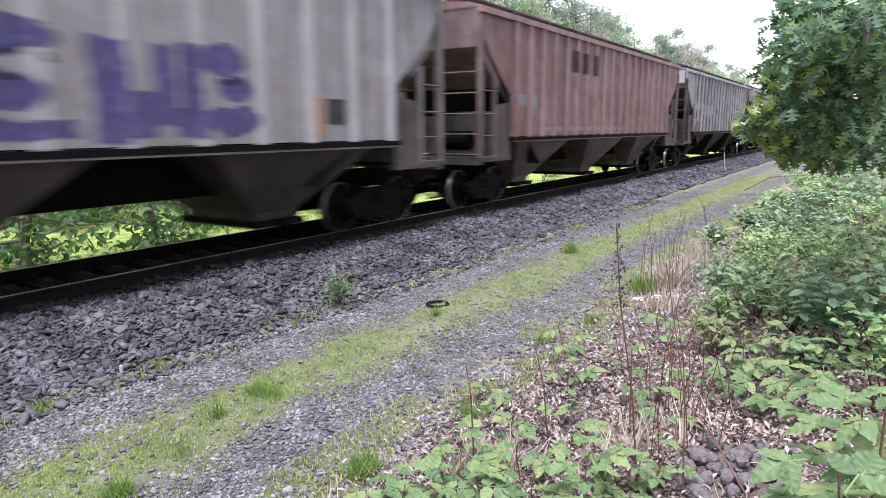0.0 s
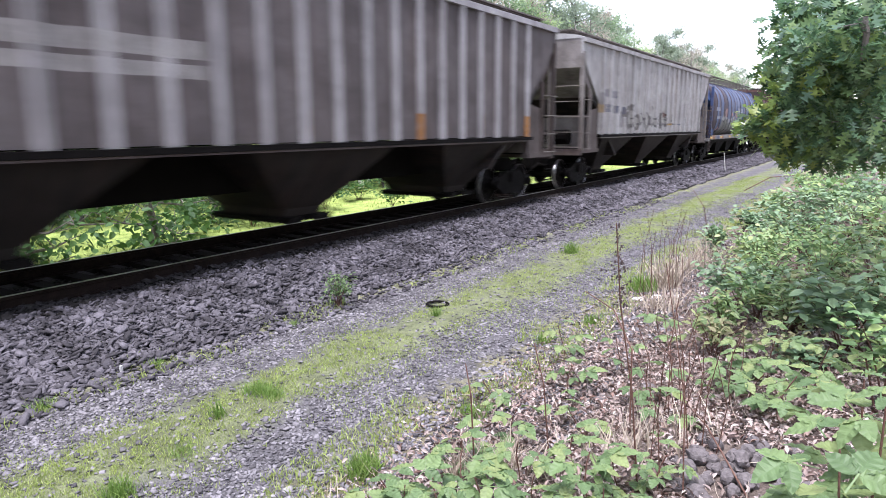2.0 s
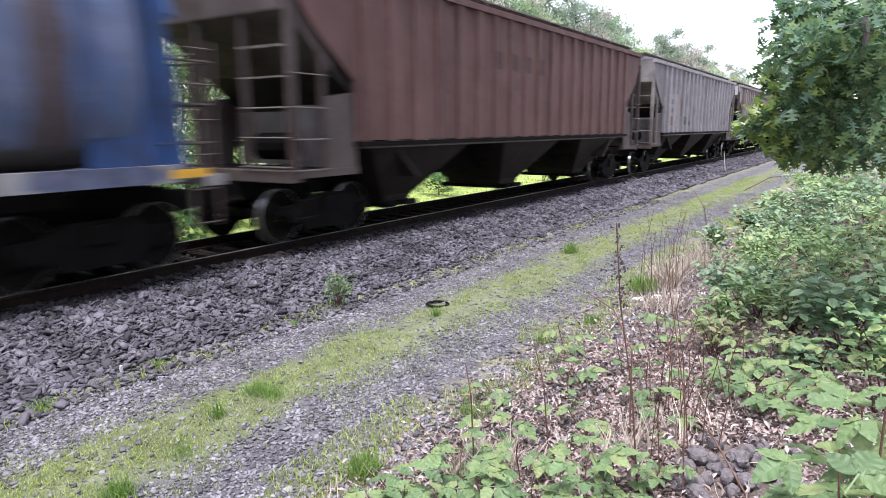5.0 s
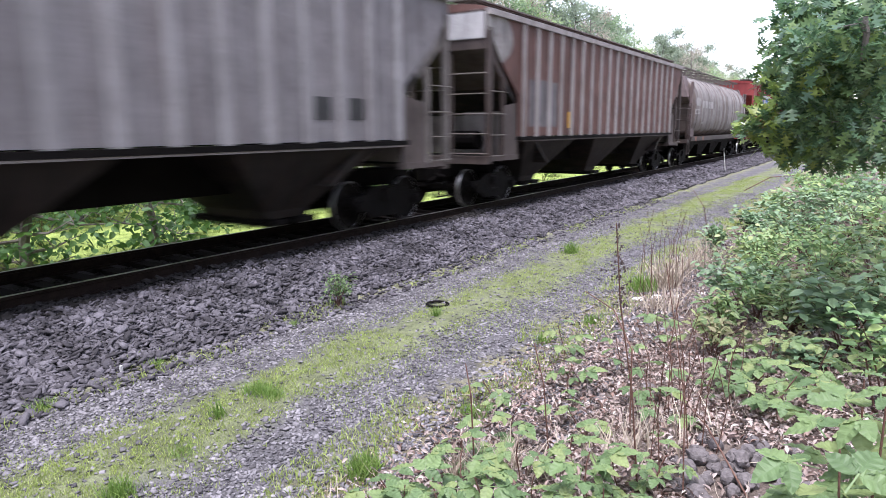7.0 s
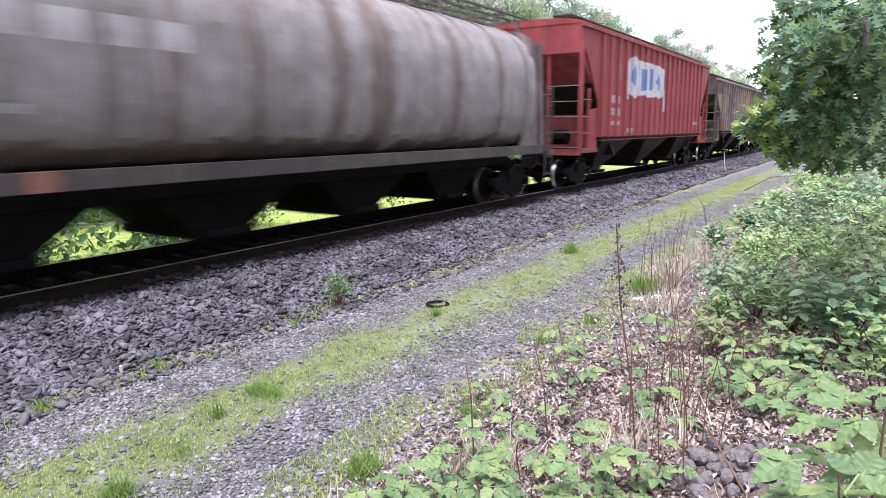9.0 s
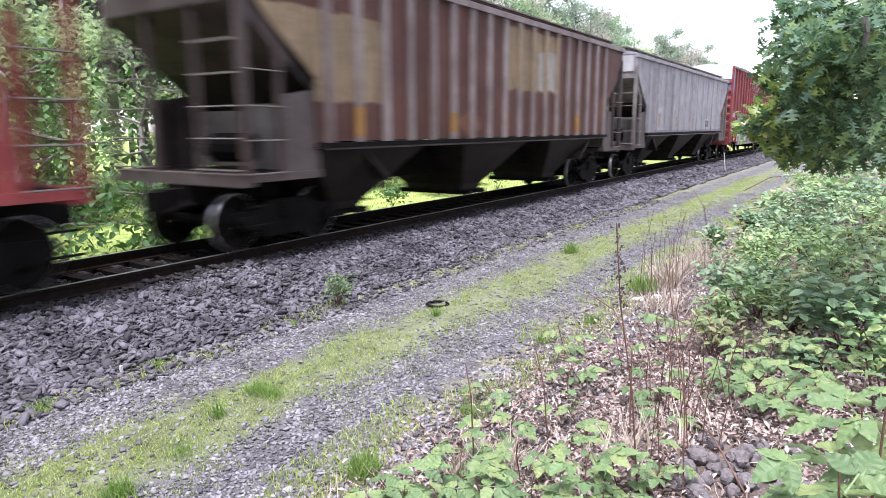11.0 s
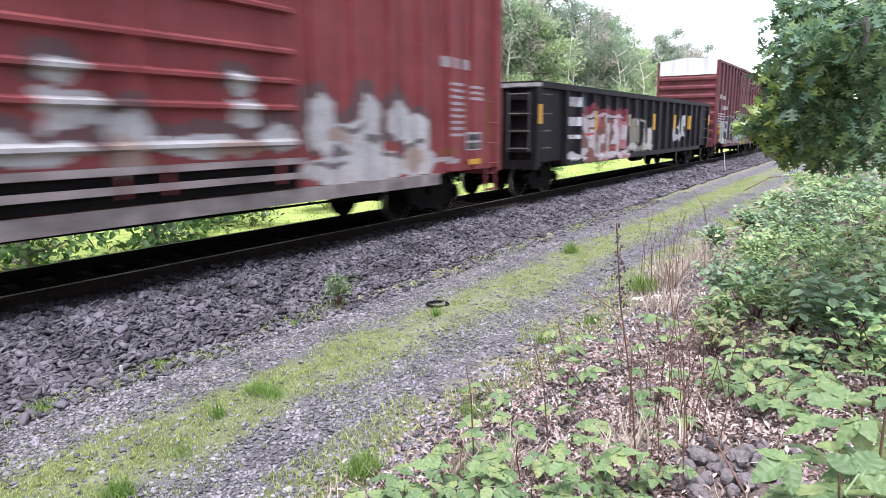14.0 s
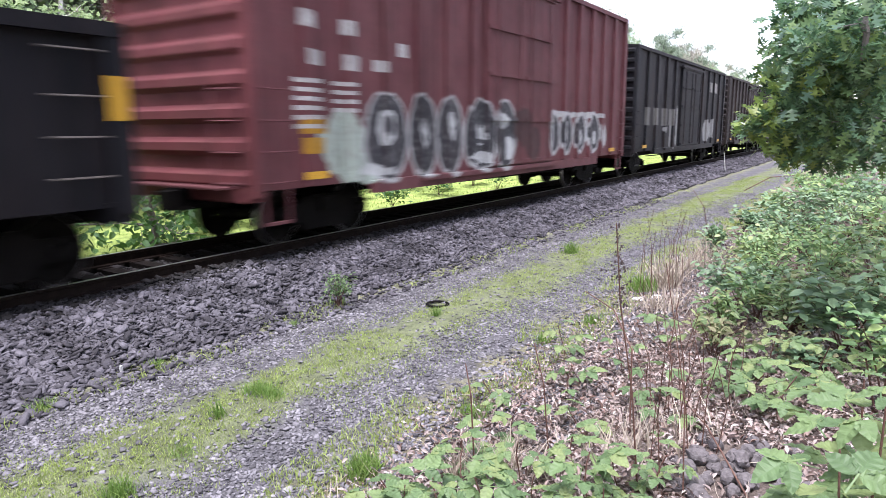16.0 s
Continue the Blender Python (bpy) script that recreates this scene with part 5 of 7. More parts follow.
P_LAYERS = [((0.29, 0.06, 0.08), 0.75, [("o", 3.6 + 0.62 * k, 2.36 + 0.08 * math.sin(k * 2.3), 0.34, 0.19) for k in range(6)] + [("o", 7.0, 2.2, 0.3, 0.3)]),
            ((0.26, 0.125, 0.10), 0.4, [("b", 5.1, 1.5, 1.75, 0.68), ("o", 3.6, 1.3, 0.5, 0.5), ("b", 4.2, 0.95, 0.9, 0.2)]), ((0.50, 0.22, 0.25), 0.4, [("o", 3.25, 2.05, 0.2, 0.25), ("o", 6.3, 1.95, 0.5, 0.3), ("o", 6.9, 1.65, 0.4, 0.5), ("o", 5.1, 0.97, 0.6, 0.16), ("o", 6.9, 0.95, 0.8, 0.15), ("o", 4.5, 2.05, 0.3, 0.2)]),
            ((0.33, 0.31, 0.24), 0.5, [(k, y, z, w * 1.7, h * 1.1) for k, y, z, w, h in P_SECOND]), ((0.60, 0.57, 0.56), 0.5, P_STROKE + [("o", 2.55, 1.02, 0.4, 0.15)]), ((0.58, 0.55, 0.5), 0.6, P_SECOND[:8:2] + P_SECOND[8:]), ((0.55, 0.54, 0.55), 0.4, P_THIRD),
            ((0.02, 0.02, 0.022), 0.45, [("b", 8.15, 1.75, 0.06, 0.5), ("b", 8.95, 1.7, 0.07, 0.5), ("b", 9.3, 1.3, 0.05, 0.3), ("b", 9.8, 1.75, 0.06, 0.4), ("o", 13.5, 1.9, 0.1, 0.1), ("o", 13.5, 1.6, 0.1, 0.1), ("b", 14.15, 1.85, 0.06, 0.3), ("b", 14.95, 1.9, 0.06, 0.3), ("o", 15.3, 1.72, 0.12, 0.24), ("o", 13.62, 1.7, 0.12, 0.26), ("o", 14.45, 1.62, 0.13, 0.2)]),
            ((0.55, 0.10, 0.10), 0.3, [("b", 4.6, 1.95, 0.3, 0.04), ("b", 5.35, 1.9, 0.05, 0.25), ("b", 5.9, 1.2, 0.3, 0.04), ("b", 3.7, 1.68, 0.3, 0.04)]),
            ((0.8, 0.8, 0.8), 0.03, letter_bars(2.0, 2.62, 0.95, 0.28, 4, 0.25) + letter_bars(2.1, 2.06, 0.85, 0.26, 5, 0.2) + letter_bars(2.0, 1.62, 0.9, 0.12, 7, 0.2)), ((0.06, 0.17, 0.20), 0.2, [("o", 3.3, 2.6, 0.16, 0.24), ("o", 16.9, 2.5, 0.12, 0.2)]), ((0.45, 0.43, 0.42), 0.1, [("b", -0.05, 2.98, 0.2, 0.05)])]
P_SIDE = car_paint("black_gondola_side", (0.006, 0.006, 0.0085), (0.014, 0.0135, 0.017), rusty=0.15, grime=0.05, layers=P_LAYERS)
gondola("black gondola with peeling paint and colourful graffiti", 234.1, 20.25, P_SIDE)
# maroon boxcar with a white roof end
Q_BODY = [(3.0, 0.6), (4.15, 0.46), (5.1, 0.46), (6.25, 0.58), (7.3, 0.5)]
Q_TAIL = [(10.2, 0.4), (11.1, 0.42), (12.1, 0.44), (13.2, 0.5)]
Q_MARKS = (letter_bars(0.95, 3.53, 0.4, 0.26, 1, 0.1) + letter_bars(1.85, 3.5, 0.4, 0.24, 1, 0.1) + letter_bars(1.05, 2.97, 0.4, 0.24, 1, 0.1) + letter_bars(1.9, 2.95, 0.45, 0.26, 1, 0.1) + letter_bars(2.65, 2.95, 0.4, 0.2, 1, 0.1)
           + letter_bars(3.35, 3.28, 0.35, 0.24, 1, 0.1) + [("b", 1.12, 2.62 - 0.14 * k, 0.32, 0.035) for k in range(6)] + [("b", 1.95, 2.6 - 0.14 * k, 0.3, 0.035) for k in range(4)])
Q_OUT = [("o", y, 1.72, w + 0.07, 0.86) for y, w in Q_BODY] + [("o", y, 1.72, w + 0.08, 0.66) for y, w in Q_TAIL] + [("b", 12.0, 2.25, 2.2, 0.08), ("o", 14.1, 1.6, 0.3, 0.4)]
Q_INK = [("o", y, 1.74, w, 0.78) for y, w in Q_BODY] + [("o", y, 1.72, w, 0.55) for y, w in Q_TAIL]
Q_FILL = [("o", y + 0.02, 1.85 + 0.06 * (-1) ** k, w * 0.42, 0.32) for k, (y, w) in enumerate(Q_BODY[:4])] + [("o", 6.3, 1.25, 0.4, 0.14), ("o", 2.7, 1.15, 0.45, 0.12), ("o", 7.2, 2.05, 0.25, 0.18), ("b", 7.5, 1.4, 0.2, 0.25), ("b", 10.0, 1.75, 0.1, 0.4), ("b", 11.0, 1.7, 0.09, 0.36), ("o", 12.1, 1.6, 0.2, 0.26), ("b", 12.6, 1.85, 0.07, 0.4), ("o", 13.3, 1.6, 0.2, 0.24)]
Q_HOLE = [("o", 3.05, 1.95, 0.12, 0.2), ("o", 4.2, 2.0, 0.1, 0.16), ("o", 4.15, 1.7, 0.1, 0.1), ("b", 5.15, 1.85, 0.1, 0.05), ("o", 6.3, 2.0, 0.12, 0.12), ("b", 6.2, 1.6, 0.3, 0.06)]
Q_LAYERS = [((0.50, 0.58, 0.50), 0.4, [("o", 1.9, 1.6, 0.5, 0.62), ("o", 2.3, 1.15, 0.6, 0.3), ("o", 1.45, 1.75, 0.2, 0.12)]), ((0.62, 0.63, 0.62), 0.25, Q_OUT), ((0.025, 0.026, 0.034), 0.25, Q_INK), ((0.68, 0.69, 0.68), 0.35, Q_FILL), ((0.06, 0.06, 0.07), 0.25, Q_HOLE),
            ((0.09, 0.05, 0.05), 0.5, [("o", 8.2, 1.9, 0.5, 0.5), ("o", 8.8, 1.5, 0.5, 0.4)]), ((0.55, 0.29, 0.03), 0.03, [("b", 1.2, 1.93, 0.27, 0.13), ("b", 1.2, 1.62, 0.24, 0.13)]), ((0.62, 0.6, 0.58), 0.04, Q_MARKS)]
Q_SIDE = car_paint("maroon_side", (0.155, 0.052, 0.058), (0.20, 0.078, 0.082), rusty=0.35, grime=0.35, rust=(0.09, 0.04, 0.04), layers=Q_LAYERS)
Q_END = car_paint("maroon_end", (0.17, 0.045, 0.05), (0.22, 0.068, 0.07), rusty=0.3, grime=0.3)
boxcar("maroon boxcar with white upper end and black-and-white graffiti", 256.2, 15.9, Q_SIDE, Q_SIDE, Q_SIDE, CAP_WHITE, posts=17, door=(6.5, 10.0), ribs=8, end_paint=Q_END, end_cap=CAP_WHITE)
# black boxcars
R_TAG = [("o", 3.0, 1.7, 0.12, 0.7), ("o", 4.2, 1.8, 0.4, 0.15), ("o", 5.0, 1.7, 0.14, 0.8), ("o", 6.0, 1.9, 0.15, 0.9), ("o", 12.0, 1.7, 0.9, 0.6), ("o", 13.2, 1.8, 0.6, 0.5)]
R_SIDE = car_paint("black_boxcar_side", (0.013, 0.0135, 0.017), (0.027, 0.027, 0.031), rusty=0.3, grime=0.3,
                   layers=[((0.40, 0.40, 0.39), 0.3, R_TAG), ((0.22, 0.215, 0.2), 0.12, [("b", 1.6 + 1.15 * k, 2.3, 0.35, 0.35) for k in range(4)]), ((0.42, 0.40, 0.37), 0.05, letter_bars(11.8, 3.9, 2.4, 0.5, 4))])
boxcar("black boxcar with scrawled white graffiti", 273.4, 15.9, R_SIDE, R_SIDE, R_SIDE, R_SIDE, top=4.8, low=0.85, posts=13, door=(6.3, 9.9), ribs=11)
S_SIDE = car_paint("brown_black_side", (0.032, 0.026, 0.025), (0.06, 0.05, 0.048), rusty=0.4, grime=0.35, layers=[((0.36, 0.35, 0.33), 0.3, [("o", 3.0, 2.0, 0.4, 0.6), ("o", 4.2, 1.9, 0.4, 0.6)])])
boxcar("dark brown-black boxcar with dull side panels", 290.7, 16.2, S_SIDE, S_SIDE, S_SIDE, S_SIDE, top=4.8, low=0.85, posts=15, door=(6.6, 9.8), ribs=11)
T_SIDE = car_paint("grey_brown_side", (0.16, 0.15, 0.13), (0.23, 0.22, 0.19), rusty=0.35, grime=0.35)
boxcar("dirty grey-brown boxcar with ribbed ends", 308.4, 16.2, T_SIDE, T_SIDE, T_SIDE, T_SIDE, top=4.8, low=0.85, posts=15, door=(6.6, 9.8), ribs=12)


# ---- stones ----
RNG = np.random.default_rng(7)
ROCK = [(-1, -0.8, -0.5), (0.9, -1, -0.6), (1.1, 0.7, -0.5), (-0.8, 1, -0.6), (-0.75, -0.65, 0.45), (0.6, -0.8, 0.6), (0.85, 0.5, 0.35), (-0.5, 0.8, 0.55)]
ROCK_F = [(0, 3, 2, 1), (4, 5, 6, 7), (0, 1, 5, 4), (1, 2, 6, 5), (2, 3, 7, 6), (3, 0, 4, 7)]


def stones(name, n, xs, ys, size, material, label, lift=0.3, flat=0.6, tilt=0.6, keep=None):
    x = RNG.uniform(xs[0], xs[1], n)
    y = ys[0] + (ys[1] - ys[0]) * RNG.uniform(0, 1, n) ** 1.7
    if keep is not None:
        ok = keep(x, y)
        x, y = x[ok], y[ok]
    n = len(x)
    s = RNG.uniform(size[0], size[1], n) * (1 + 0.5 * (RNG.uniform(0, 1, n) > 0.93))
    sz = np.stack([s, s * RNG.uniform(0.6, 0.95, n), s * RNG.uniform(flat * 0.6, flat, n)], -1)
    tpl = np.asarray(ROCK)
    pts = tpl[None] * sz[:, None, :] * RNG.uniform(0.72, 1.2, (n, 8, 1))
    turn = spins(RNG, n, tilt)
    pts = np.einsum("nij,nkj->nki", turn, pts)
    pts += np.stack([x, y, ground_z(x, y) + s * lift * RNG.uniform(0.3, 1.3, n)], -1)[:, None, :]
    loops = (np.arange(n)[:, None] * 8 + np.concatenate(ROCK_F)[None]).ravel()
    me = bpy.data.meshes.new(name)
    me.vertices.add(n * 8)
    me.vertices.foreach_set("co", pts.reshape(-1))
    me.loops.add(len(loops))
    me.loops.foreach_set("vertex_index", loops.astype(np.int32))
    me.polygons.add(n * 6)
    me.polygons.foreach_set("loop_start", (np.arange(n * 6) * 4).astype(np.int32))
    me.update(calc_edges=True)
    me.materials.append(material)
    return tagged(new(name, me), label, "gravel", kind="stuff")


stones("ballast", 2600, (2.8, 3.35), (0.8, 22), (0.02, 0.045), BALLAST, "scattered ballast stones at the foot of the slope", 0.5)
# Dark stones thin out away from the rail like the train's shade.
stones("ballast", 13000, (0.86, 1.62), (0.8, 40), (0.025, 0.05), DARK_BALLAST, "oily ballast stones beside the rail, darkened for the train's shade", 0.75, 0.5, 0.6, lambda x, y: RNG.uniform(0, 1, len(x)) < np.clip((1.66 - x) / 0.4, 0, 1))
stones("ballast", 48000, (1.2, 2.9), (0.8, 24), (0.022, 0.05), BALLAST, "grey angular ballast stones sloping down from the rails", 0.7, 0.5, 0.8, lambda x, y: RNG.uniform(0, 1, len(x)) < np.clip((x - 1.2) / 0.35, 0, 1))
stones("ballast", 12000, (1.25, 2.95), (20, 75), (0.045, 0.075), BALLAST, "grey angular ballast stones along the rails", 0.7)
stones("ballast", 5000, (-0.68, 0.68), (2, 40), (0.03, 0.05), DARK_BALLAST, "ballast stones between the ties, darkened for the train's shade", 0.2)
rut_like = lambda x, y: (np.abs(x - 3.65 - 0.1 * np.sin(y)) < 0.42 + 0.12 * RNG.uniform(-1, 1, len(x))) | (np.abs(x - 5.45 - 0.1 * np.sin(y * 0.8)) < 0.42 + 0.15 * RNG.uniform(-1, 1, len(x)))
stones("road_gravel", 75000, (2.9, 6.2), (0.8, 26), (0.007, 0.022), GRAVEL, "small grey stones pressed into the wheel ruts", 0.35, 0.55, 0.5, rut_like)
stones("road_gravel", 11000, (5.9, 7.3), (1.0, 14), (0.008, 0.028), GRAVEL, "loose grey stones at the edge of the verge", 0.5, 0.55, 0.6)
stones("road_gravel", 8000, (2.7, 6.9), (0.8, 20), (0.008, 0.024), GRAVEL, "loose grey stones on the service road", 0.4, 0.55, 0.5)

# ---- grass ----
LIME = leafy("lime_grass", [(0.296, 0.370, 0.101), (0.386, 0.458, 0.144), (0.238, 0.326, 0.080), (0.451, 0.484, 0.217)], 0.6, 0.2, 0.4)
TUFT = leafy("green_grass", [(0.13, 0.23, 0.05), (0.18, 0.30, 0.07), (0.24, 0.33, 0.09)], 0.55, 0.25, 0.4)
STRAW = leafy("dry_grass", [(0.42, 0.35, 0.27), (0.52, 0.45, 0.36), (0.32, 0.25, 0.2)], 0.8, 0.1, 0.2)
BLADE = [(-0.06, 0, 0), (0.06, 0, 0), (-0.045, 0.12, 0.55), (0.045, 0.12, 0.55), (0, 0.45, 1.0)]
BLADE_F = [(0, 1, 3, 2), (2, 3, 4)]


def grass(name, x, y, height, material, label, tilt=0.35, lift=0.0, width=1.0):
    n = len(x)
    h = RNG.uniform(height[0], height[1], n)
    sz = np.stack([h * width, h, h], -1)[:, None, :]
    tpl = np.asarray(BLADE)[None] * sz
    pts = np.einsum("nij,nkj->nki", spins(RNG, n, tilt), tpl) + np.stack([x, y, ground_z(x, y) + lift - 0.005], -1)[:, None, :]
    loops = (np.arange(n)[:, None] * 5 + np.concatenate(BLADE_F)[None]).ravel()
    me = bpy.data.meshes.new(name)
    me.vertices.add(n * 5)
    me.vertices.foreach_set("co", pts.reshape(-1))
    me.loops.add(len(loops))
    me.loops.foreach_set("vertex_index", loops.astype(np.int32))
    me.polygons.add(n * 2)
    me.polygons.foreach_set("loop_start", (np.arange(n)[:, None] * 7 + np.array([0, 4])[None]).ravel().astype(np.int32))
    me.update(calc_edges=True)
    me.materials.append(material)
    return tagged(new(name, me), label, "grass", kind="stuff")


def strewn(n, xs, ys, bias=1.6):
    return RNG.uniform(xs[0], xs[1], n), ys[0] + (ys[1] - ys[0]) * RNG.uniform(0, 1, n) ** bias


def patchy(x, y, cut):
    v = np.array([noise.noise((a * 1.6, b * 0.9, 3.0)) + 0.5 * noise.noise((a * 5, b * 3.5, 9.0)) for a, b in zip(x, y)])
    return v > cut


x = 4.64 + RNG.normal(0, 0.46, 140000)
y = 0.8 + 34 * RNG.uniform(0, 1, 140000) ** 1.6
ok = patchy(x, y, -0.28) & (RNG.uniform(0, 1, len(x)) < np.where(patchy(x * 2.3, y * 2.3, 0.0), 0.95, 0.42))
grass("crown_grass", x[ok], y[ok], (0.016, 0.044), LIME, "short lime-green grass down the middle of the road", 0.6, width=1.5)
x, y = strewn(9000, (2.7, 3.35), (1, 26))
ok = patchy(x, y, 0.08)
grass("fringe_grass", x[ok], y[ok], (0.03, 0.09), LIME, "thin grass fringe at the foot of the ballast", 0.6)
x, y = strewn(26000, (5.65, 6.65), (1, 26))
ok = patchy(x, y, -0.05)
grass("verge_grass", x[ok], y[ok], (0.03, 0.09), LIME, "pale green grass at the edge of the verge", 0.6)
x, y = strewn(24000, (-14, -2.7), (-2, 70), 1.2)
grass("meadow_grass", x, y, (0.05, 0.13), LIME, "bright lime-green meadow grass beyond the track", 0.5, width=2.0)
for (tx, ty, rr, hh, nn) in ((4.61, 3.71, 0.14, 0.13, 260), (4.75, 3.75, 0.1, 0.1, 160), (4.55, 6.61, 0.07, 0.16, 90), (4.39, 11.4, 0.14, 0.26, 140), (3.06, 3.75, 0.09, 0.1, 120), (3.2, 2.55, 0.1, 0.12, 120),
                         (6.41, 9.1, 0.16, 0.30, 260), (6.26, 3.15, 0.1, 0.2, 260), (5.05, 2.13, 0.1, 0.14, 240), (6.1, 6.4, 0.08, 0.18, 90), (4.7, 3.2, 0.06, 0.2, 40), (3.2, 5.5, 0.08, 0.09, 90), (4.9, 2.7, 0.12, 0.08, 160),
                         (6.45, 4.3, 0.12, 0.16, 160), (6.3, 7.4, 0.1, 0.16, 120), (5.9, 2.2, 0.1, 0.16, 160)):
    bx, by = tx + RNG.normal(0, rr * 0.5, nn), ty + RNG.normal(0, rr * 0.5, nn)
    tagged(grass("grass_tuft", bx, by, (hh * 0.5, hh), TUFT, "bright green grass tuft on the gravelly ground", 0.45, width=0.5), category="grass tuft", group="grass tufts")
for (tx, ty, rr, hh, nn) in ((6.62, 9.5, 0.25, 0.6, 160), (7.15, 3.55, 0.2, 0.32, 130), (7.0, 8.0, 0.3, 0.4, 120), (7.9, 3.9, 0.4, 0.35, 140), (6.8, 10.6, 0.3, 0.55, 120), (7.0, 3.2, 0.12, 0.3, 90)):
    bx, by = tx + RNG.normal(0, rr * 0.5, nn), ty + RNG.normal(0, rr * 0.5, nn)
    tagged(grass("dead_grass_clump", bx, by, (hh * 0.4, hh), STRAW, "clump of dry straw-coloured grass stems", 0.45, width=0.3), category="grass clump", group="dead grass clumps")

# ---- leaf litter ----
LITTER = leafy("dead_leaves", [(0.230, 0.146, 0.118), (0.403, 0.330, 0.293), (0.115, 0.066, 0.052), (0.538, 0.481, 0.444), (0.269, 0.189, 0.160), (0.461, 0.396, 0.368), (0.163, 0.104, 0.085)], 0.8, 0.15, 0.1)
OVATE = [(0, 0, 0), (0.22, 0.22, 0.05), (0.31, 0.48, 0.05), (0.2, 0.76, 0.0), (0, 1, -0.07), (-0.2, 0.76, 0.0), (-0.31, 0.48, 0.05), (-0.22, 0.22, 0.05), (0, 0.3, -0.015), (0, 0.65, -0.03)]
OVATE_F = [(0, 1, 8), (1, 2, 9, 8), (2, 3, 9), (3, 4, 9), (4, 5, 9), (5, 6, 9), (6, 7, 8, 9), (7, 0, 8)]
x, y = strewn(42000, (6.0, 10.2), (1.2, 15), 2.0)
more = strewn(17000, (6.5, 9.4), (2.5, 6.5), 1.3)
x, y = np.concatenate([x, more[0]]), np.concatenate([y, more[1]])
ok = RNG.uniform(0, 1, len(x)) < np.clip((x - 5.9) / 1.0, 0.05, 1)
ok &= (np.hypot(x - 8.5, y - 3.65) > 0.3) | (RNG.uniform(0, 1, len(x)) < 0.15)
x, y = x[ok], y[ok]
tagged(scatter("leaf_litter", np.asarray(OVATE) * np.array([0.72, 1, 3.2]), OVATE_F, np.stack([x, y, ground_z(x, y) + RNG.uniform(0.004, 0.05, len(x))], -1), spins(RNG, len(x), 1.0), RNG.uniform(0.02, 0.062, len(x)), LITTER,
               label="pinkish-brown dead leaves covering the verge"), category="leaf litter", kind="stuff")
x, y = strewn(3000, (6.1, 10.0), (1.2, 13))
n = len(x)
lie = spins(RNG, n, 0.25) @ np.array(pose(0, 0, 0, 78, 0, 0).to_3x3())
tagged(scatter("straw_litter", np.asarray(BLADE) * np.array([0.22, 1, 1]), BLADE_F, np.stack([x, y, ground_z(x, y) + RNG.uniform(0.01, 0.05, n)], -1), lie, RNG.uniform(0.04, 0.2, n), STRAW, label="dry grass stems lying among the leaf litter"), category="leaf litter", kind="stuff")
TWIG = plain("dead_twig", (0.16, 0.12, 0.10), (0.26, 0.21, 0.18), 0.85)
STEM = plain("red_brown_stem", (0.10, 0.05, 0.04), (0.16, 0.09, 0.065), 0.7)
BARK = plain("grey_bark", (0.15, 0.13, 0.12), (0.24, 0.215, 0.20), 0.9, 0, 5.0, 30.0, 0.6)
PALE_BARK = plain("pale_dead_wood", (0.62, 0.56, 0.52), (0.75, 0.7, 0.66), 0.9, 0, 3.0, 30.0, 0.4)
bm = bmesh.new()
for k in range(170):
    tx, ty = random.uniform(6.3, 9.6), random.uniform(1.6, 12)
    a, l = random.uniform(0, 6.28), random.uniform(0.08, 0.4)
    z = float(ground_z(tx, ty)) + 0.02
    rod(bm, (tx, ty, z), (tx + l * math.cos(a), ty + l * math.sin(a), z + random.uniform(0, 0.08)), 0.004, 0.002, 4)
tagged(part("fallen_twigs", bm, TWIG, None, "dry twigs lying in the leaf litter"), category="twigs", kind="stuff")

# ---- raspberry plants with three-part leaves ----
BERRY = leafy("raspberry_leaf", [(0.103, 0.169, 0.070), (0.142, 0.221, 0.092), (0.189, 0.273, 0.109), (0.245, 0.302, 0.118)], 0.5, 0.35, 0.35)
BUSH_GREEN = leafy("bush_leaf", [(0.095, 0.178, 0.074), (0.146, 0.255, 0.102), (0.217, 0.332, 0.125), (0.305, 0.395, 0.136), (0.140, 0.255, 0.113)], 0.45, 0.4, 0.35)
BUSH_PALE = leafy("pale_bush_leaf", [(0.255, 0.292, 0.128), (0.319, 0.345, 0.171), (0.351, 0.313, 0.182), (0.212, 0.271, 0.118)], 0.6, 0.2, 0.35)


BUSH_BLUE = leafy("bluish_bush_leaf", [(0.123, 0.209, 0.110), (0.187, 0.289, 0.155), (0.249, 0.358, 0.189), (0.100, 0.185, 0.094)], 0.4, 0.5, 0.3)
COVER = leafy("cover_leaf", [(0.159, 0.257, 0.109), (0.221, 0.344, 0.142), (0.307, 0.416, 0.174), (0.381, 0.441, 0.186)], 0.45, 0.45, 0.35)


def serrate(sharp=0.06, n=9, width=0.34):
    """A toothed, pleated leaflet, folded along its midrib."""
    left, right, mid = [], [], []
    for i in range(n + 1):
        t = i / n
        w = width * math.sin(math.pi * t ** 0.8) ** 0.85 * (1.0 - 0.25 * t)
        tooth = (sharp if i % 2 else 0.0) * (1 - t)
        ripple = 0.022 * (1 if i % 2 else -1)
        mid.append((0, t, -0.12 * t * t))
        right.append((w + tooth, t + 0.03, 0.06 * w / width + ripple - 0.14 * t * t))
        left.append((-w - tooth, t + 0.03, 0.06 * w / width + ripple - 0.14 * t * t))
    v = mid + right + left
    k = n + 1
    f = []
    for i in range(n):
        f.append((i, k + i, k + i + 1, i + 1))
        f.append((i, i + 1, 2 * k + i + 1, 2 * k + i))
    return v, f


LV, LF = serrate()


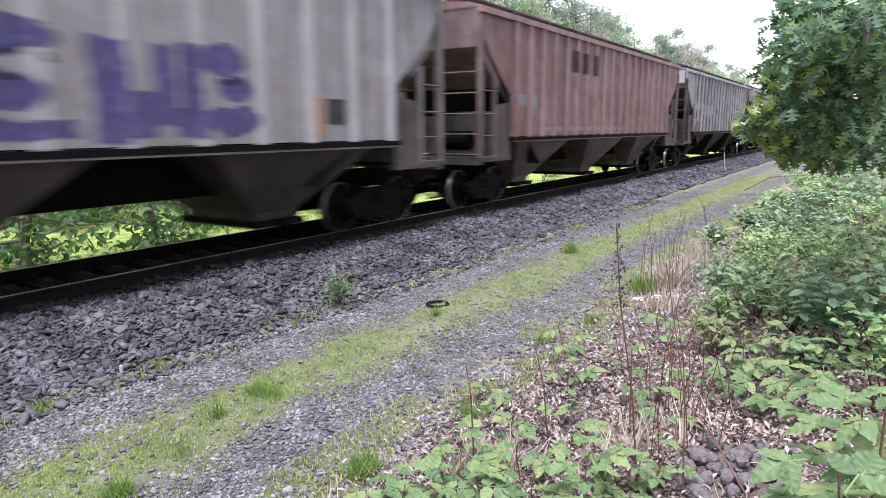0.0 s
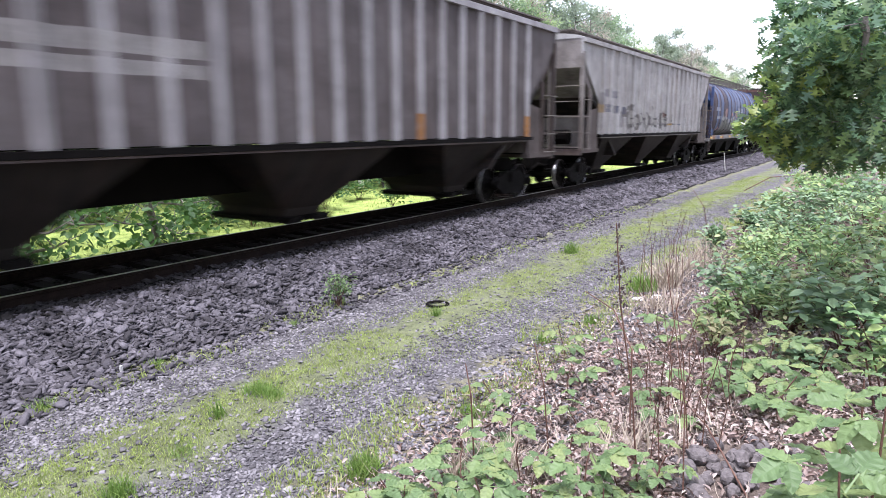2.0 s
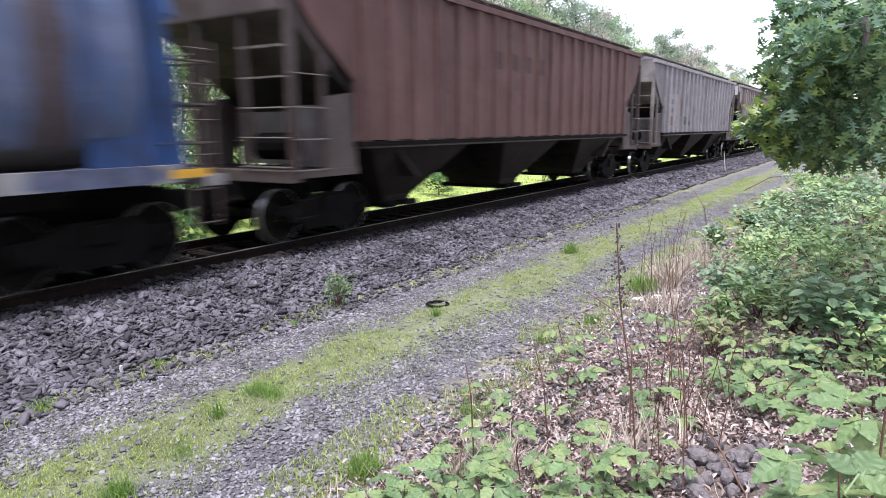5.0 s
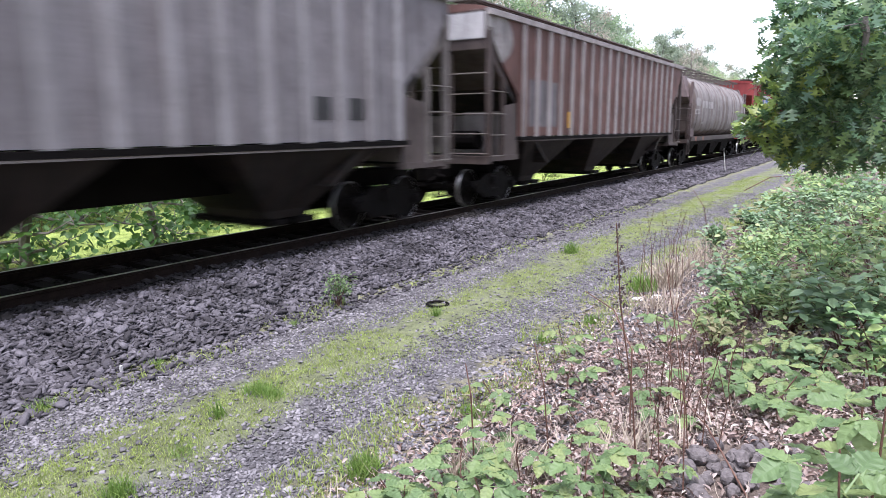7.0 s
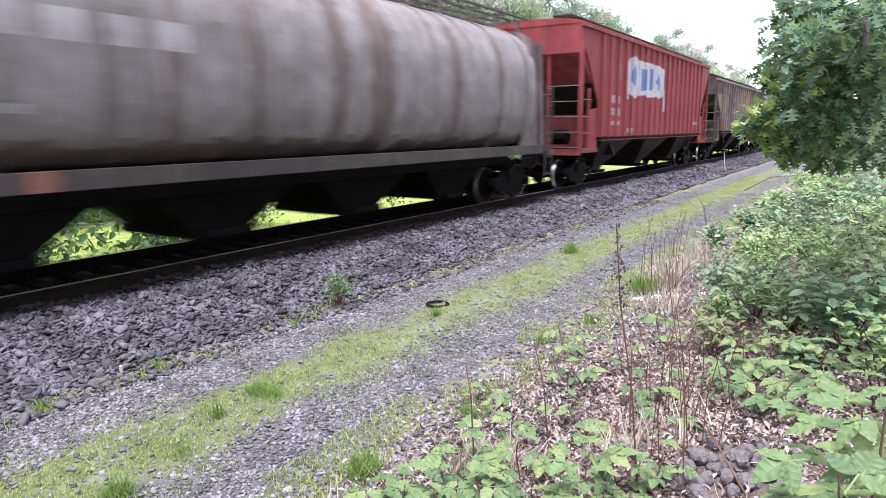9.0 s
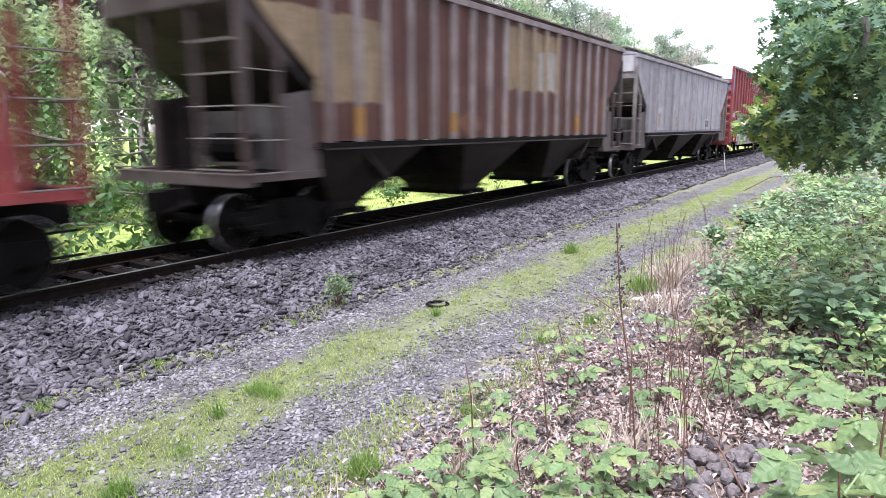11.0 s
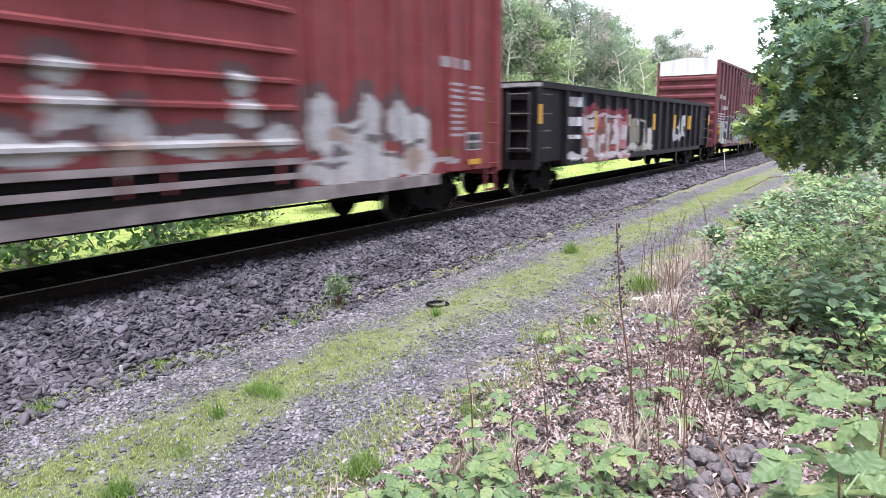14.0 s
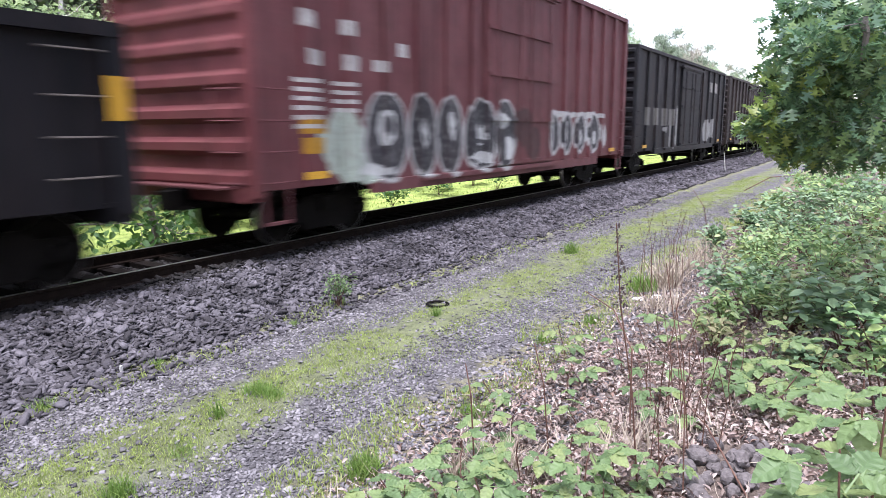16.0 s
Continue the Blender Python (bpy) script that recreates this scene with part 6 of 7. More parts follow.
def leaf_mesh(name, leaflets, material):
    verts, faces = [], []
    for ang, y0, size, droop in leaflets:
        m = Matrix.Translation((0, y0, 0)) @ pose(0, 0, 0, droop, 0, ang)
        b = len(verts)
        verts += [tuple(m @ (Vector(p) * size)) for p in LV]
        faces += [tuple(b + i for i in f) for f in LF]
    b = len(verts)
    verts += [(-0.002, 0, 0), (0.002, 0, 0), (0.002, leaflets[0][1], 0), (-0.002, leaflets[0][1], 0)]
    faces.append((b, b + 1, b + 2, b + 3))
    me = bpy.data.meshes.new(name)
    me.from_pydata(verts, [], faces)
    me.materials.append(material)
    return me


LEAVES = [leaf_mesh("leaf", s, BERRY) for s in (
    [(0, 0.06, 0.095, -12), (75, 0.055, 0.08, -8), (-75, 0.055, 0.08, -8)],
    [(4, 0.05, 0.085, -25), (68, 0.045, 0.07, -18), (-72, 0.045, 0.075, -15)],
    [(0, 0.07, 0.10, -18), (65, 0.065, 0.085, -10), (-65, 0.065, 0.085, -14), (105, 0.035, 0.07, -12), (-105, 0.035, 0.07, -12)])]


def raspberry(x, y, height, n, lean=(0, 0), spread=0.12, size=1.25):
    """A cane with leaves in whorls; every leaf a piece of its own."""
    z = float(ground_z(x, y))
    plant = holder("raspberry_plant", "wild raspberry plant with toothed green leaves", "plant", pose(x, y, z), group="raspberry plants")
    bm = bmesh.new()
    pts = [Vector((lean[0] * t * t + 0.015 * math.sin(5 * t + x), lean[1] * t * t, height * t - 0.03)) for t in (0, 0.3, 0.55, 0.8, 1.0)]
    for p, q in zip(pts, pts[1:]):
        rod(bm, p, q, 0.0045, 0.0035, 5)
    part("stem", bm, STEM, plant, "thin reddish stem")
    for i in range(n):
        t = 1 - 0.75 * (i / n) ** 1.2
        base = Vector((lean[0] * t * t, lean[1] * t * t, height * t - 0.03))
        shared("leaf", LEAVES[i % 3], plant, Matrix.Translation(base) @ pose(0, 0, 0, 0, 0, i * 137.5 + random.uniform(-25, 25)) @ pose(0, random.uniform(0, spread), 0, random.uniform(-22, 30), random.uniform(-18, 18), 0) @ Matrix.Scale(size * random.uniform(0.8, 1.2), 4))
    return plant


for (px, py, hh, nn) in ((7.47, 2.76, 0.30, 12), (7.04, 2.6, 0.28, 12), (7.34, 3.35, 0.36, 10), (7.84, 3.17, 0.30, 13), (8.04, 2.95, 0.30, 12), (6.45, 4.64, 0.26, 8), (6.62, 5.77, 0.35, 10), (7.7, 4.83, 0.34, 11),
                         (7.37, 4.31, 0.26, 8), (8.63, 4.33, 0.38, 14), (8.44, 4.54, 0.30, 10), (6.84, 2.77, 0.24, 10), (7.72, 2.75, 0.24, 12), (6.92, 4.03, 0.34, 8), (7.1, 3.06, 0.30, 10),
                         (7.82, 6.24, 0.40, 12), (7.26, 5.54, 0.36, 8), (7.38, 6.36, 0.35, 9), (7.25, 2.5, 0.3, 12), (7.9, 2.55, 0.3, 12), (6.75, 3.6, 0.25, 6), (8.5, 5.0, 0.45, 14), (8.8, 4.9, 0.5, 15), (8.2, 5.4, 0.4, 12), (7.55, 3.7, 0.25, 6),
                         (7.0, 4.9, 0.3, 8), (7.95, 4.2, 0.26, 7), (7.5, 2.35, 0.26, 11), (8.3, 4.75, 0.34, 10), (6.95, 2.35, 0.24, 10), (7.15, 2.75, 0.26, 9), (7.6, 3.0, 0.24, 9)):
    raspberry(px, py, hh * random.uniform(0.9, 1.15), max(5, int(nn * 0.68)), (random.uniform(-0.08, 0.08), random.uniform(-0.08, 0.08)))
for k in range(7):
    raspberry(random.uniform(6.8, 8.5), random.uniform(3.1, 6.2), random.uniform(0.16, 0.3), random.randint(5, 8), (random.uniform(-0.06, 0.06), random.uniform(-0.06, 0.06)), 0.1, random.uniform(0.8, 1.15))
for (px, py, hh, nn) in ((9.02, 2.35, 0.78, 15), (9.05, 2.1, 0.72, 16), (9.06, 2.95, 0.85, 16), (9.02, 1.9, 0.62, 14), (9.1, 2.55, 0.9, 16), (9.12, 2.3, 0.7, 14)):
    raspberry(px, py, hh, nn, (random.uniform(-0.07, 0.0), random.uniform(-0.1, 0.1)), 0.12, 1.5)


def bush(x, y, width, height, n, leaf, material, label, group="verge bushes", name="bush", z=None):
    """A bush: stems fanning out and a loose crown of single leaves in clumps."""
    z = float(ground_z(x, y)) if z is None else z
    thing = holder(name, label, "bush", pose(x, y, z), group=group)
    bm = bmesh.new()
    tips = []
    for k in range(9):
        a, r = random.uniform(0, 6.28), width * random.uniform(0.2, 0.85)
        tip = Vector((r * math.cos(a), r * math.sin(a), height * random.uniform(0.5, 0.95)))
        mid = tip * 0.5 + Vector((0, 0, height * 0.12))
        rod(bm, (0.02 * k - 0.08, 0, -0.04), mid, 0.007, 0.005, 5)
        rod(bm, mid, tip, 0.005, 0.002, 5)
        tips += [tip, mid * 0.4 + tip * 0.6, mid, tip * 0.85 + Vector((0.1 * width, 0, 0))]
    part("stem", bm, TWIG if "pale" in label else STEM, thing)
    c = np.array([tuple(t) for t in tips])
    pick = RNG.integers(0, len(c), n)
    pts = c[pick] + RNG.normal(0, 1, (n, 3)) * np.array([width * 0.17, width * 0.17, height * 0.12])
    pts[:, 2] = np.clip(pts[:, 2], 0.04, None)
    tpl = np.asarray(OVATE) * np.array([random.choice((0.65, 0.8, 1.0, 1.25)), 1, random.uniform(0.8, 2.2)])
    scatter("crown", tpl, OVATE_F, pts, spins(RNG, n, random.uniform(0.45, 0.8)), RNG.uniform(leaf * 0.45, leaf, n), material, thing)
    return thing


for (bx, by, w, hh, nn) in ((7.85, 7.9, 0.55, 0.62, 330), (8.45, 6.6, 0.5, 0.62, 320), (8.6, 8.6, 0.7, 0.8, 420), (8.95, 5.95, 0.5, 0.75, 320), (7.85, 6.9, 0.4, 0.5, 220), (8.1, 11.6, 0.8, 0.85, 420), (8.95, 10.9, 0.9, 1.0, 460),
                            (7.75, 10.2, 0.6, 0.75, 320), (6.75, 12.4, 0.3, 0.55, 160), (9.15, 7.4, 0.6, 0.9, 380), (7.7, 19.2, 1.0, 0.9, 380), (6.85, 15.1, 0.4, 0.6, 180), (9.2, 5.0, 0.4, 0.8, 260), (9.0, 13.5, 1.0, 1.1, 460),
                            (8.0, 14.5, 0.8, 0.9, 380), (7.4, 24.0, 1.0, 0.9, 340), (8.6, 22.0, 1.3, 1.4, 420), (7.4, 31.0, 1.2, 1.2, 340), (8.4, 36.0, 1.6, 1.8, 420), (7.0, 42.0, 1.5, 1.3, 340), (9.4, 9.0, 0.8, 1.2, 400), (9.6, 11.5, 0.9, 1.4, 420),
                            (6.6, 50.0, 2.0, 1.6, 340), (8.0, 9.0, 0.5, 0.6, 260), (8.3, 10.1, 0.6, 0.7, 300), (7.3, 17.0, 0.6, 0.7, 240), (8.3, 16.5, 0.9, 1.0, 360), (8.15, 7.35, 0.4, 0.5, 220)):
    bush(bx, by, w, hh, int(nn * 1.05), random.uniform(0.095, 0.17) if by < 12 else 0.17, random.choice((BUSH_GREEN, BUSH_BLUE, COVER, BUSH_GREEN)), "leafy green bush growing on the verge")
for (bx, by, w, hh, nn) in ((8.85, 6.9, 0.45, 0.45, 320), (9.1, 6.2, 0.4, 0.4, 260), (8.55, 5.75, 0.4, 0.35, 240), (9.15, 8.2, 0.5, 0.8, 280), (7.5, 8.7, 0.4, 0.3, 160), (7.1, 11.3, 0.4, 0.35, 150)):
    bush(bx, by, w, hh, nn, 0.055, BUSH_PALE, "pale dusty green low bush on the verge")
bush(3.12, 6.4, 0.25, 0.46, 430, 0.066, leafy("weed_leaf", [(0.10, 0.17, 0.07), (0.14, 0.22, 0.09), (0.18, 0.25, 0.11)], 0.6, 0.2, 0.3), "upright green weed at the foot of the ballast", "", "weed")
bush(6.6, 13.0, 0.2, 0.5, 140, 0.07, BUSH_GREEN, "small green sapling beside the road", "", "sapling")

# low leafy ground cover between the bushes
for k in range(46):
    by = 5.6 + 13 * (k / 46) + random.uniform(-0.4, 0.4)
    lo = 7.75 - 0.085 * (by - 5.6)
    bush(random.uniform(lo, 9.35), by, random.uniform(0.3, 0.5), random.uniform(0.2, 0.42), random.randint(90, 140), random.uniform(0.08, 0.16), (BUSH_BLUE, COVER, BUSH_PALE, COVER)[k % 4], "low leafy plants covering the verge", "low verge plants", "ground_cover_plant")

# ---- dry stalks ----


SEED = plain("dark_seed", (0.045, 0.032, 0.03), (0.08, 0.06, 0.055), 0.85)


def stalk(points, r, seeds, label, group="dry stalks"):
    x0, y0, z0 = points[0]
    thing = holder("dry_weed_stalk", label, "weed", pose(x0, y0, z0), group=group)
    p = [Vector(q) - Vector(points[0]) for q in points]
    bm = bmesh.new()
    for i, (a, b) in enumerate(zip(p, p[1:])):
        rod(bm, a, b, r * (1 - 0.6 * i / len(p)), r * (1 - 0.6 * (i + 1) / len(p)), 6)
    part("stem", bm, STEM, thing, "thin dark dry stem")
    if seeds:
        top, low = p[-1], p[-1] + (p[0] - p[-1]) * 0.3
        for k in range(seeds):
            t = random.random() ** 0.8
            c = top.lerp(low, t) + Vector((random.gauss(0, 0.012), random.gauss(0, 0.012), 0)) * (3.0 if 0.45 < t < 0.75 else 1.0)
            rr = random.uniform(0.004, 0.008)
            bm = bmesh.new()
            rod(bm, c - Vector((0, 0, rr)), c + Vector((0, 0, rr)), rr, rr * 0.5, 5)
            rod(bm, c, p[-1] + (p[0] - p[-1]) * ((p[-1].z - c.z + 0.01) / max(0.1, p[-1].z - p[0].z)), 0.001, n=3)
            part("seed_head", bm, SEED, thing, "dark dried seed head")
    return thing


g = lambda a, b: float(ground_z(a, b))
stalk([(8.05, 3.4, g(8.05, 3.4)), (8.0, 3.38, 0.45), (7.93, 3.33, 0.95), (7.90, 3.3, 1.385)], 0.006, 62, "tall dark dry weed stalk with seed heads")
stalk([(8.3, 3.37, g(8.3, 3.37)), (8.26, 3.45, 0.45), (8.18, 3.5, 0.8), (8.1, 3.55, 1.15)], 0.0045, 0, "bare brown dry weed stalk")
stalk([(8.12, 4.2, g(8.12, 4.2)), (8.08, 4.2, 0.4), (8.0, 4.25, 0.75)], 0.0045, 0, "bare brown dry weed stalk")
stalk([(7.7, 4.4, g(7.7, 4.4)), (7.66, 4.5, 0.3), (7.45, 4.7, 0.52), (7.15, 4.9, 0.58)], 0.007, 0, "arching dark dry cane")
stalk([(7.95, 4.6, g(7.95, 4.6)), (7.9, 4.6, 0.35), (7.92, 4.7, 0.7)], 0.0045, 0, "bare brown dry weed stalk")
stalk([(7.3, 3.9, g(7.3, 3.9)), (7.25, 3.9, 0.15), (7.15, 3.95, 0.42)], 0.006, 0, "short brown dry cane")
stalk([(7.0, 3.4, g(7.0, 3.4)), (6.97, 3.4, 0.2), (6.9, 3.45, 0.38)], 0.006, 0, "short brown dry cane")
for k in range(16):
    sx, sy = random.uniform(7.75, 8.45), random.uniform(3.5, 4.9)
    stalk([(sx, sy, g(sx, sy)), (sx + random.uniform(-0.06, 0.06), sy, 0.3), (sx + random.uniform(-0.16, 0.12), sy + random.uniform(-0.1, 0.1), random.uniform(0.4, 0.72))], random.uniform(0.003, 0.0045), 0, "thin bare reddish-brown cane standing in the litter", "bare canes")
for k in range(14):
    sx, sy = 6.75 + random.uniform(-0.25, 0.35), 9.2 + random.uniform(-0.9, 0.9)
    stalk([(sx, sy, g(sx, sy)), (sx + random.uniform(-0.05, 0.05), sy, 0.25), (sx + random.uniform(-0.12, 0.12), sy + random.uniform(-0.1, 0.1), random.uniform(0.35, 0.85))], 0.004, 0, "tan dry weed stem standing beside the road", "tan dry stems")
stalk([(8.75, 3.1, g(8.75, 3.1) + 0.01), (8.3, 3.9, g(8.3, 3.9) + 0.12), (8.05, 4.5, g(8.05, 4.5) + 0.1)], 0.006, 0, "pale fallen stem lying across the litter")
stalk([(6.0, 15.5, g(6, 15.5)), (5.9, 15.5, 0.1), (5.6, 15.7, 0.45)], 0.01, 0, "thin bare twig beside the road")
stalk([(5.0, 27.0, g(5, 27)), (5.8, 27.6, 0.0), (6.8, 28.0, 0.1)], 0.02, 0, "fallen bare branch at the roadside")

# ---- rocks, scraps ----
VERGE_ROCK = plain("verge_rock", (0.10, 0.088, 0.088), (0.19, 0.168, 0.164), 0.85, 0, 5.0, 40.0, 0.5)
PALE_ROCK = plain("pale_rock", (0.55, 0.53, 0.5), (0.65, 0.63, 0.6), 0.85, 0, 9.0)


def rock(x, y, r, material, label, name="rock", flat=0.7, group="verge rocks", lift=0.0):
    bm = bmesh.new()
    bmesh.ops.create_icosphere(bm, subdivisions=2, radius=1.0)
    seed = random.uniform(0, 50)
    for v in bm.verts:
        k = 1 + 0.38 * noise.noise(v.co * 1.3 + Vector((seed, 0, 0)))
        v.co = Vector((v.co.x * r * k, v.co.y * r * 0.8 * k, v.co.z * r * flat * k))
    ob = part(name, bm, material, None, label)
    ob.matrix_basis = pose(x, y, float(ground_z(x, y)) + r * flat * 0.25 + lift, 0, 0, random.uniform(0, 360))
    return tagged(ob, category="rock", group=group)


for k in range(58):
    hx, hy = random.gauss(0, 0.16), random.gauss(0, 0.2)
    rock(8.5 + hx, 3.65 + hy, random.uniform(0.028, 0.06), VERGE_ROCK, "rounded grey-brown rock in a heap on the verge", flat=0.85, group="heap of rocks", lift=0.07 * math.exp(-(hx * hx + hy * hy) / 0.05) * random.random())
for (rx, ry, rr) in ((7.0, 4.6, 0.05), (7.3, 4.9, 0.06), (7.6, 5.2, 0.07), (7.15, 5.1, 0.04), (7.9, 5.0, 0.05), (6.8, 4.4, 0.04), (7.45, 5.6, 0.05), (6.3, 3.6, 0.035), (6.2, 3.5, 0.03)):
    rock(rx, ry, rr, VERGE_ROCK, "flat grey rock half buried in the litter", flat=0.45)
for (rx, ry, rr) in ((6.53, 8.5, 0.08), (6.72, 8.7, 0.09), (6.95, 8.9, 0.07), (7.4, 6.9, 0.055), (6.4, 9.8, 0.05), (7.2, 9.2, 0.06)):
    rock(rx, ry, rr, PALE_ROCK, "pale whitish stone on the verge", "pale_stone", 0.5, "pale stones")
for (rx, ry, rr) in ((1.25, 5.98, 0.04), (2.2, 4.4, 0.035), (0.95, 4.9, 0.05)):
    rock(rx, ry, rr, PALE_ROCK, "whitish stone among the ballast", "pale_stone", 0.6, "pale stones")
bm = bmesh.new()
box(bm, -0.012, 0.012, -0.012, 0.012, 0, 0.09)
stick = tagged(part("white_marker_peg", bm, PALE_ROCK, None, "short white peg stuck in the ballast edge"), category="peg")
stick.matrix_basis = pose(2.97, 3.41, g(2.97, 3.41) - 0.01, 6, 4, 20)
bm = bmesh.new()
sections(bm, [[((0.14 + 0.025 * math.cos(b)) * math.cos(a), (0.14 + 0.025 * math.cos(b)) * math.sin(a), 0.015 * math.sin(b)) for b in [k * math.pi / 3 for k in range(6)]] for a in [2 * math.pi * k / 20 for k in range(21)]], caps=False)
ring = tagged(part("rubber_ring", bm, IRON, None, "dark flat rubber ring lying on the grass strip"), category="scrap")
ring.matrix_basis = pose(4.23, 7.15, g(4.23, 7.15) + 0.02)
bm = bmesh.new()
rod(bm, (0, 0, 0), (-0.12, 0, 1.0), 0.022, 0.02, 6)
whip = tagged(part("trackside_stake", bm, PALE_ROCK, None, "thin pale leaning stake beside the ballast"), category="stake")
whip.matrix_basis = pose(2.55, 37.0, g(2.55, 37.0) - 0.02)

# ---- oak bough hanging over the verge ----
OAK = leafy("oak_leaf", [(0.068, 0.135, 0.070), (0.100, 0.194, 0.103), (0.139, 0.242, 0.115), (0.203, 0.297, 0.090), (0.117, 0.221, 0.128)], 0.32, 0.8, 0.4)
OAK_LIME = leafy("young_oak_leaf", [(0.188, 0.288, 0.072), (0.263, 0.362, 0.084), (0.325, 0.388, 0.108), (0.150, 0.250, 0.072)], 0.4, 0.5, 0.4)
oak_half = [(0.03, 0.0), (0.06, 0.16), (0.26, 0.24), (0.30, 0.31), (0.09, 0.36), (0.10, 0.43), (0.40, 0.52), (0.42, 0.60), (0.12, 0.62), (0.12, 0.70), (0.30, 0.80), (0.28, 0.86), (0.09, 0.85), (0.04, 1.0)]
OAK_V = [(0, t, -0.05 * t * t) for _, t in oak_half] + [(w, t, 0.12 * w - 0.05 * t * t) for w, t in oak_half] + [(-w, t, 0.12 * w - 0.05 * t * t) for w, t in oak_half]
kk = len(oak_half)
OAK_F = [f for i in range(kk - 1) for f in ((i, kk + i, kk + i + 1, i + 1), (i, i + 1, 2 * kk + i + 1, 2 * kk + i))]


def oak_tree():
    tree = holder("oak_tree", "oak tree with lobed glossy green leaves overhanging the verge", "tree", pose(10.1, 8.0, g(10.1, 8.0)))
    off = Vector((10.1, 8.0, g(10.1, 8.0)))
    bm = bmesh.new()
    trunk = [Vector((0, 0, -0.1)), Vector((0.05, 0.1, 1.5)), Vector((-0.05, 0.15, 3.2)), Vector((0.1, 0.2, 5.5)), Vector((0.2, 0.3, 8.0))]
    for i, (a, b) in enumerate(zip(trunk, trunk[1:])):
        rod(bm, a, b, 0.17 - 0.03 * i, 0.14 - 0.03 * i, 10)
    part("trunk", bm, BARK, tree)
    # clumps of the bough: x, y, z, radius
    clumps = [(8.45, 5.5, 2.42, 0.2), (8.62, 5.4, 2.25, 0.22), (8.8, 5.3, 2.5, 0.25), (8.52, 5.6, 2.0, 0.18), (8.7, 5.7, 1.9, 0.22), (8.5, 6.8, 2.45, 0.4), (8.75, 6.9, 2.0, 0.4), (8.42, 6.9, 2.9, 0.25), (8.4, 6.6, 1.75, 0.2), (8.32, 6.0, 2.63, 0.2), (8.62, 6.0, 2.6, 0.28), (8.9, 6.2, 2.55, 0.3), (8.28, 6.1, 2.3, 0.18), (8.55, 6.2, 2.2, 0.28), (8.85, 6.3, 2.15, 0.3), (8.2, 5.8, 1.93, 0.14), (8.42, 6.0, 1.8, 0.2), (8.68, 6.3, 1.72, 0.22), (8.97, 6.5, 1.78, 0.22),
              (8.75, 6.0, 2.95, 0.3), (9.1, 6.5, 2.9, 0.35), (8.36, 6.3, 2.08, 0.16), (9.1, 7.2, 2.4, 0.5), (9.1, 7.5, 1.85, 0.35), (8.7, 7.3, 2.6, 0.4), (8.28, 7.4, 3.05, 0.13), (8.12, 7.4, 3.12, 0.1), (8.9, 5.6, 2.3, 0.25), (9.0, 5.4, 1.9, 0.22),
              (9.2, 7.8, 3.3, 0.6), (9.6, 8.5, 4.5, 1.2), (10.6, 8.5, 6.0, 1.8), (10.0, 7.0, 5.0, 1.2), (11.0, 9.5, 4.0, 1.3)]
    bm = bmesh.new()
    bases = [Vector((0.05, 0.1, 1.6)), Vector((0.0, 0.12, 2.4)), Vector((-0.05, 0.15, 3.2)), Vector((0.1, 0.2, 5.0))]
    for cx, cy, cz, r in clumps:
        c = Vector((cx, cy, cz)) - off
        b = min(bases, key=lambda q: (q - c).length)
        mid = b.lerp(c, 0.55) + Vector((0, 0, 0.12))
        rod(bm, b, mid, 0.03, 0.016, 6)
        rod(bm, mid, c, 0.014, 0.005, 5)
    part("limb", bm, BARK, tree)
    down = np.array(pose(0, 0, 0, -35, 0, 0).to_3x3())
    lime = [(8.22, 5.8, 1.93, 0.2), (8.36, 6.3, 2.05, 0.2), (8.3, 5.9, 1.78, 0.14), (8.45, 6.05, 1.72, 0.18), (8.28, 6.1, 2.3, 0.16), (8.62, 5.4, 2.25, 0.14), (8.9, 5.6, 2.45, 0.16)]
    for group, leaf, dense in ((clumps, OAK, 215), (lime, OAK_LIME, 120)):
        pts, sizes = [], []
        for cx, cy, cz, r in group:
            n = min(int(dense * (r / 0.28) ** 2) + 12, 420)
            d = RNG.normal(0, 1, (n, 3))
            d /= np.linalg.norm(d, axis=1)[:, None]
            pts.append(np.array([cx, cy, cz]) - np.array(off) + d * r * RNG.uniform(0.35, 1.15, (n, 1)) ** 0.6)
            sizes.append(RNG.uniform(0.07, 0.135, n))
        pts, sizes = np.concatenate(pts), np.concatenate(sizes)
        scatter("crown", OAK_V, OAK_F, pts, spins(RNG, len(pts), 0.7) @ down, sizes, leaf, tree)
    bm = bmesh.new()
    for p, q, r in (((8.84, 5.2, 2.56), (8.87, 5.2, 2.46), 0.03), ((8.87, 5.2, 2.46), (8.86, 5.26, 2.3), 0.022), ((8.66, 5.2, 2.5), (8.84, 5.2, 2.53), 0.006)):
        rod(bm, Vector(p) - off, Vector(q) - off, r, r * 0.7, 7)
    part("dead_snag", bm, BARK, tree, "grey-brown knotted dead branch among the leaves")
    return tree


oak_tree()

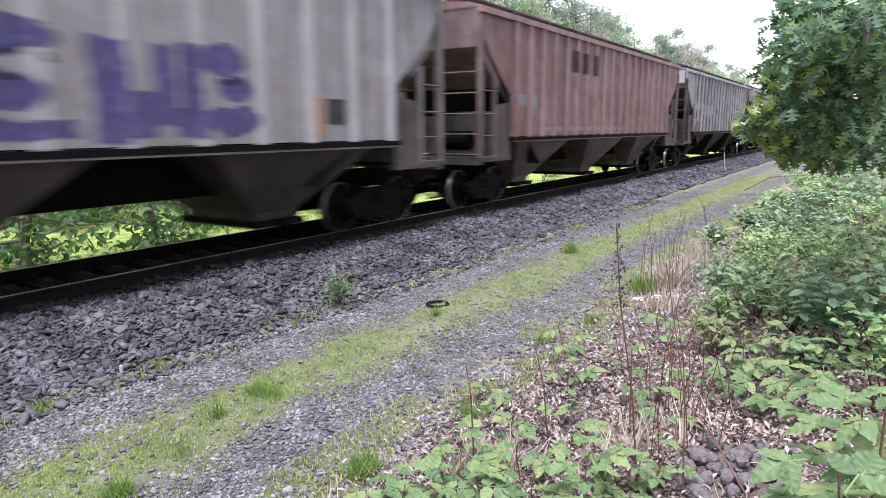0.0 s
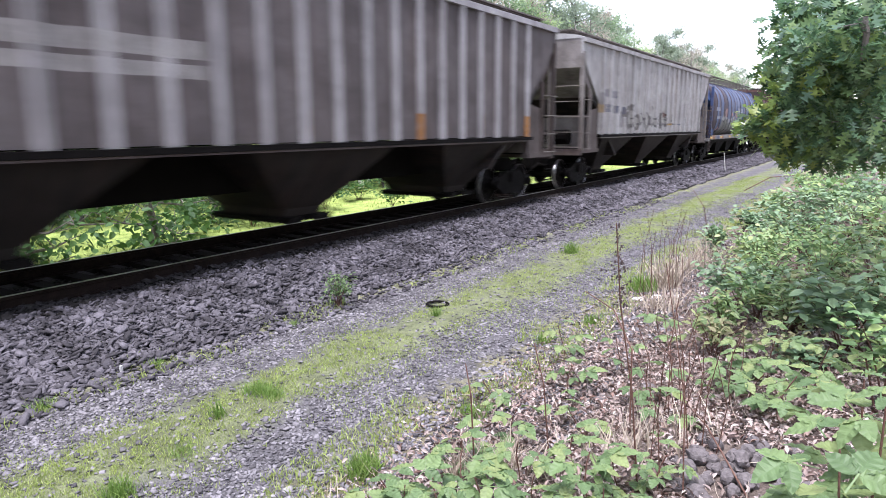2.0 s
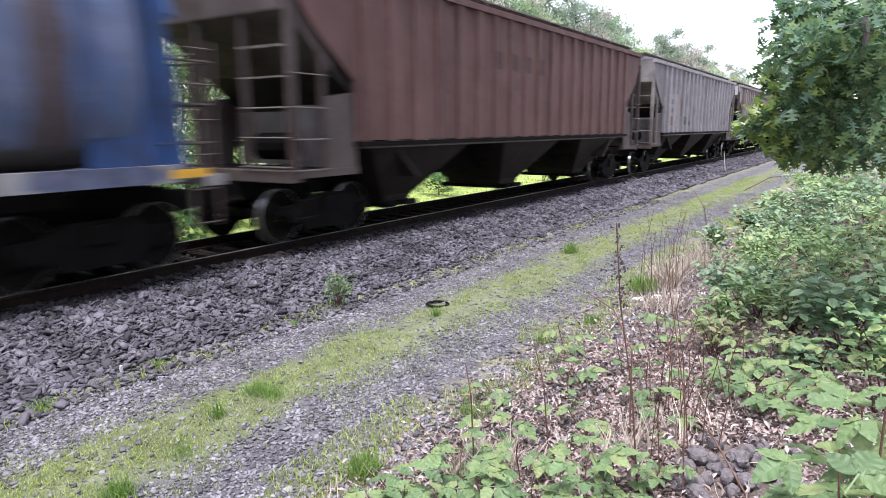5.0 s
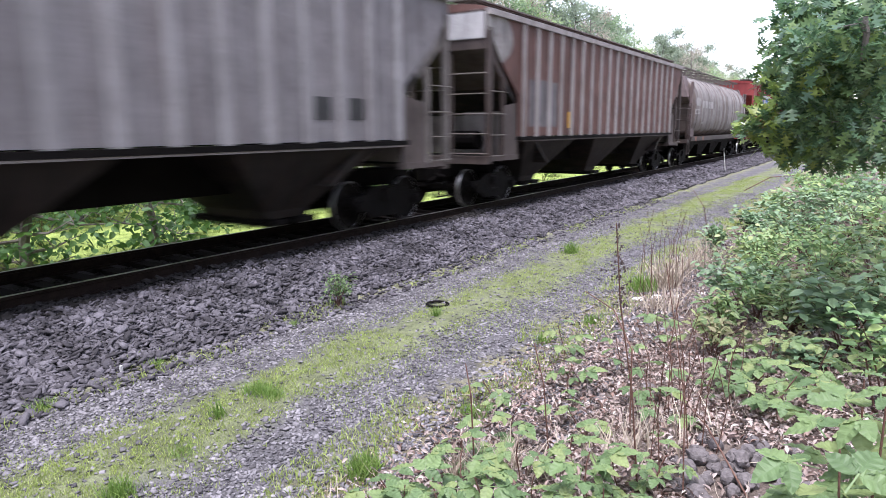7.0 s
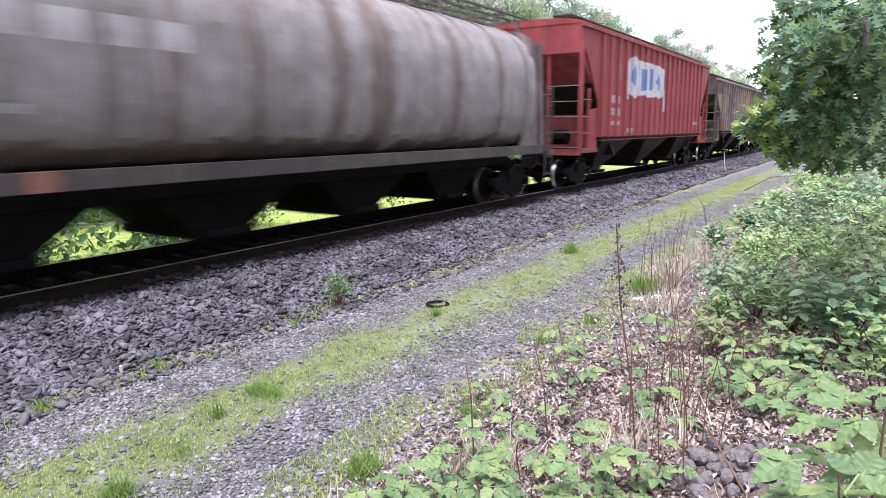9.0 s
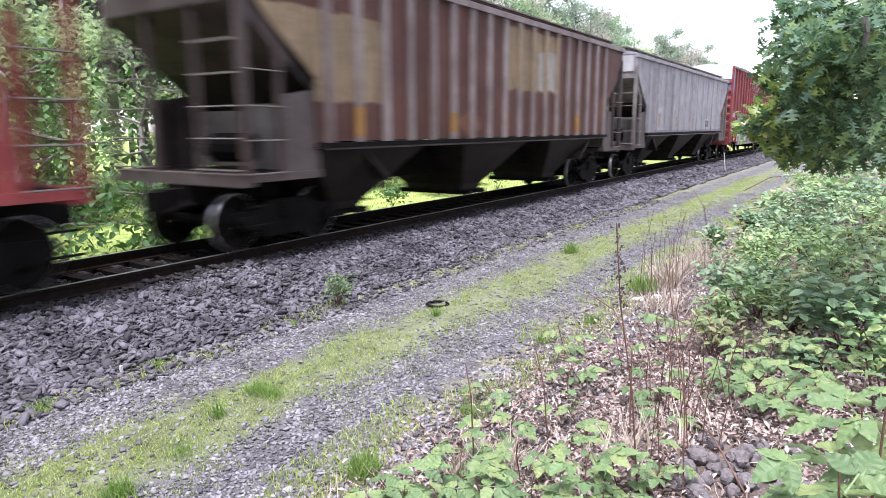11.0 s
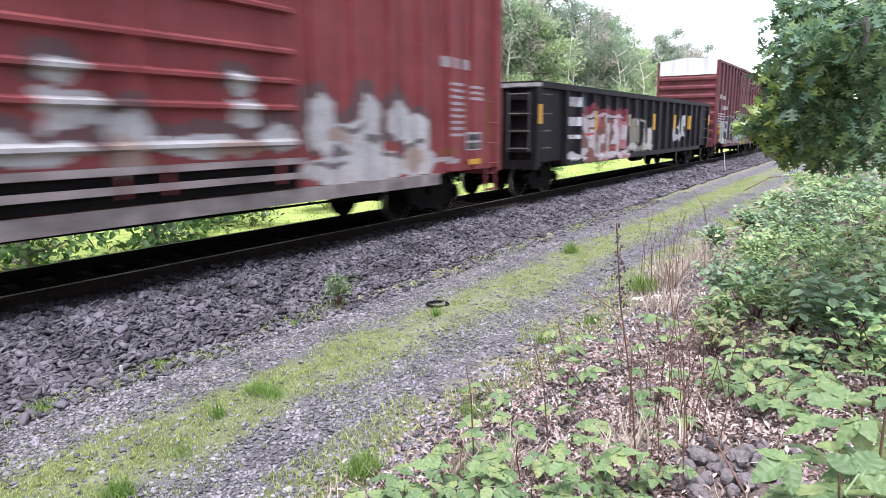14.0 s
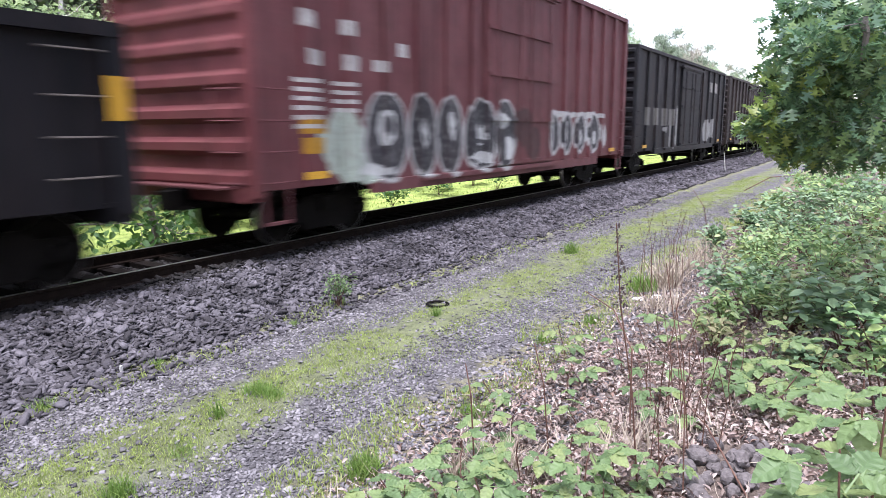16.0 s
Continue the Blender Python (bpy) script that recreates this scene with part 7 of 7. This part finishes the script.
# ---- woods ----
WOOD_TONES = [[(0.201, 0.289, 0.177), (0.283, 0.384, 0.230), (0.342, 0.448, 0.260)], [(0.248, 0.342, 0.177), (0.342, 0.448, 0.224), (0.425, 0.531, 0.271)], [(0.224, 0.283, 0.212), (0.283, 0.342, 0.248), (0.330, 0.401, 0.283)], [(0.389, 0.342, 0.289), (0.472, 0.419, 0.366), (0.319, 0.330, 0.236)]]
WOOD_LEAF = [leafy("wood_leaf", t, 0.6, 0.3, 0.58) for t in WOOD_TONES]
TUFT_V = [(0, 0, 0), (0.3, 0.25, 0.06), (0.22, 0.7, 0.0), (0, 1, -0.1), (-0.22, 0.7, 0.0), (-0.3, 0.25, 0.06)]
TUFT_F = [(0, 1, 2, 3), (0, 3, 4, 5)]


def wood_tree(label, height, crown_low, width, leaf, n, material, bark, seed, m, limbs=10, group="woodland trees", straight=0.12, stout=0.0115, power=1.0, rise=0.45):
    rnd = random.Random(seed)
    tree = holder("tree", label, "tree", m, group=group)
    bm = bmesh.new()
    pts = [Vector((0, 0, -0.3))]
    k = 7
    for i in range(1, k + 1):
        pts.append(Vector((rnd.gauss(0, straight) * i / k * 2, rnd.gauss(0, straight) * i / k * 2, height * 0.93 * i / k)))
    r0 = height * stout
    for i, (a, b) in enumerate(zip(pts, pts[1:])):
        rod(bm, a, b, r0 * (1 - 0.8 * i / k), r0 * (1 - 0.8 * (i + 1) / k), 7)
    tips = []
    for i in range(limbs):
        t = crown_low + (0.97 - crown_low) * ((i + rnd.random()) / limbs) ** power
        j = min(k - 1, int(t * k))
        base = pts[j].lerp(pts[j + 1], t * k - j)
        a = i * 2.4 + rnd.uniform(-0.5, 0.5)
        reach = width * (0.55 + 0.6 * rnd.random()) * (1.1 - abs(t - 0.6))
        tip = base + Vector((reach * math.cos(a), reach * math.sin(a), reach * rnd.uniform(rise - 0.3, rise + 0.3)))
        mid = base.lerp(tip, 0.5) + Vector((0, 0, -0.08 * reach))
        rod(bm, base, mid, r0 * 0.35, r0 * 0.22, 5)
        rod(bm, mid, tip, r0 * 0.2, r0 * 0.06, 5)
        for q in range(2):
            tw = mid + Vector((rnd.uniform(-1, 1), rnd.uniform(-1, 1), rnd.uniform(0.1, 1.0))) * reach * 0.45
            rod(bm, mid, tw, r0 * 0.12, r0 * 0.04, 4)
            tips.append(tw)
        tips += [tip, tip, base.lerp(tip, 0.75)]
    part("trunk", bm, bark, tree)
    if n:
        c = np.array([tuple(t) for t in tips])
        rng = np.random.default_rng(seed)
        pick = rng.integers(0, len(c), n)
        p = c[pick] + rng.normal(0, 1, (n, 3)) * np.array([width * 0.2, width * 0.2, width * 0.15])
        scatter("crown", TUFT_V, TUFT_F, p, spins(rng, n, 1.0), rng.uniform(leaf * 0.55, leaf, n), material, tree)
    return tree


kinds = [wood_tree("tall broadleaf tree with a full green crown", 14, 0.25, 3.0, 0.31, 9000, WOOD_LEAF[0], BARK, 1, pose(-15, -8, -0.95), 16),
         wood_tree("tall broadleaf tree with a bright green crown", 12.5, 0.2, 2.7, 0.29, 8000, WOOD_LEAF[1], BARK, 2, pose(-16, -3, -0.95), 15),
         wood_tree("slim dark green tree", 15, 0.3, 2.2, 0.29, 7500, WOOD_LEAF[2], BARK, 3, pose(-18, 2, -0.95), 16),
         wood_tree("thin tree with sparse brownish foliage", 13.5, 0.3, 2.0, 0.24, 2200, WOOD_LEAF[3], BARK, 4, pose(-14.5, 5, -0.95), 15),
         wood_tree("bare dead tree with pale forked branches", 10.5, 0.35, 1.5, 0.3, 0, None, PALE_BARK, 5, pose(-13, 9, -0.95), 11, straight=0.2),
         wood_tree("bare dead tree with a pale slender trunk", 12.5, 0.5, 1.1, 0.3, 60, WOOD_LEAF[3], PALE_BARK, 6, pose(-13.5, 12, -0.95), 9),
         wood_tree("young green tree at the wood edge", 6.5, 0.1, 2.0, 0.22, 5000, WOOD_LEAF[1], BARK, 8, pose(-12, 16, -0.95), 14)]
rnd = random.Random(11)
for row, (wx, gap, pick) in enumerate(((-12.6, 2.6, (3, 4, 5, 4, 5, 4)), (-15.0, 2.6, (0, 2, 3, 1, 2, 0, 2)), (-19, 3.0, (2, 0, 0, 2, 1)), (-24, 3.6, (0, 2, 2, 0)), (-30, 5.0, (0, 2)))):
    y = 4.0 + row
    while y < 150:
        k = pick[rnd.randrange(len(pick))]
        copy_thing(kinds[k], pose(wx + rnd.uniform(-1.4, 1.4), y, -0.97, 0, 0, rnd.uniform(0, 360)))
        y += gap * rnd.uniform(0.6, 1.4) * (1 + y / 120)
for wx, y in ((-11.0, -9.0), (-12.5, -6.5), (-11.2, -4.0), (-12.8, -1.5), (-11.0, 0.8), (-12.6, 5.4), (-11.4, 10.8), (-14.0, 2.0), (-14.2, -4.8), (-14.0, 8.0)):
    copy_thing(kinds[6], pose(wx, y, -0.97, 0, 0, rnd.uniform(0, 360)))
for y in (3, 8, 20, 27, 33, 41, 50, 62, 74, 90):
    copy_thing(kinds[6], pose(-11.5 + rnd.uniform(-1, 0.8), y + rnd.uniform(-1.5, 1.5), -0.97, 0, 0, rnd.uniform(0, 360)))
# unseen tree rows added behind the camera to close the place and cut low skylight
for wx, gap in ((32.0, 4.0), (37.0, 4.5)):
    y = -32.0
    while y < 60:
        copy_thing(kinds[rnd.choice((0, 1, 2, 0, 6))], pose(wx + rnd.uniform(-1, 1.5), y, 0.3, 0, 0, rnd.uniform(0, 360)))
        y += gap * rnd.uniform(0.7, 1.3)
# saplings in the meadow beside the track
MEADOW = leafy("sapling_leaf", [(0.045, 0.105, 0.035), (0.075, 0.16, 0.05), (0.12, 0.225, 0.065)], 0.5, 0.3, 0.35)
for (tx, ty, hh, sd, st) in ((-5.2, 9.15, 4.4, 21, 0.024), (-5.2, 6.3, 4.8, 22, 0.025), (-6.6, 3.2, 4.4, 23, 0.02), (-7.4, 12.6, 3.0, 24, 0.012)):
    wood_tree("young tree with low spreading leafy branches", hh, 0.05, 2.0, 0.25, 950, MEADOW, BARK, sd, pose(tx, ty, -0.95), 20, "meadow saplings", stout=st, power=2.4, rise=0.08)
for (bx, by, w, hh, nn) in ((-7.0, 17.0, 1.1, 1.0, 420), (-5.6, 19.0, 0.8, 0.8, 340), (-7.4, 25.6, 1.2, 1.2, 420), (-5.6, 27.0, 0.9, 0.9, 340), (-6.6, 36.0, 1.2, 1.1, 340), (-5.8, 41.0, 1.3, 1.2, 340), (-8.2, 8.0, 1.2, 1.6, 480), (-6.4, 11.2, 0.7, 1.2, 220), (-6.2, 13.0, 0.8, 1.0, 260), (-6.3, 4.2, 1.0, 1.6, 420), (-6.4, 23.4, 1.1, 1.1, 420), (-8.0, 20.0, 1.0, 0.9, 340), (-7.5, 28.0, 1.4, 1.3, 420), (-9.5, 15.5, 1.2, 1.2, 380), (-6.0, 33.0, 1.3, 1.2, 380), (-8.5, 38.0, 1.6, 1.5, 380), (-9.0, 25.0, 1.4, 1.6, 420), (-7.0, 45.0, 1.6, 1.5, 340), (-10.5, 11.0, 1.2, 1.4, 380), (-10.5, 31.0, 1.5, 1.8, 400)):
    bush(bx, by, w, hh, nn, 0.19, MEADOW, "green bush in the meadow beyond the track", "meadow bushes")

bm = bmesh.new()
rod(bm, (0, 0, -0.1), (0.01, 0.0, 1.3), 0.095, 0.09, 10)
rod(bm, (0.01, 0, 1.3), (0.03, 0.02, 2.4), 0.09, 0.085, 10)
post = tagged(part("meadow_post", bm, PALE_BARK, None, "pale wooden post standing in the meadow grass"), category="post")
post.matrix_basis = pose(-7.4, 14.6, -0.95)


# ---- what moves: every car rolls along the line at one speed, its wheels turning ----
def motions():
    for car, y0 in TRAIN:
        walk(car, [(t, pose(0, y0 - SPEED * t, 0)) for t in (0.0, 4.0, 8.0, 12.0, 16.0)])
    turn = math.degrees(SPEED / 30 / 0.45)
    rows = {}
    for wheel, y in WHEELS:
        if y not in rows:
            rows[y] = [(i / 30, pose(0, y, 0.457, turn * i)) for i in range(481)]
        walk(wheel, rows[y])


motions()
